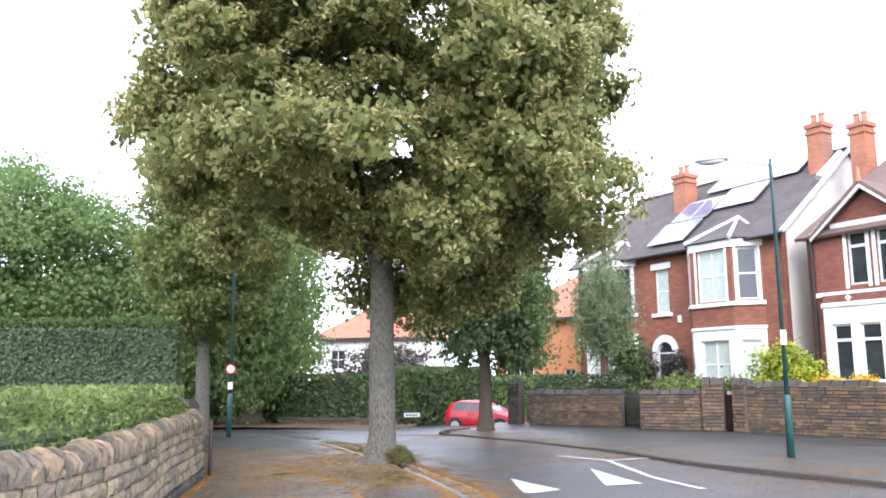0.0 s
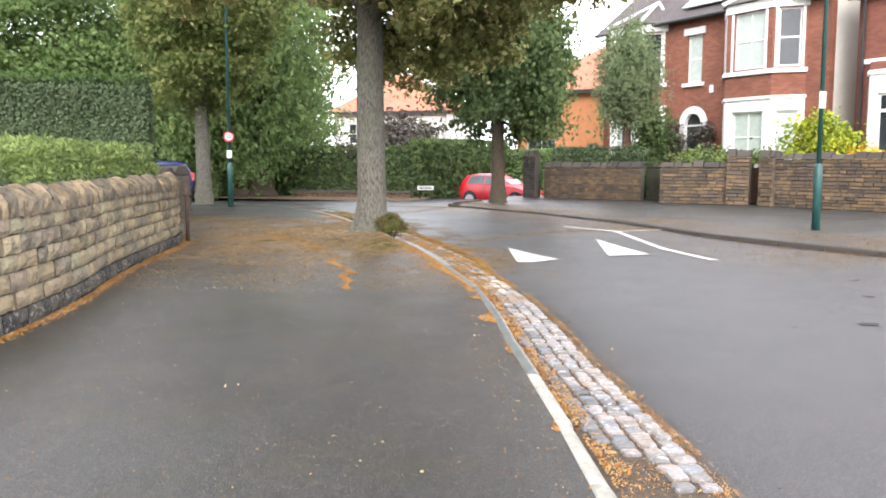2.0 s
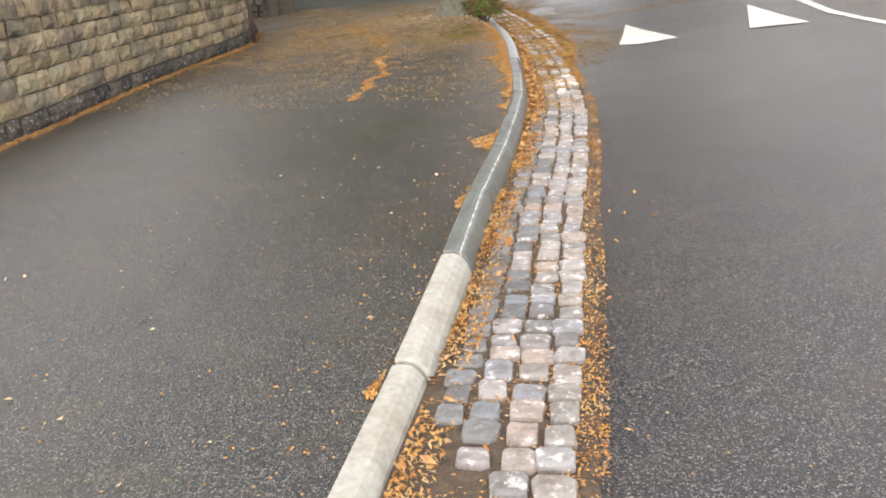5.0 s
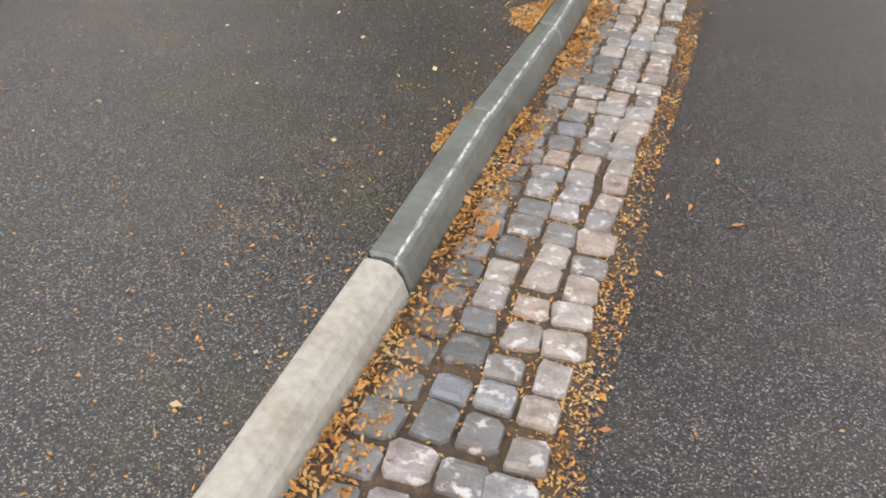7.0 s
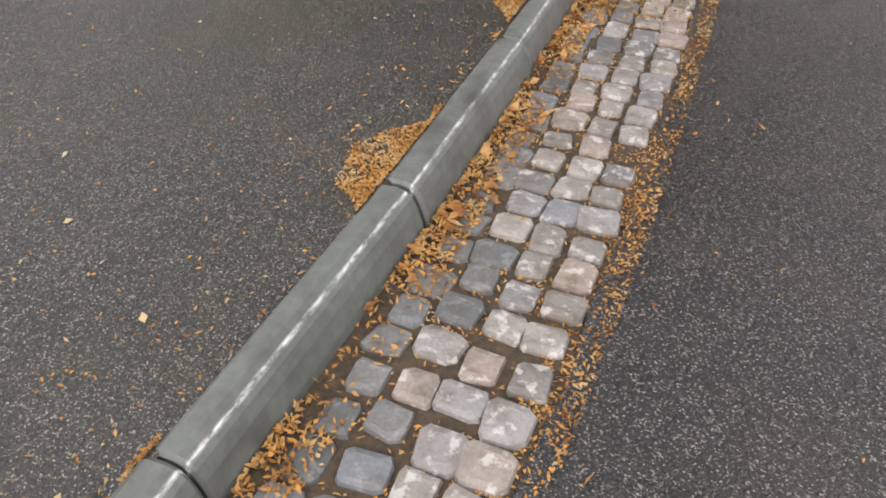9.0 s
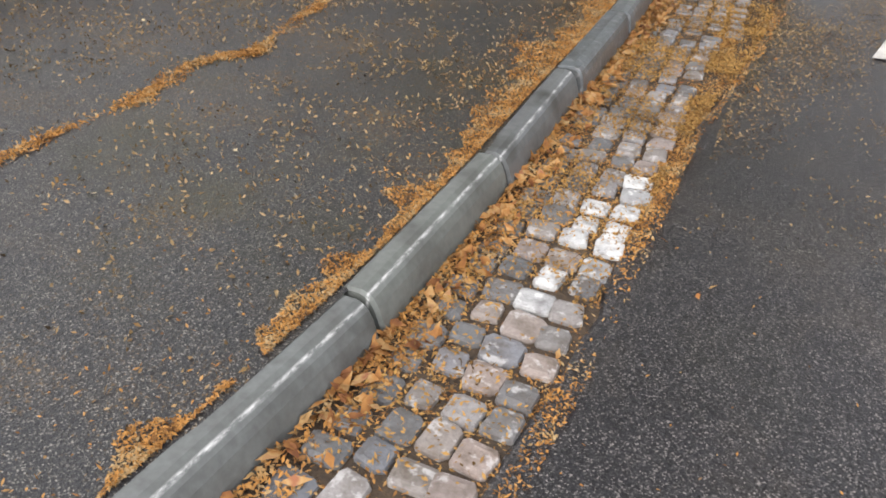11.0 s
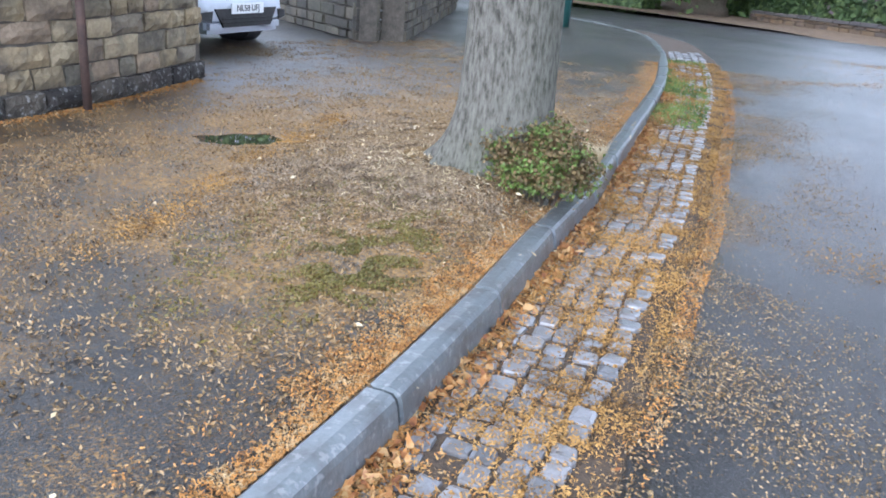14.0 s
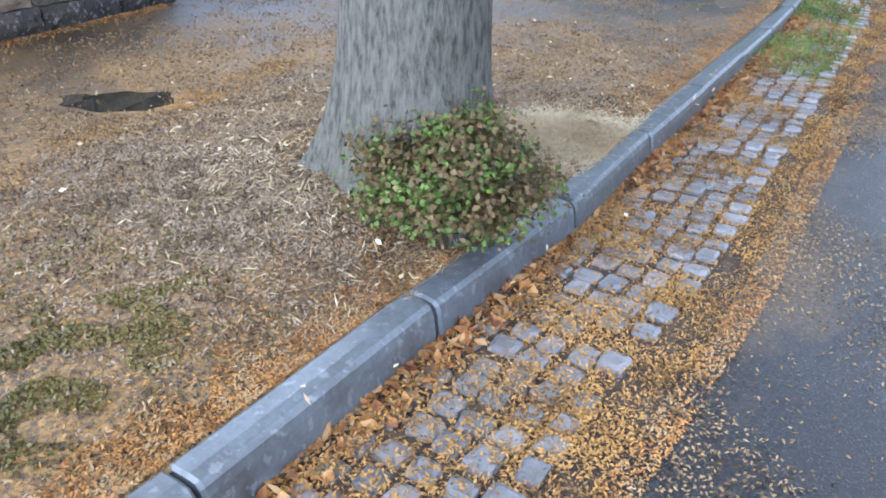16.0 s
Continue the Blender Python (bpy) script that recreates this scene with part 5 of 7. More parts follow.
hedge("box_hedge", [(4.2, 33.0), (1.0, 34.6), (1.3, 35.3), (4.5, 33.7)], 0.2, 1.75, "hedge_dark", "clipped dark hedge above the brown wall", (0.13, 0.08), 220, 35)
hedge("privet_hedge", [(-13.5, 37.2), (-18.0, 37.6), (-18.0, 38.4), (-13.5, 38.2)], -0.5, 0.9, "leaf_dark", "low dark hedge in front of the bungalow", (0.18, 0.1), 150, 36)
hedge("laurel_hedge", [(3.0, 42), (-1.6, 44.2), (-1.4, 45.2), (3.2, 43)], -0.6, 1.8, "leaf_mid", "light green hedge behind the red car", (0.2, 0.13), 140, 37)
# shrubs in the front garden
def shrub(name, x, y, z, rx, rz, clumps, per, leaf, mat, label, seed, clump_r=0.16):
    s = empty(name, pose(x, y, z), label, "shrub")
    bm = bmesh.new()
    r = random.Random(seed)
    for k in range(6):
        a = k * 1.05
        tube(bm, [(0, 0, -0.1), (math.cos(a) * rx * 0.3, math.sin(a) * rx * 0.3, rz * 0.7), (math.cos(a) * rx * 0.6, math.sin(a) * rx * 0.6, rz * 1.5)], [0.03, 0.02, 0.006], 5)
    part("stems", bm, "bark_dark", s)
    quads_mesh("foliage", crown_leaves((0, 0, rz * 0.95), (rx, rx, rz), clumps, per, clump_r, leaf, seed, 0.3, rough=0.3), mat, s)
    return s


shrub("golden_shrub", 9.25, 29.9, 1.05, 1.05, 0.85, 90, 45, (0.15, 0.1), "shrub_yellow", "yellow-green shrub above the front wall", 41, 0.2)
shrub("flowering_plant", 10.25, 28.9, 1.05, 0.5, 0.32, 40, 25, (0.13, 0.11), "flower", "yellow flowers above the front wall", 42)
shrub("flowering_plant", 11.0, 28.1, 1.05, 0.45, 0.32, 30, 25, (0.13, 0.11), "flower", "yellow flowers above the front wall", 43)
shrub("garden_shrub", 6.3, 31.6, 1.05, 1.0, 0.3, 60, 45, (0.13, 0.08), "hedge_light", "low green shrub behind the front wall", 44, 0.2)
shrub("garden_shrub", 7.9, 30.9, 1.05, 0.55, 0.3, 30, 45, (0.13, 0.08), "hedge_light", "low green shrub behind the gate", 45, 0.2)
shrub("creeper", 5.79, 38.6, 1.0, 0.4, 1.0, 40, 40, (0.14, 0.1), "wisteria", "purple-brown creeper beside the arched door", 46, 0.18)
shrub("creeper", 6.93, 37.2, 1.0, 0.3, 1.0, 36, 40, (0.14, 0.1), "wisteria", "purple-brown creeper beside the arched door", 47, 0.15)
shrub("dark_shrub", 4.75, 37.4, 0.9, 0.55, 1.5, 60, 60, (0.18, 0.12), "leaf_dark", "dark evergreen shrub against the house", 48, 0.28)
shrub("dark_shrub", -6.2, 41.5, -0.5, 2.4, 1.9, 120, 70, (0.22, 0.15), "wisteria", "dark purple-leaved shrub over the corner bank", 49, 0.4)

# ---------------------------------------------------------------- street furniture
def lettering(name, text, size, mat, parent):
    """Raised characters as a mesh, centred on their origin."""
    cu = bpy.data.curves.new(name, "FONT")
    cu.body, cu.size, cu.align_x, cu.align_y, cu.extrude = text, size, "CENTER", "CENTER", 0.002
    tx = new(name, cu)
    me = bpy.data.meshes.new_from_object(tx.evaluated_get(bpy.context.evaluated_depsgraph_get()))
    bpy.data.objects.remove(tx)
    me.materials.clear()
    me.materials.append(M[mat])
    ob = new(name, me)
    ob.parent = parent
    return ob


def lamp_post(x, y, z, h, arm, lantern, label):
    """A green steel column with a thick base, a curved bracket and a flat lantern."""
    p = empty("street_lamp", pose(x, y, z), label, "street lamp")
    part("base", tube(bmesh.new(), [(0, 0, -0.05), (0, 0, 1.25), (0, 0, 1.32)], [0.082, 0.078, 0.05], 14), "green_paint", p, smooth=True)
    part("column", tube(bmesh.new(), [(0, 0, 1.3), (0, 0, h - 0.1), (0, 0, h + 0.1)], [0.047, 0.036, 0.032], 12), "green_paint", p, smooth=True)
    a = Vector(arm)
    part("bracket", tube(bmesh.new(), [(0, 0, h - 0.05), a * 0.5 + Vector((0, 0, h + 0.05)), a + Vector((0, 0, h + 0.12))], [0.02, 0.016, 0.014], 8), "green_paint", p, smooth=True)
    if lantern:
        bm = bmesh.new()
        bmesh.ops.create_uvsphere(bm, u_segments=16, v_segments=8, radius=1.0, matrix=Matrix.Translation(a * 1.18 + Vector((0, 0, h + 0.14))) @ Matrix.Rotation(math.atan2(a.y, a.x), 4, "Z") @ Matrix.Diagonal((0.42, 0.15, 0.09, 1)))
        lan = part("lantern", bm, "lead", p, "flat grey-green lantern", smooth=True)
        bm = bmesh.new()
        bmesh.ops.create_uvsphere(bm, u_segments=16, v_segments=8, radius=1.0, matrix=Matrix.Translation(a * 1.18 + Vector((0, 0, h + 0.09))) @ Matrix.Rotation(math.atan2(a.y, a.x), 4, "Z") @ Matrix.Diagonal((0.33, 0.12, 0.08, 1)))
        part("lens", bm, "lens", lan, smooth=True)
    return p


post = lamp_post(6.75, 20.55, 0.0, 6.5, (-1.0, 0.4, 0.1), True, "green steel street lamp on the far pavement")
part("notice", boxes((-0.06, 0.06, -0.075, -0.06, 2.4, 2.72)), "white_paint", post, "small white notice")
post = lamp_post(-8.25, 26.55, 0.0, 6.9, (1.0, 0.3, 0.1), True, "green steel street lamp carrying a speed sign")
SA = radians(18)
sm = Matrix.Translation((0, 0, 0)) @ Matrix.Rotation(SA, 4, "Z")
bm = tube(bmesh.new(), [(0, -0.07, 3.4 - 1.32), (0, -0.09, 3.4 - 1.32)], [0.155, 0.155], 28)
sign = part("speed_sign", bm, "sign_red", post, "round white speed limit sign with a red ring")
sign.matrix_local = sm
part("face", tube(bmesh.new(), [(0, -0.088, 3.4 - 1.32), (0, -0.095, 3.4 - 1.32)], [0.115, 0.115], 28), "plate_white", sign)
num = lettering("number", "20", 0.17, "black", sign)
num.matrix_local = Matrix.Translation((0, -0.1, 3.4 - 1.32)) @ Matrix.Rotation(radians(90), 4, "X")
part("notice", boxes((-0.07, 0.07, -0.08, -0.065, 1.45, 1.68)), "white_paint", post, "small white notice").matrix_local = sm
name_plate = empty("street_nameplate", pose(-4.3, 37.2, float(dip(-4.3, 37.2)) - 0.05, 0, 0, 8), "low white street nameplate on two short legs", "sign")
part("board", boxes((-0.34, 0.34, -0.02, 0.02, 0.6, 0.77), bevel=0.008), "plate_white", name_plate)
part("lettering", boxes(*[(-0.27 + k * 0.068, -0.225 + k * 0.068, -0.028, -0.021, 0.65, 0.72) for k in range(8)]), "black", name_plate)
for x in (-0.24, 0.24):
    part("leg", boxes((x - 0.03, x + 0.03, 0.02, 0.06, 0.0, 0.75)), "iron", name_plate)
pier = coursed("brick_pier", (-10.9, 15.25), (-10.5, 15.1), 2.7, 0.4, 0.08, 0.25, "stone_far", "coping_dark", "brown brick pier in front of the yew hedge", base=0.4)

# ---------------------------------------------------------------- road markings
def marking(name, pts, label):
    """Paint laid over the road, following its surface."""
    bm = bmesh.new()
    bm.faces.new([bm.verts.new((x, y, 0.0)) for x, y in pts])
    bmesh.ops.triangulate(bm, faces=bm.faces)
    bmesh.ops.subdivide_edges(bm, edges=bm.edges, cuts=5, use_grid_fill=True)
    for v in bm.verts:
        v.co.z = float(road_z(v.co.x, v.co.y)) + 0.012
    return tagged(part(name, bm, "road_paint"), label, "road marking", kind="structure")


def pothole(x, y, w, h, seed):
    """A shallow scabbed hole in the tarmac, darker than the road round it."""
    bm = bmesh.new()
    mid = bm.verts.new((x, y, float(road_z(x, y)) + 0.004))
    ring = []
    for k in range(18):
        a = 2 * math.pi * k / 18
        r = 1 + 0.6 * noise.noise(Vector((math.cos(a) * 1.7, math.sin(a) * 1.7, seed)))
        px, py = x + w * r * math.cos(a), y + h * r * math.sin(a)
        ring.append(bm.verts.new((px, py, float(road_z(px, py)) + 0.007)))
    for k in range(18):
        bm.faces.new((mid, ring[k], ring[(k + 1) % 18]))
    return tagged(part("pothole", bm, "rubber"), "small dark scabbed hole in the road tarmac", "pothole", kind="structure")


pothole(4.61, 10.72, 0.09, 0.06, 1.0)
pothole(4.74, 10.38, 0.10, 0.035, 2.0)
pothole(5.12, 12.34, 0.06, 0.06, 3.0)
pothole(3.93, 10.49, 0.025, 0.03, 4.0)
pothole(5.42, 13.78, 0.07, 0.05, 5.0)
marking("hump_marking", [(0.90, 17.27), (1.21, 15.2), (1.80, 15.78)], "worn white triangle painted on the road hump")
marking("hump_marking", [(2.40, 18.63), (2.56, 16.28), (3.22, 16.55)], "worn white triangle painted on the road hump")
marking("line_marking", [(4.05, 15.9), (4.17, 15.95), (3.54, 17.45), (3.42, 17.39)], "thin worn white line curving over the road")
marking("line_marking", [(3.42, 17.38), (3.54, 17.44), (2.87, 20.1), (2.75, 20.05)], "thin worn white line curving over the road")
marking("line_marking", [(2.76, 20.0), (2.84, 20.12), (1.80, 21.0), (1.74, 20.86)], "thin worn white line curving over the road")
marking("line_marking", [(2.82, 20.02), (3.8, 20.6), (3.82, 20.48), (2.82, 19.9)], "thin worn white line across the road")

# ---------------------------------------------------------------- cars
def car(name, m, paint, label, L=3.6, W=1.62, H=1.46, plate="plate_white", number=""):
    """A small hatchback, nose towards +x, built from sections along its length."""
    c = empty(name, m, label, "car")
    k, hh = L / 3.6, H / 1.46
    # along, half width, underside, waist, roof height, roof half width
    st = [(0.0, 0.62, 0.42, 0.66, 0.72, 0.58), (0.03, 0.72, 0.32, 0.86, 0.93, 0.62), (0.14, 0.78, 0.24, 0.96, 1.16, 0.60), (0.34, 0.80, 0.2, 0.98, 1.38, 0.57), (0.7, 0.81, 0.2, 0.97, 1.45, 0.57), (1.25, 0.81, 0.2, 0.96, 1.46, 0.57),
          (1.75, 0.81, 0.2, 0.95, 1.42, 0.56), (2.2, 0.81, 0.2, 0.94, 1.22, 0.58), (2.62, 0.81, 0.2, 0.92, 0.99, 0.64), (3.0, 0.80, 0.21, 0.85, 0.93, 0.62), (3.32, 0.76, 0.23, 0.74, 0.82, 0.58), (3.5, 0.68, 0.26, 0.62, 0.69, 0.52), (3.6, 0.56, 0.34, 0.50, 0.54, 0.44)]
    sc = W / 1.62
    st = [(a * k, b * sc, z * hh, s * hh, t * hh, w * sc) for a, b, z, s, t, w in st]

    def ring(q):
        a, b, z, s, t, w = q
        half = [(0, z), (b * 0.86, z), (b * 0.98, z + (s - z) * 0.25), (b, z + (s - z) * 0.6), (b * 0.97, s), (w + (b * 0.97 - w) * 0.12, s + (t - s) * 0.9), (w * 0.82, t - 0.004), (0, t + 0.012)]
        return [Vector((a, y, h)) for y, h in half] + [Vector((a, -y, h)) for y, h in half[-2:0:-1]]

    rings = [ring(q) for q in st]
    bm = bmesh.new()
    vs = [[bm.verts.new(p) for p in r] for r in rings]
    n = len(rings[0])
    for r0, r1 in zip(vs, vs[1:]):
        for i in range(n):
            bm.faces.new((r0[i], r0[(i + 1) % n], r1[(i + 1) % n], r1[i]))
    bm.faces.new(vs[0])
    bm.faces.new(vs[-1][::-1])
    body = part("body", bm, paint, c, smooth=True)
    md = body.modifiers.new("edges", "EDGE_SPLIT")
    md.split_angle = radians(38)

    def side(x, f, s):
        """A point on the flank between waist (0) and roof (1)."""
        i = max(1, min(len(st) - 1, int(np.searchsorted([q[0] for q in st], x))))
        t = (x - st[i - 1][0]) / (st[i][0] - st[i - 1][0])
        a, b = rings[i - 1], rings[i]
        p = a[4].lerp(a[5], f).lerp(b[4].lerp(b[5], f), t)
        return Vector((p.x, s * (p.y + 0.012), p.z))

    def patch(nm, pts, mat, lab=""):
        bm = bmesh.new()
        bm.faces.new([bm.verts.new(p) for p in pts])
        f = bmesh.ops.extrude_face_region(bm, geom=bm.faces[:])
        nn = (pts[1] - pts[0]).cross(pts[-1] - pts[0]).normalized() * 0.02
        if nn.dot(pts[0] - Vector((L / 2, 0, H / 2))) > 0:
            nn = -nn
        bmesh.ops.translate(bm, verts=[g for g in f["geom"] if isinstance(g, bmesh.types.BMVert)], vec=nn)
        return part(nm, bm, mat, c, lab)

    for s in (-1, 1):
        patch("side_window", [side(x * k, 0.1, s) for x in (0.42, 0.8, 1.25)] + [side(x * k, 0.92, s) for x in (1.25, 0.8, 0.55)], "glass_dark")
        patch("side_window", [side(x * k, 0.1, s) for x in (1.31, 1.75, 2.3)] + [side(x * k, 0.9, s) for x in (2.02, 1.75, 1.31)], "glass_dark")
        part("door_seam", boxes(*[(x * k - 0.006, x * k + 0.006, *sorted((s * 0.80 * sc, s * 0.818 * sc)), 0.32, 0.92 * hh) for x in (1.28, 2.33)]), "black", c)
        part("door_handle", boxes((1.4 * k, 1.56 * k, *sorted((s * 0.79 * sc, s * 0.825 * sc)), 0.80 * hh, 0.84 * hh), bevel=0.008), "black", c)
        mir = part("wing_mirror", boxes((2.1 * k, 2.25 * k, *sorted((s * 0.84 * sc, s * 0.99 * sc)), 0.93 * hh, 1.06 * hh), bevel=0.03), paint, c)
        hl = [Vector((x * k, s * y * sc, z * hh)) for x, y, z in ((3.30, 0.765, 0.74), (3.49, 0.69, 0.63), (3.565, 0.55, 0.55), (3.53, 0.45, 0.66), (3.36, 0.60, 0.78))]
        patch("headlight", hl, "lens", "clear headlight")
        patch("tail_light", [Vector((x * k, s * y * sc, z * hh)) for x, y, z in ((-0.01, 0.66, 0.68), (0.0, 0.735, 0.72), (0.1, 0.785, 0.98), (0.08, 0.62, 1.04), (0.005, 0.62, 0.84))], "tail", "red tail light")
        patch("fog_light", [Vector((x * k, s * y * sc, z * hh)) for x, y, z in ((3.615, 0.52, 0.33), (3.58, 0.66, 0.35), (3.575, 0.66, 0.42), (3.615, 0.50, 0.44))], "black")
    a, b = rings[8], rings[6]
    patch("windscreen", [rings[8][5] + Vector((0.01, -0.04, 0.02)), rings[7][5] + Vector((0.03, -0.03, 0.02)), rings[6][5] + Vector((0.06, -0.03, 0.0)), *[Vector((p.x, -p.y, p.z)) for p in (rings[6][5] + Vector((0.06, -0.03, 0.0)), rings[7][5] + Vector((0.03, -0.03, 0.02)), rings[8][5] + Vector((0.01, -0.04, 0.02)))]], "glass_dark")
    patch("rear_window", [Vector((x * k, y * sc, z * hh)) for x, y, z in ((0.085, -0.60, 1.0), (0.085, 0.60, 1.0), (0.255, 0.54, 1.33), (0.255, -0.54, 1.33))], "glass_dark")
    part("bumper", boxes((3.4 * k, 3.6 * k, -0.58 * sc, 0.58 * sc, 0.2 * hh, 0.36 * hh), bevel=0.05), paint if number else "black", c)
    part("bumper", boxes((-0.02, 0.08, -0.66 * sc, 0.66 * sc, 0.36 * hh, 0.52 * hh), bevel=0.03), "black", c)
    if number:
        patch("grille", [Vector((x * k, y * sc, z * hh)) for x, y, z in ((3.622, -0.36, 0.27), (3.622, 0.36, 0.27), (3.612, 0.47, 0.46), (3.612, -0.47, 0.46))], "black", "wide black lower grille")
        for z in (0.31, 0.35):
            part("grille_bar", boxes((3.615 * k, 3.63 * k, -0.38 * sc, 0.38 * sc, z * hh, (z + 0.012) * hh)), "rubber", c)
        patch("upper_grille", [Vector((x * k, y * sc, z * hh)) for x, y, z in ((3.60, -0.3, 0.535), (3.60, 0.3, 0.535), (3.585, 0.27, 0.575), (3.585, -0.27, 0.575))], "black")
    else:
        part("grille", boxes((3.585 * k, 3.618 * k, -0.34 * sc, 0.34 * sc, 0.30 * hh, 0.41 * hh), bevel=0.006), "black", c)
    for x0, out, z0 in ((3.615 * k, 1, 0.405 * hh), (-0.02, -1, 0.52 * hh)):
        pl = part("number_plate", boxes((*sorted((x0, x0 + out * 0.013)), -0.26, 0.26, z0, z0 + 0.11)), plate, c)
        if number:
            text = lettering("characters", number, 0.095, "black", pl)
            text.matrix_local = Matrix.Translation((x0 + out * 0.016, 0, z0 + 0.055)) @ Matrix.Rotation(radians(90 * out), 4, "Z") @ Matrix.Rotation(radians(90), 4, "X")
            continue
        part("characters", boxes(*[(*sorted((x0 + out * 0.014, x0 + out * 0.017)), -0.22 + i * 0.063, -0.22 + i * 0.063 + 0.042, z0 + 0.025, z0 + 0.085) for i in range(7)]), "black", pl)
    for x in (0.62 * k, 2.92 * k):
        for s in (-1, 1):
            y = s * 0.72 * sc
            part("wheel_arch", tube(bmesh.new(), [(x, s * 0.60 * sc, 0.31), (x, s * 0.822 * sc, 0.31)], [0.345, 0.345], 24), "black", c)
            w = part("wheel", tube(bmesh.new(), [(x, y - 0.10, 0.29), (x, y - 0.085, 0.29), (x, y + 0.085, 0.29), (x, y + 0.115, 0.29)], [0.25, 0.29, 0.29, 0.26], 26), "rubber", c, smooth=False)
            bm = tube(bmesh.new(), [(x, y + s * 0.10, 0.29), (x, y + s * 0.118, 0.29)], [0.065, 0.05], 12)
            for i in range(7):
                a = 2 * math.pi * i / 7
                q = bmesh.ops.create_cube(bm, size=1.0, matrix=Matrix.Translation((x, y + s * 0.112, 0.29)) @ Matrix.Rotation(a, 4, "Y") @ Matrix.Translation((0.12, 0, 0)) @ Matrix.Diagonal((0.17, 0.02, 0.05, 1)))
            ringv = tube(bm, [(x, y + s * 0.100, 0.29), (x, y + s * 0.116, 0.29)], [0.205, 0.205], 22)
            part("rim", bm, "rim", w, "alloy rim")
    return c


car("hatchback_car", Matrix.Translation((-2.7, 38.6, float(dip(-2, 38.6)) - 0.07)) @ Matrix.Rotation(radians(-24), 4, "Z"), "red", "small bright red hatchback parked at the corner", 3.4, 1.58, 1.36)
car("hatchback_car", Matrix.Translation((-12.15, 30.5, 0.0)) @ Matrix.Rotation(radians(132), 4, "Z"), "blue", "dark blue hatchback parked on a drive", 3.9, 1.66, 1.36, "plate_yellow")
car("hatchback_car", Matrix.Translation((-10.84, 17.7, 0.0)) @ Matrix.Rotation(radians(18), 4, "Z"), "silver", "silver hatchback standing nose out on the drive", 4.2, 1.74, 1.5, number="NL58 UFJ")

# ---------------------------------------------------------------- kerbs and setts (pieces)
kerb = empty("kerb", Matrix(), "row of old concrete kerb stones, green with algae and worn pale on the edge", "kerb", kind="structure")
kl = [(float(kerb_x(y)) - 0.13, float(y)) for y in np.arange(-10, 30.5, 0.1)]
# stones are dealt out so that a joint falls where the pale stones end
s_all = np.concatenate([[0], np.cumsum(np.hypot(*np.diff(np.array(kl), axis=0).T))])
s_joint = float(np.interp(8.40, [p[1] for p in kl], s_all))
proto = {}
low_profile = [(x * (1.05 if x > 0.1 else 1.0), z if z > -0.02 else z) for x, z in KERB_PROFILE]
for a, b in along(kl, 0.915, s_joint % 0.915):
    d = b - a
    pale = a[1] < 8.2
    key = "new" if pale else "old" if a[1] < 13.2 else "square"
    if key not in proto:
        proto[key] = kerb_stone("kerb_stone", float(np.hypot(*d)), low_profile if pale else KERB_PROFILE if key == "old" else KERB_SQUARE, "kerb_new" if pale else "kerb_old" if key == "old" else "kerb_late", kerb)
        ob = proto[key]
    else:
        ob = new("kerb_stone", proto[key].data)
        ob.parent = kerb
    ob.matrix_world = Matrix.Translation((a[0], a[1], float(dip(*a)) + random.uniform(-0.006, 0.006))) @ Matrix.Rotation(math.atan2(-d[0], d[1]) + random.uniform(-0.011, 0.011), 4, "Z") @ Matrix.Rotation(random.uniform(-0.008, 0.008), 4, "X")

far_kerb = empty("kerb", Matrix(), "dark far kerb stones edging the pavement across the road", "kerb", kind="structure")
far_proto = None
for a, b in along(FAR, 0.9):
    d = b - a
    if far_proto is None:
        far_proto = ob = kerb_stone("kerb_stone", float(np.hypot(*d)), KERB_PROFILE, "coping_dark", far_kerb)
    else:
        ob = new("kerb_stone", far_proto.data)
        ob.parent = far_kerb
    ob.matrix_world = Matrix.Translation((b[0], b[1], 0.012 + random.uniform(-0.008, 0.008))) @ Matrix.Rotation(math.atan2(d[0], -d[1]), 4, "Z") @ Matrix.Translation((-0.13, 0, 0))


def sett_verts(w, h, seed):
    """A worn granite sett: four uneven corners, rounded over the top."""
    r = random.Random(seed)
    base = [(-0.74, -1.02), (0.74, -1.02), (1.02, -0.74), (1.02, 0.74), (0.74, 1.02), (-0.74, 1.02), (-1.02, 0.74), (-1.02, -0.74)]
    j = [(x + r.uniform(-0.13, 0.13), y + r.uniform(-0.13, 0.13)) for x, y in base]
    rings = [(1.0, -0.05), (0.985, -0.009), (0.92, 0.0), (0.6, 0.004)]
    v = [(x * w / 2 * k, y * h / 2 * k, z + (r.uniform(-0.0015, 0.0015) if k < 0.95 else 0)) for k, z in rings for x, y in j]
    f = [(i * 8 + k, i * 8 + (k + 1) % 8, (i + 1) * 8 + (k + 1) % 8, (i + 1) * 8 + k) for i in range(3) for k in range(8)]
    return v, f + [tuple(range(24, 32))]


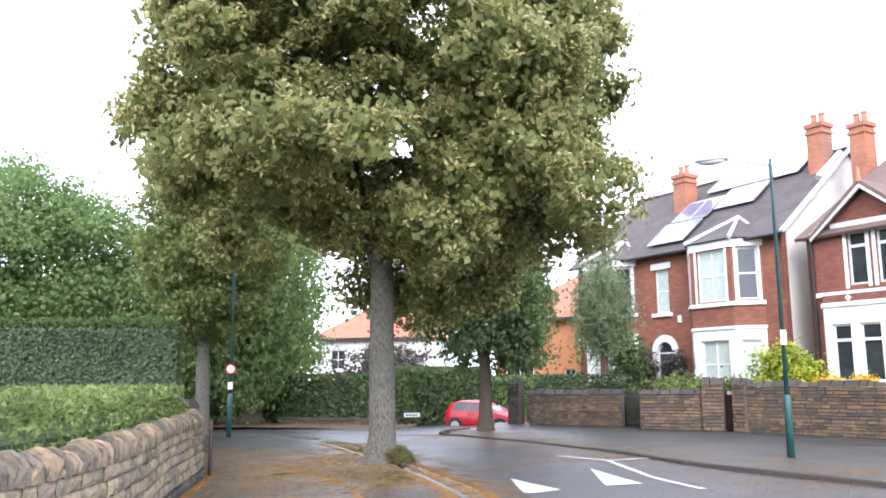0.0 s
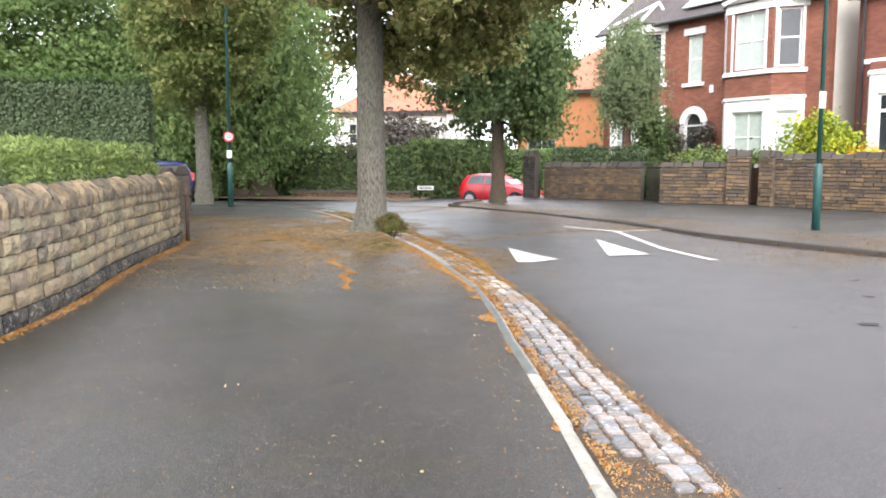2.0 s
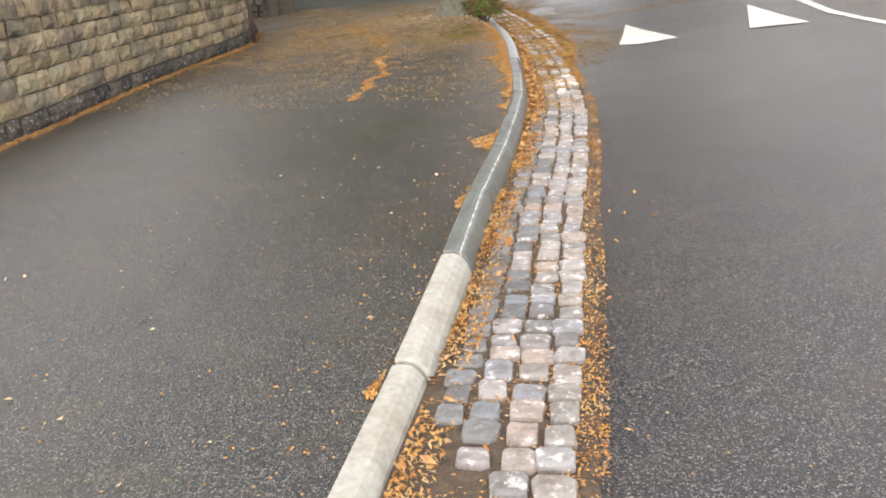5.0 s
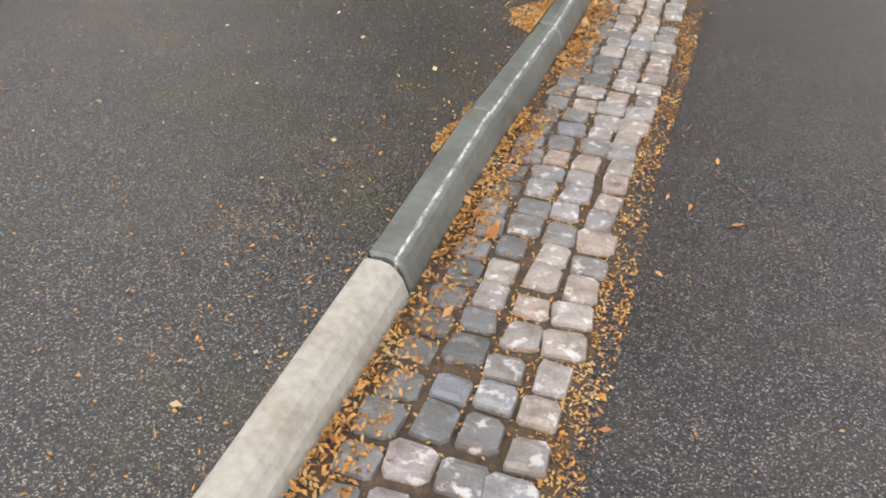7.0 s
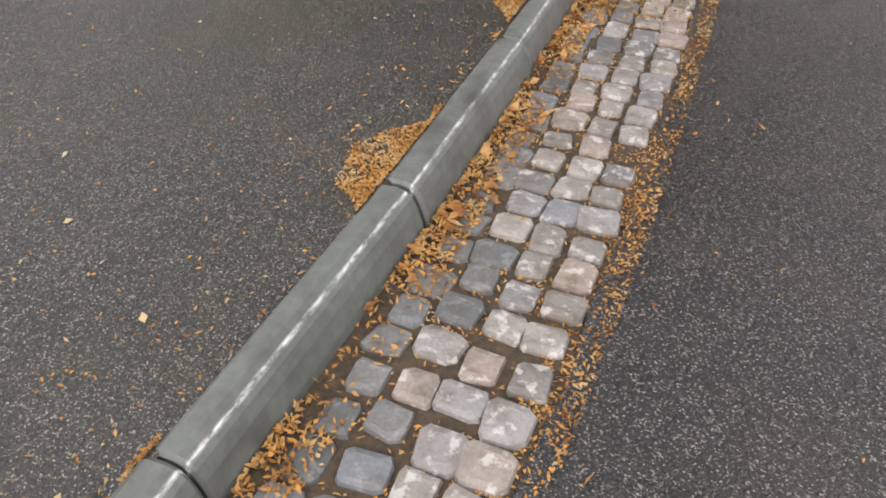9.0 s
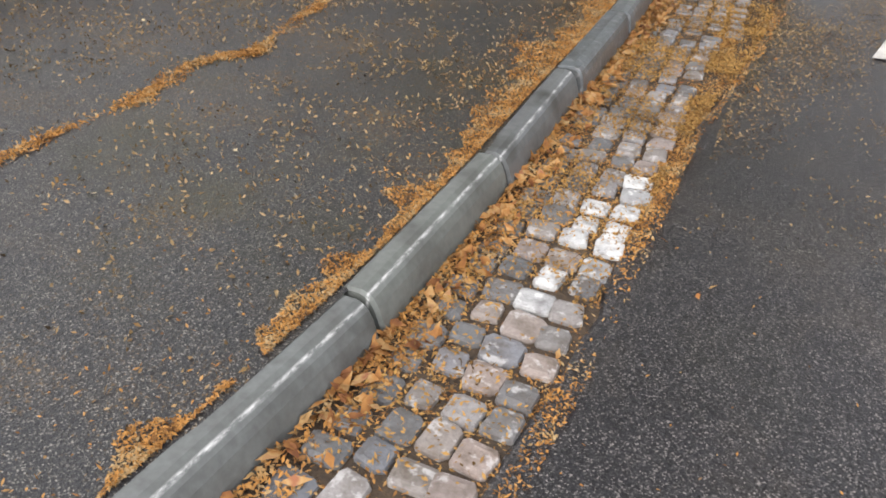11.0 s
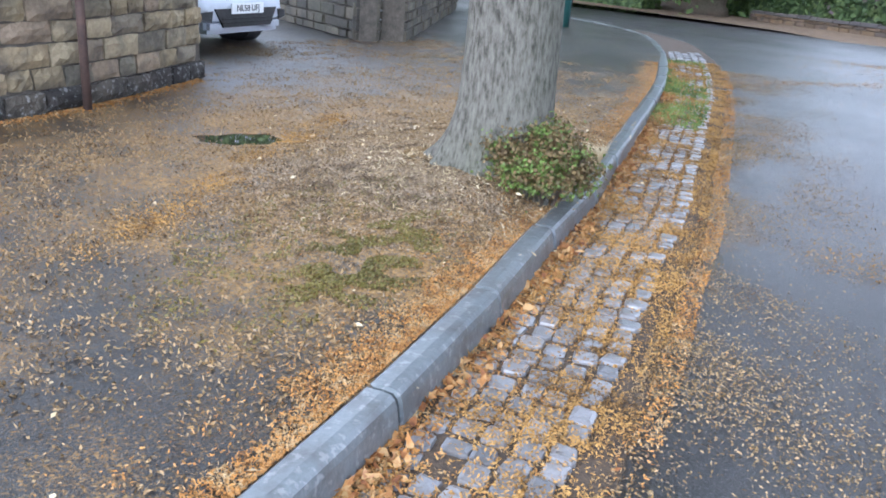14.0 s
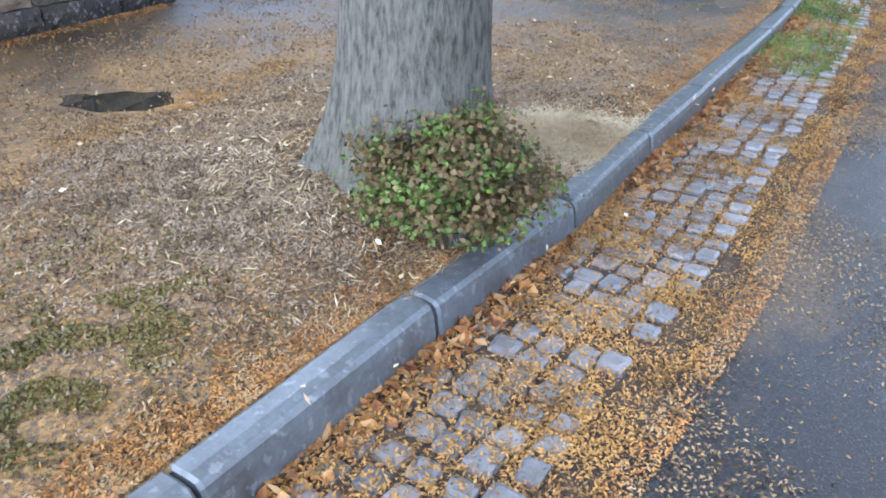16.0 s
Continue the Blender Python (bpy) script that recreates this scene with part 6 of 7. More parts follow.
setts = empty("sett_channel", Matrix(), "channel of four and five rows of worn granite setts packed with orange blossom", "setts", kind="structure")
protos = []
for k in range(10):
    v, f = sett_verts(0.095 + 0.008 * (k % 3 - 1), 0.099 + 0.008 * (k % 4 - 1.5), 40 + k)
    protos.append((v, f))
proto_mesh, far_v, far_f = {}, [], []
y, row = 6.65, 0
while y < 25.5:
    tangent = np.array([float(kerb_x(y + 0.05) - kerb_x(y - 0.05)), 0.1])
    tangent /= np.hypot(*tangent)
    normal = np.array([tangent[1], -tangent[0]])
    lane = [0.088, 0.194, 0.300, 0.402] if y < 14 else [d for d in (0.086, 0.188, 0.29, 0.392, 0.494) if d < 0.42 + 0.4 * channel_extra(y)]
    for c, d in enumerate(lane):
        if y < 7.3 and c < (1 if y > 7.0 else 2) or random.random() < (0.01 if y < 14 else 0.06):
            continue
        shift = ((c * 37) % 10) / 10 * 0.035
        p = np.array([float(kerb_x(y)), y]) + normal * (d + random.uniform(-0.009, 0.009)) + tangent * (random.uniform(-0.012, 0.012) + shift)
        z = float(gutter_z(y)) + 0.004 * c + random.uniform(-0.004, 0.004) + 0.004 + float(dip(*p))
        k = random.randrange(10)
        ang = math.atan2(-tangent[0], tangent[1]) + random.uniform(-0.09, 0.09)
        m = Matrix.Translation((p[0], p[1], z)) @ Matrix.Rotation(ang, 4, "Z") @ Matrix.Rotation(random.uniform(-0.05, 0.05), 4, "X") @ Matrix.Diagonal((random.uniform(0.92, 1.04), random.uniform(0.88, 1.05), 1, 1))
        if y > 14:
            m = m @ Matrix.Diagonal((0.92, 0.88, 1, 1))
        if y < 14.6:
            white = abs(p[1] - 12.72 - (c - 2.2) * 0.24) < 0.34 and c > 1 and random.random() < 0.75
            tone = "sett_paint" if white else "sett_grey" if c == 0 or c == 1 and random.random() < 0.45 else "sett"
            key = (k, tone)
            if key not in proto_mesh:
                ob = link_mesh("sett", *protos[k], tone, setts)
                proto_mesh[key] = ob.data
            else:
                ob = new("sett", proto_mesh[key])
                ob.parent = setts
            ob.matrix_world = m
        else:
            o = len(far_v)
            far_v += [tuple(m @ Vector(q)) for q in protos[k][0]]
            far_f += [tuple(i + o for i in q) for q in protos[k][1]]
    y += 0.113 if y < 14 else 0.103
tagged(link_mesh("setts", far_v, far_f, "sett_far", setts), kind="stuff")

# ---------------------------------------------------------------- stones of the garden wall
def block(w, h, d, seed, chips=0.3):
    """A rough-faced stone: w along y, h up, its face bulging towards +x, back at x = -d."""
    r = random.Random(seed)
    ny, nz = 6, 4
    v, f = [], []
    for i in range(ny):
        for k in range(nz):
            e = i in (0, ny - 1) or k in (0, nz - 1)
            y0, z0 = i / (ny - 1) * w, k / (nz - 1) * h
            v.append((r.uniform(-0.006, 0.006) if e else r.uniform(0.010, 0.032), y0 + r.uniform(-0.009, 0.009), z0 + r.uniform(-0.007, 0.007)))
    for i in range(ny - 1):
        for k in range(nz - 1):
            a = i * nz + k
            f.append((a, a + nz, a + nz + 1, a + 1))
    o = len(v)
    v += [(-d, 0, 0), (-d, w, 0), (-d, w, h), (-d, 0, h)]
    bot, top = [i * nz for i in range(ny)], [i * nz + nz - 1 for i in range(ny)]
    f += [(o, o + 1, *bot[::-1]), (o + 3, *top, o + 2), (o, *range(nz), o + 3), (o + 1, o + 2, *range(ny * nz - 1, (ny - 1) * nz - 1, -1))]
    return v, f


garden_wall = bpy.data.objects["garden_wall"]
kinds = {}
rest_v, rest_f = [], []
COURSES = [0.0, 0.16, 0.31, 0.475, 0.625, 0.78, 0.93]
wl_line = [(float(wall_x(y)), float(y)) for y in np.arange(-6, 17.8, 0.1)]
for ci in range(6):
    z0, h = COURSES[ci], COURSES[ci + 1] - COURSES[ci] - 0.014
    s_len = np.concatenate([[0], np.cumsum(np.hypot(*np.diff(np.array(wl_line), axis=0).T))])
    s = random.uniform(0, 0.2)
    pts = np.array(wl_line)
    while s < s_len[-1] - 0.12:
        w = random.choice([0.2, 0.26, 0.32, 0.4, 0.3])
        w = min(w, s_len[-1] - s)
        a = np.array([np.interp(s, s_len, pts[:, k]) for k in (0, 1)])
        b = np.array([np.interp(s + w, s_len, pts[:, k]) for k in (0, 1)])
        d = b - a
        m = Matrix.Translation((a[0], a[1], z0 + float(path_z(*a)) * 0.5 + random.uniform(-0.004, 0.004))) @ Matrix.Rotation(math.atan2(-d[0], d[1]) + random.uniform(-0.015, 0.015), 4, "Z") @ Matrix.Translation((random.uniform(-0.012, 0.012) + (0.03 if ci == 0 else 0), 0.006, 0))
        if a[1] > 6.6:
            key = (ci, round(w, 2), random.randrange(2)) if w in (0.2, 0.26, 0.32, 0.4, 0.3) else (ci, round(w, 3), 9)
            if key not in kinds:
                ob = link_mesh("stone", *block(w - 0.013, h, 0.12, ci * 97 + int(w * 1000) + key[2]), "stone_sooty" if ci == 0 else "stone", garden_wall)
                kinds[key] = ob.data
            else:
                ob = new("stone", kinds[key])
                ob.parent = garden_wall
            ob.matrix_world = m
        else:
            v, f = block(w - 0.013, h, 0.12, int(s * 100) + ci)
            o = len(rest_v)
            rest_v += [tuple(m @ Vector(q)) for q in v]
            rest_f += [tuple(i + o for i in q) for q in f]
        s += w
tagged(link_mesh("stones", rest_v, rest_f, "stone_far", garden_wall), kind="stuff")


def cock_stone(seed):
    """An upright coping slab with a broken, rounded top."""
    r = random.Random(seed)
    w, h, d = r.uniform(0.055, 0.13), r.uniform(0.09, 0.26), 0.30
    prof = [(-0.17, 0.0), (-0.17, h * r.uniform(0.6, 0.85)), (-0.10, h * r.uniform(0.85, 1.0)), (0.02, h), (0.10, h * r.uniform(0.8, 0.95)), (0.155, h * r.uniform(0.45, 0.7)), (0.16, 0.0)]
    n = len(prof)
    v = [(x - 0.14 + r.uniform(-0.01, 0.01), s * w / 2 + r.uniform(-0.012, 0.012), z) for s in (-1, 1) for x, z in prof]
    v += [(x * 0.8 - 0.14, 0.0, z * 1.04 + 0.006) for x, z in prof[1:-1]]
    f = [tuple(range(n))[::-1], tuple(range(n, 2 * n))]
    for k in range(n - 1):
        if 0 < k < n - 2:
            c = 2 * n + k - 1
            f += [(k, k + 1, c + 1, c), (c, c + 1, n + k + 1, n + k)]
    f += [(0, 1, 2 * n, n + 1, n), (n - 2, n - 1, 2 * n - 1, 2 * n - 2, 2 * n + n - 3)]
    return v, f, w


cocks = [cock_stone(s) for s in range(14)]
cock_mesh = {}
s = 0.0
while s < s_len[-1] - 0.1:
    k = random.randrange(14)
    w = cocks[k][2]
    a = np.array([np.interp(s, s_len, pts[:, i]) for i in (0, 1)])
    b = np.array([np.interp(s + 0.1, s_len, pts[:, i]) for i in (0, 1)])
    d = b - a
    if k not in cock_mesh:
        ob = link_mesh("coping_stone", *cocks[k][:2], "cock_stone", garden_wall)
        cock_mesh[k] = ob.data
    else:
        ob = new("coping_stone", cock_mesh[k])
        ob.parent = garden_wall
    ob.matrix_world = Matrix.Translation((a[0], a[1], 0.915 + float(path_z(*a)) * 0.5)) @ Matrix.Rotation(math.atan2(-d[0], d[1]) + random.uniform(-0.08, 0.08), 4, "Z") @ Matrix.Rotation(random.uniform(-0.28, 0.1), 4, "X")
    s += w * 0.92

# ---------------------------------------------------------------- blossom, leaves and plants on the ground
lit = np.random.default_rng(77)


def flakes(name, xy, z, length, width, mat, label, tilt=0.35, lift=0.004, parent=None):
    n = lit.normal(size=(len(xy), 3)) * tilt + np.array([0, 0, 1.0])
    c = np.concatenate([xy, (z + lift + lit.uniform(0, 0.004, len(xy)))[:, None]], 1)
    ob = quads_mesh(name, leaf_quads(c, n, length, width, lit), mat, parent)
    return tagged(ob, label, "leaf litter", kind="stuff")


def fbm(x, y, s, seed=0.0):
    return np.array([noise.noise(Vector((float(a) * s, float(b) * s, seed))) for a, b in zip(x, y)])


def kerb_frame(y):
    """A point on the kerb's foot and the way out over the road."""
    t = np.stack([(kerb_x(y + 0.05) - kerb_x(y - 0.05)), np.full_like(y, 0.1)], 1)
    t /= np.hypot(*t.T)[:, None]
    return np.stack([kerb_x(y), y], 1), np.stack([t[:, 1], -t[:, 0]], 1)


def beside_kerb(n, y0, y1, d0, d1, power=1.0, keep=None):
    y = lit.uniform(y0, y1, n)
    p, nn = kerb_frame(y)
    d = d0 + (d1 - d0) * lit.uniform(0, 1, n) ** power
    q = p + nn * d[:, None]
    if keep is not None:
        m = keep(q[:, 0], q[:, 1], y, d)
        return q[m], y[m]
    return q, y


# orange blossom packed along the kerb's foot and between the setts
q, y = beside_kerb(38000, 5.5, 24.5, 0.0, 0.11, 1.6, lambda x, yy, y, d: lit.uniform(0, 1, len(y)) < np.interp(y, [5.5, 8, 10, 12, 25], [0.25, 0.45, 0.55, 0.9, 1]) * np.clip(0.75 + 1.3 * fbm(y * 0, y, 2.2, 4.0), 0.1, 1))
flakes("blossom_litter", q, gutter_z(y) + 0.004, 0.021, 0.009, "litter", "orange fallen blossom packed along the kerb", 0.5)
q, y = beside_kerb(85000, 6.3, 24.5, 0.05, 0.52, 1.0, lambda x, yy, y, d: lit.uniform(0, 1, len(y)) < np.interp(y, [6, 8, 11, 13, 25], [0.3, 0.35, 0.5, 0.9, 1]) * np.clip(0.55 + 1.5 * fbm(x, yy, 2.6, 9.0), 0.06, 1))
flakes("blossom_litter", q, gutter_z(y), 0.015, 0.006, "litter", "orange fallen blossom lying between the setts", 0.4, 0.003)
q, y = beside_kerb(3600, 6.5, 22, 0.0, 0.13, 1.5, lambda x, yy, y, d: lit.uniform(0, 1, len(y)) < np.interp(y, [6, 10, 12, 14, 22], [0.03, 0.07, 0.5, 0.9, 1]) * np.clip(0.6 + 1.5 * fbm(y * 0, y, 1.3, 2.0), 0.05, 1))
flakes("dead_leaves", q, gutter_z(y) + 0.012, 0.06, 0.026, "leaf_brown", "curled brown leaves gathered against the kerb", 0.8)
q, y = beside_kerb(170, 6.5, 20, 0.1, 0.8, 1.3)
flakes("dead_leaves", q, np.maximum(road_z(q[:, 0], q[:, 1]), gutter_z(y)) + 0.006, 0.034, 0.014, "leaf_brown", "scattered dry bracts on the setts", 0.5)
q, y = beside_kerb(120000, 11.6, 24.5, 0.06, 0.66, 1.0, lambda x, yy, y, d: (d < 0.45 + channel_extra(y)) & (lit.uniform(0, 1, len(y)) < np.interp(y, [11.6, 13.2, 15, 25], [0.12, 0.8, 1.0, 0.9]) * np.clip(0.5 + 1.7 * fbm(x, yy, 3.4, 21.0), 0.05, 1)))
flakes("blossom_litter", q, gutter_z(y) + 0.016, 0.018, 0.007, "litter_gold", "golden blossom lying over the setts", 0.5)
# golden drift between the setts and the tarmac where the channel widens
q, y = beside_kerb(40000, 12.4, 24.5, 0.42, 0.72, 1.0, lambda x, yy, y, d: (d < 0.46 + channel_extra(y) * 0.95) & (lit.uniform(0, 1, len(y)) < np.clip(0.45 + 1.6 * fbm(x, yy, 2.7, 25.0), 0.06, 1)))
flakes("blossom_litter", q, gutter_z(y) + 0.012, 0.017, 0.0065, "litter_gold", "golden blossom drifted along the outer edge of the setts", 0.5)
q, y = beside_kerb(60000, 12.6, 24.0, 0.42, 0.76, 1.0, lambda x, yy, y, d: (np.abs(d - 0.45 - channel_extra(y)) < 0.05 + 0.03 * fbm(x, yy, 4.0, 27.0)) & (lit.uniform(0, 1, len(y)) < np.clip(0.7 + 1.4 * fbm(x, yy, 3.1, 26.0), 0.1, 1)))
flakes("blossom_litter", q, road_z(q[:, 0], q[:, 1]) + 0.004, 0.016, 0.006, "litter", "orange blossom lining the tarmac edge beside the tree", 0.4)
# outer edge of the setts and the road beyond
q, y = beside_kerb(40000, 6.4, 15.0, 0.40, 0.53, 1.0, lambda x, yy, y, d: lit.uniform(0, 1, len(y)) < np.interp(y, [6, 10, 13, 15, 24], [0.28, 0.28, 0.5, 1, 1]) * np.clip(0.65 + 1.4 * fbm(x, yy, 3.1, 5.0), 0.1, 1))
flakes("blossom_litter", q, road_z(q[:, 0], q[:, 1]), 0.014, 0.006, "litter", "orange blossom along the broken tarmac edge", 0.4)
q, y = beside_kerb(150000, 12.8, 24, 0.6, 1.7, 1.3, lambda x, yy, y, d: lit.uniform(0, 1, len(y)) < np.interp(y, [12.8, 14.5, 16, 24], [0.05, 0.5, 1, 0.8]) * np.clip(0.5 + 1.5 * fbm(x, yy, 1.6, 6.0), 0.05, 1) * np.clip(1.8 - d, 0.1, 1))
flakes("blossom_litter", q, road_z(q[:, 0], q[:, 1]), 0.015, 0.007, "litter_fine", "brown blossom drifted over the road edge", 0.35)
q, y = beside_kerb(4500, -2, 26, 0.5, 7.5, 1.2)
flakes("blossom_litter", q, road_z(q[:, 0], q[:, 1]), 0.012, 0.005, "litter", "specks of blossom scattered over the road", 0.3)
# behind the kerb
q, y = beside_kerb(130000, 6.0, 24, -0.13, -0.46, 1.6, lambda x, yy, y, d: (-0.13 - d < np.clip(np.interp(y, [6, 9, 12, 14, 24], [-0.06, -0.045, 0.05, 0.14, 0.2]) + 0.17 * fbm(y * 0, y, 1.7, 8.0) + 0.1 * fbm(y * 0, y, 7.0, 18.0) + 0.04 * fbm(x, yy, 11.0, 19.0), 0.0, 0.34)) | (lit.uniform(0, 1, len(y)) < np.interp(y, [6, 12, 15], [0.004, 0.02, 0.1])))
thin = lit.uniform(0, 1, len(y)) < np.interp(y, [17, 19], [1.0, 0.35])
q, y = q[thin], y[thin]
flakes("blossom_litter", q, path_z(q[:, 0], q[:, 1]), 0.016, 0.006, "litter", "tufts of orange blossom caught behind the kerb", 0.5)
# ragged line of blossom across the path
SQ = [(-0.36, 11.63), (-0.45, 11.92), (-0.5, 12.2), (-0.57, 12.35), (-0.71, 12.6), (-0.69, 12.76), (-0.63, 12.87), (-0.7, 12.97), (-0.87, 13.25), (-0.97, 13.5), (-1.15, 13.76), (-1.24, 13.93), (-1.32, 14.3)]
t = lit.uniform(0, 1, 9000) * (len(SQ) - 1)
i = np.minimum(t.astype(int), len(SQ) - 2)
s = np.array(SQ)
q = s[i] + (s[i + 1] - s[i]) * (t - i)[:, None] + lit.normal(size=(9000, 2)) * (0.012 + 0.028 * np.clip(0.4 + fbm(t, t * 0, 1.6, 3.0) * 1.5, 0, 1) * np.interp(t, [0, 2, 11, 12], [0.4, 1, 1, 0.4]))[:, None]
q = q[lit.uniform(0, 1, len(q)) < np.clip(0.85 + 1.4 * fbm(q[:, 0], q[:, 1], 3.0, 15.0), 0.1, 1)]
flakes("blossom_litter", q, path_z(q[:, 0], q[:, 1]), 0.018, 0.007, "litter", "ragged line of orange blossom washed across the path", 0.5)
# under the lime tree
n = 100000
a, r = lit.uniform(0, 2 * math.pi, n), np.abs(lit.normal(size=n)) * 1.05 + 0.3
q = np.stack([TREE[0] - 0.5 + r * np.cos(a), TREE[1] + 0.6 + r * np.sin(a) * 1.25], 1)
ok = (q[:, 0] < kerb_x(q[:, 1]) - 0.14) & (q[:, 0] > np.where(q[:, 1] < 17.7, wall_x(q[:, 1]) + 0.02, -12)) & (q[:, 1] > 9) & (q[:, 1] < 30)
q = q[ok]
pud = ((q[:, 0] + 3.25) * 0.87 - (q[:, 1] - 16.82) * 0.5) ** 2 / 0.2**2 + ((q[:, 0] + 3.25) * 0.5 + (q[:, 1] - 16.82) * 0.87) ** 2 / 0.42**2
drift = np.clip(0.45 + 1.5 * fbm(q[:, 0], q[:, 1], 0.9, 1.0) + 0.6 * fbm(q[:, 0], q[:, 1], 4.0, 2.0), 0.08, 1)
q = q[(lit.uniform(0, 1, len(q)) < drift) & (pud > 1.1)]
flakes("blossom_litter", q, path_z(q[:, 0], q[:, 1]), 0.022, 0.007, "litter_fine", "brown and tan blossom carpeting the path round the tree", 0.45)
flakes("dead_leaves", q[:500] + lit.normal(size=(500, 2)) * 0.3, path_z(q[:500, 0], q[:500, 1]) + 0.004, 0.034, 0.014, "hair_grass", "pale dry bracts scattered round the tree", 0.4)
n = 520000
q = np.stack([lit.uniform(-7.5, 1.2, n), lit.uniform(11.3, 22.5, n)], 1)
q = q[(q[:, 0] < kerb_x(q[:, 1]) - 0.14) & (q[:, 0] > np.where(q[:, 1] < 17.7, wall_x(q[:, 1]) + 0.02, -12))]
thick = np.interp(q[:, 1], [11.3, 12.6, 14.0, 22.5], [0.15, 0.4, 0.85, 0.75]) * np.clip(0.5 + 1.3 * fbm(q[:, 0], q[:, 1], 1.1, 12.0) + 1.1 * fbm(q[:, 0], q[:, 1], 5.0, 13.0), 0.08, 1)
thick *= np.interp(np.hypot(q[:, 0] - TREE[0] + 0.2, q[:, 1] - TREE[1]), [0, 1.2, 1.9, 5], [1.1, 0.85, 0.6, 0.6])
pud = ((q[:, 0] + 3.25) * 0.87 - (q[:, 1] - 16.85) * 0.5) ** 2 / 0.2**2 + ((q[:, 0] + 3.25) * 0.5 + (q[:, 1] - 16.85) * 0.87) ** 2 / 0.42**2
q = q[(lit.uniform(0, 1, len(q)) < thick) & (pud > 1.0)]
flakes("trodden_blossom", q, path_z(q[:, 0], q[:, 1]), 0.021, 0.0085, "litter_fine", "trodden brown blossom speckling the tarmac", 1.3, 0.003)
# tan duff on the root plate, with an orange tide line along its edge
n = 110000
a, r = lit.uniform(0, 2 * math.pi, n), np.abs(lit.normal(size=n)) * 0.6 + 0.25
q = np.stack([TREE[0] - 0.35 + r * np.cos(a) * 1.1, TREE[1] - 0.1 + r * np.sin(a) * 1.1], 1)
side = (q[:, 0] + 2.43) * 0.80 + (q[:, 1] - 16.2) * 0.60
keep = (q[:, 0] < kerb_x(q[:, 1]) - 0.16) & (side > 0.12 * fbm(q[:, 0], q[:, 1], 2.0, 31.0)) & (lit.uniform(0, 1, n) < np.clip(0.7 + 1.0 * fbm(q[:, 0], q[:, 1], 2.4, 32.0), 0.15, 1))
q = q[keep]
flakes("root_duff", q, path_z(q[:, 0], q[:, 1]), 0.02, 0.007, "duff", "dry tan duff matted over the root plate", 0.5, 0.003)
TIDE = [(-1.75, 15.15), (-2.02, 15.5), (-2.43, 16.2), (-2.85, 16.75), (-3.2, 17.3), (-3.6, 17.8)]
t = lit.uniform(0, 1, 9000) * (len(TIDE) - 1)
i = np.minimum(t.astype(int), len(TIDE) - 2)
w = np.array(TIDE)
q = w[i] + (w[i + 1] - w[i]) * (t - i)[:, None]
q = q + lit.normal(size=q.shape) * 0.09 + 0.22 * np.stack([fbm(t, t * 0, 1.1, 41.0), fbm(t, t * 0, 1.1, 42.0)], 1)
q = q[lit.uniform(0, 1, len(q)) < np.clip(0.55 + 1.6 * fbm(q[:, 0], q[:, 1], 2.2, 43.0), 0.05, 1)]
flakes("blossom_litter", q, path_z(q[:, 0], q[:, 1]), 0.018, 0.007, "litter_gold", "golden tide line of blossom round the root plate", 0.5)
# thin lines of blossom lying across the road on the hump
for line in ([(0.1, 18.2), (1.4, 19.6), (2.8, 20.6), (3.9, 20.9)], [(-3.4, 23.5), (-2.4, 25.0), (-1.6, 27.5), (-2.0, 29.5)]):
    t = lit.uniform(0, 1, 2600) * (len(line) - 1)
    i = np.minimum(t.astype(int), len(line) - 2)
    w = np.array(line)
    q = w[i] + (w[i + 1] - w[i]) * (t - i)[:, None] + lit.normal(size=(2600, 2)) * 0.13
    flakes("blossom_litter", q, road_z(q[:, 0], q[:, 1]) + 0.004, 0.022, 0.011, "litter_gold", "thin line of blossom washed across the road", 0.3)
# foot of the garden wall
y = lit.uniform(4, 17.6, 15000)
d = np.abs(lit.normal(size=15000)) * 0.055 * np.interp(y, [4, 9, 17], [0.5, 1.0, 1.5])
m = lit.uniform(0, 1, 15000) < np.clip(np.interp(y, [4, 8, 10], [0.15, 0.5, 0.9]) + fbm(y, y * 0, 1.5, 6.0), 0.05, 1)
q = np.stack([wall_x(y) + 0.05 + d, y], 1)[m]
flakes("blossom_litter", q, path_z(q[:, 0], q[:, 1]), 0.024, 0.011, "litter", "orange blossom swept against the foot of the wall", 0.5)
# specks over the whole path
y = lit.uniform(0, 17.5, 9000)
q = np.stack([wall_x(y) + 0.1 + (kerb_x(y) - 0.25 - wall_x(y)) * lit.uniform(0, 1, 9000), y], 1)
flakes("blossom_litter", q, path_z(q[:, 0], q[:, 1]), 0.012, 0.007, "litter", "specks of dry blossom over the path", 0.3)
q = q[:260]
flakes("petal_specks", q + 0.03, path_z(q[:, 0], q[:, 1]), 0.022, 0.018, "hair_grass", "pale specks on the path", 0.3)
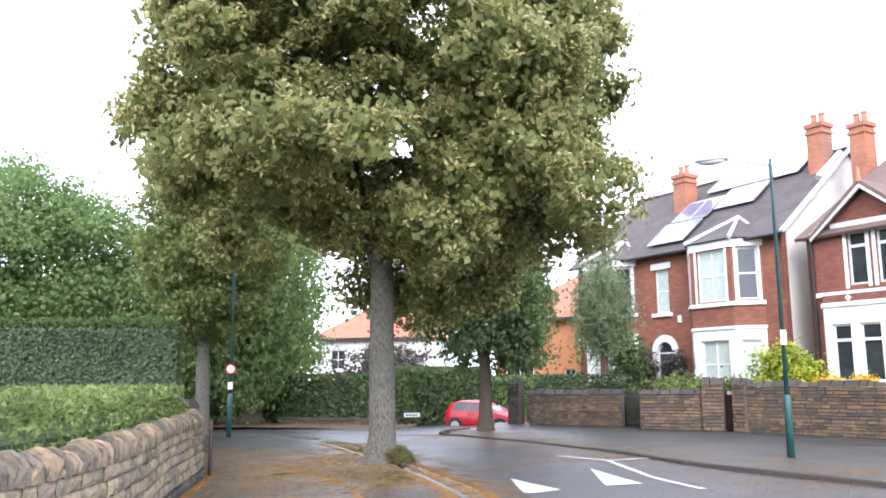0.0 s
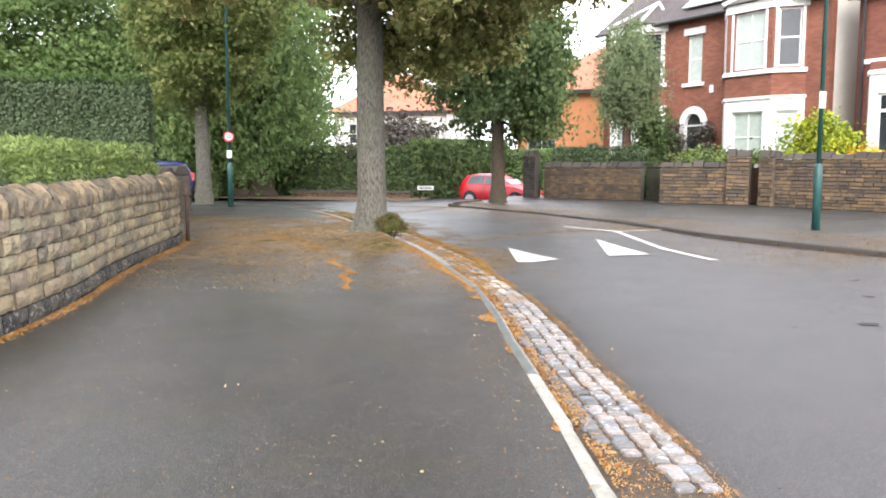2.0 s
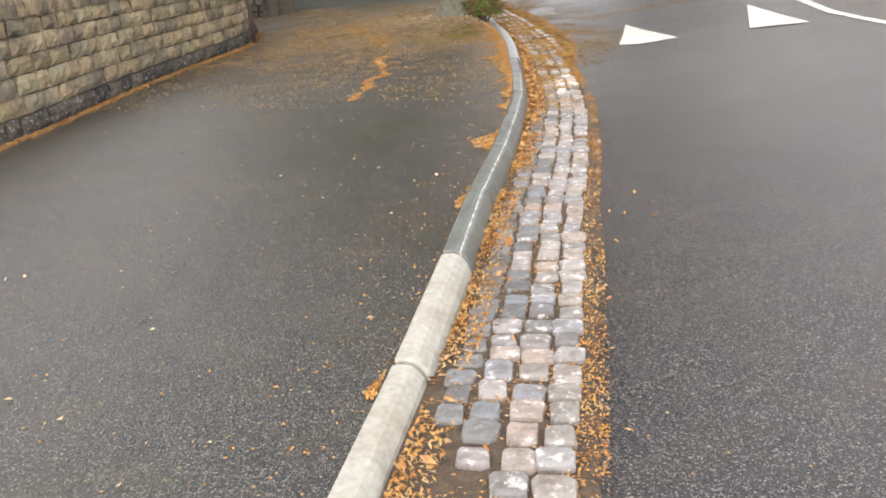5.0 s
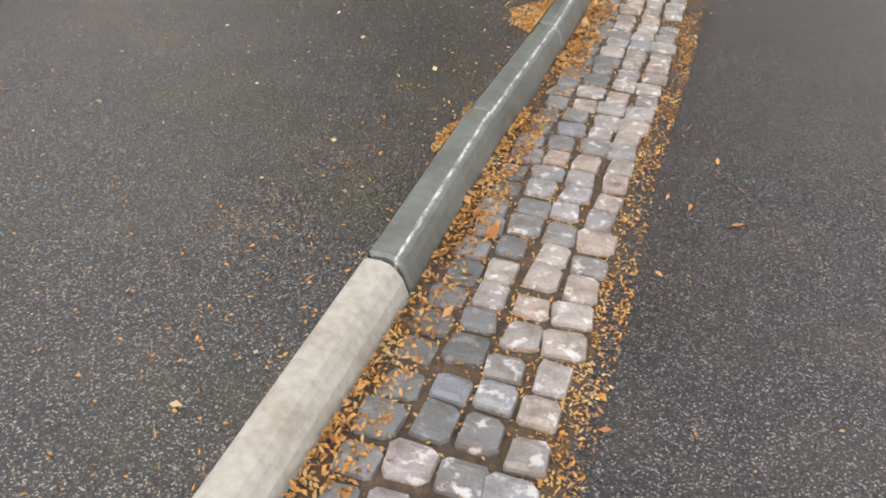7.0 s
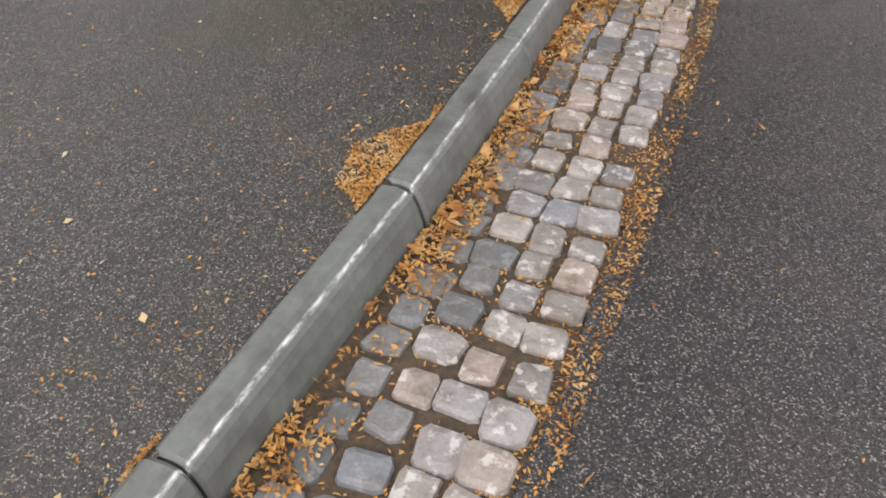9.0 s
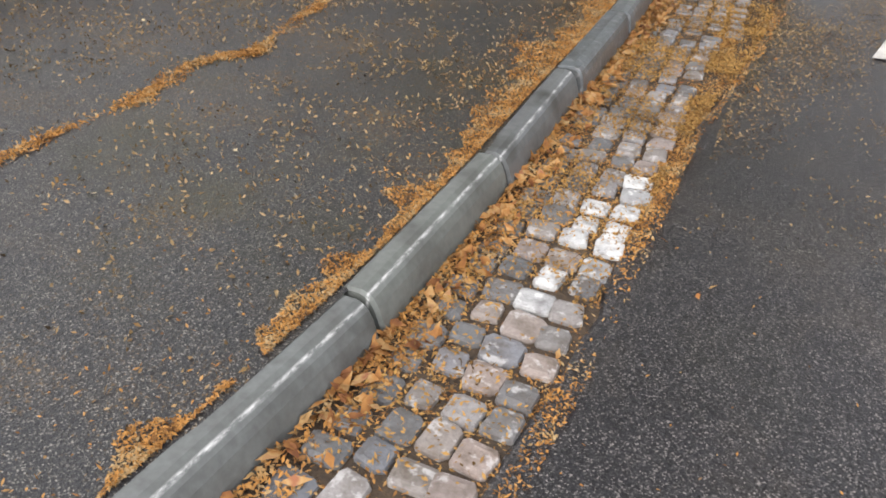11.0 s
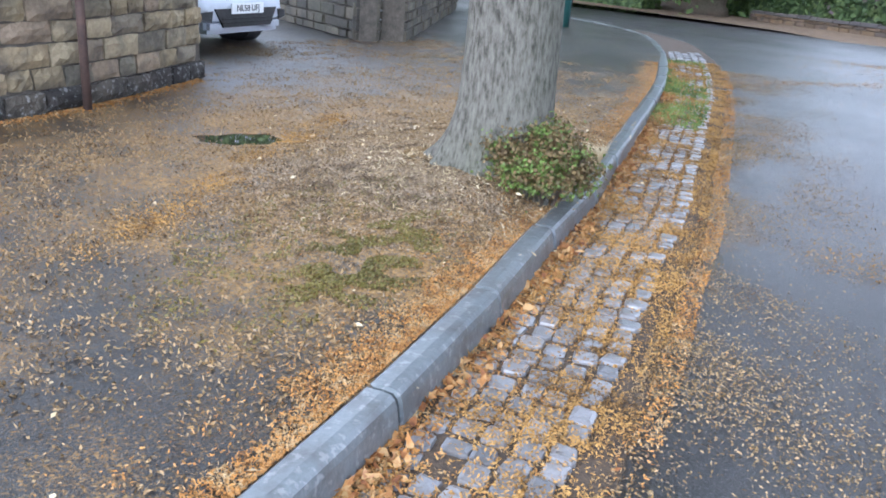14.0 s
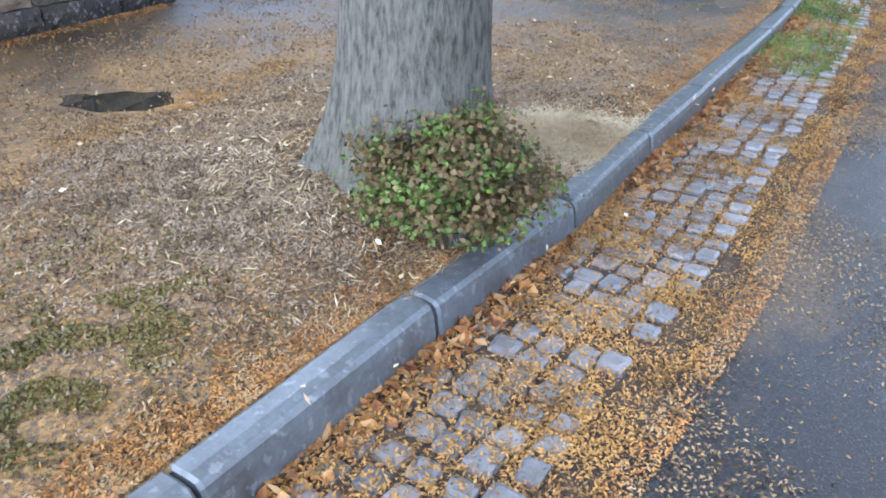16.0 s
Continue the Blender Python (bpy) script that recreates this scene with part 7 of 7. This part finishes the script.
# far pavement
s = np.array(FAR[1:11])
t = lit.uniform(0, 1, 26000) * (len(s) - 1)
i = np.minimum(t.astype(int), len(s) - 2)
q = s[i] + (s[i + 1] - s[i]) * (t - i)[:, None] + np.array([0.8, 0.6]) * (0.25 + np.abs(lit.normal(size=(26000, 1))) * 1.1)
m = lit.uniform(0, 1, len(q)) < np.clip(0.6 + 1.4 * fbm(q[:, 0], q[:, 1], 0.6, 3.0), 0.1, 1)
flakes("blossom_litter", q[m], np.full(m.sum(), 0.0), 0.022, 0.013, "litter_gold", "orange blossom along the far pavement", 0.3)
q = s[i] + (s[i + 1] - s[i]) * (t - i)[:, None] - np.array([0.8, 0.6]) * (0.1 + np.abs(lit.normal(size=(26000, 1))) * 1.2)
q = q[(q[:, 0] > kerb_x(q[:, 1]) + 2.0) & m]
flakes("blossom_litter", q, road_z(q[:, 0], q[:, 1]) + 0.004, 0.022, 0.013, "litter_gold", "orange blossom along the far gutter", 0.3)
# moss on the path and in the channel
for cx, cy, rx, ry, n in ((-1.05, 16.06, 0.27, 0.46, 6500), (-1.3, 15.95, 0.6, 0.9, 5000)):
    a, r = lit.uniform(0, 2 * math.pi, n), np.sqrt(lit.uniform(0, 1, n))
    q = np.stack([cx + rx * r * np.cos(a) - 0.3 * ry * r * np.sin(a), cy + ry * r * np.sin(a)], 1) + lit.normal(size=(n, 2)) * 0.05
    q = q[fbm(q[:, 0], q[:, 1], 7.0, 2.0) > -0.05]
    flakes("moss_patch", q, path_z(q[:, 0], q[:, 1]), 0.016, 0.009, "moss", "patch of yellow-green moss on the path", 0.9)
q, y = beside_kerb(4000, 20.2, 24.5, -0.02, 0.5, 1.2, lambda x, yy, y, d: lit.uniform(0, 1, len(y)) < np.clip(0.6 + 1.5 * fbm(x, yy, 1.4, 3.0), 0, 1))
c = np.concatenate([q, (gutter_z(y) + 0.02)[:, None]], 1)
tagged(quads_mesh("channel_grass", leaf_quads(c, lit.normal(size=(len(c), 3)) * np.array([1, 1, 0.3]), 0.09, 0.012, lit), "hedge_light"), "fresh green grass growing in the channel", "grass", kind="stuff")
# dry grass round the root plate
n = 1500
a, r = lit.uniform(0, 2 * math.pi, n), 0.35 + np.abs(lit.normal(size=n)) * 0.35
q = np.stack([TREE[0] + r * np.cos(a), TREE[1] + r * np.sin(a)], 1)
q = np.concatenate([q, np.array([-1.72, 18.4]) + lit.normal(size=(11000, 2)) * np.array([0.14, 0.26])])
q = q[q[:, 0] < kerb_x(q[:, 1]) - 0.1]
c = np.concatenate([q, (path_z(q[:, 0], q[:, 1]) + 0.012)[:, None]], 1)
tagged(quads_mesh("dry_grass", leaf_quads(c, lit.normal(size=(len(c), 3)) * 0.45 + np.array([0, 0, 1.0]), 0.055, 0.005, lit), "hair_grass"), "bleached dry grass matted round the roots", "grass", kind="stuff")
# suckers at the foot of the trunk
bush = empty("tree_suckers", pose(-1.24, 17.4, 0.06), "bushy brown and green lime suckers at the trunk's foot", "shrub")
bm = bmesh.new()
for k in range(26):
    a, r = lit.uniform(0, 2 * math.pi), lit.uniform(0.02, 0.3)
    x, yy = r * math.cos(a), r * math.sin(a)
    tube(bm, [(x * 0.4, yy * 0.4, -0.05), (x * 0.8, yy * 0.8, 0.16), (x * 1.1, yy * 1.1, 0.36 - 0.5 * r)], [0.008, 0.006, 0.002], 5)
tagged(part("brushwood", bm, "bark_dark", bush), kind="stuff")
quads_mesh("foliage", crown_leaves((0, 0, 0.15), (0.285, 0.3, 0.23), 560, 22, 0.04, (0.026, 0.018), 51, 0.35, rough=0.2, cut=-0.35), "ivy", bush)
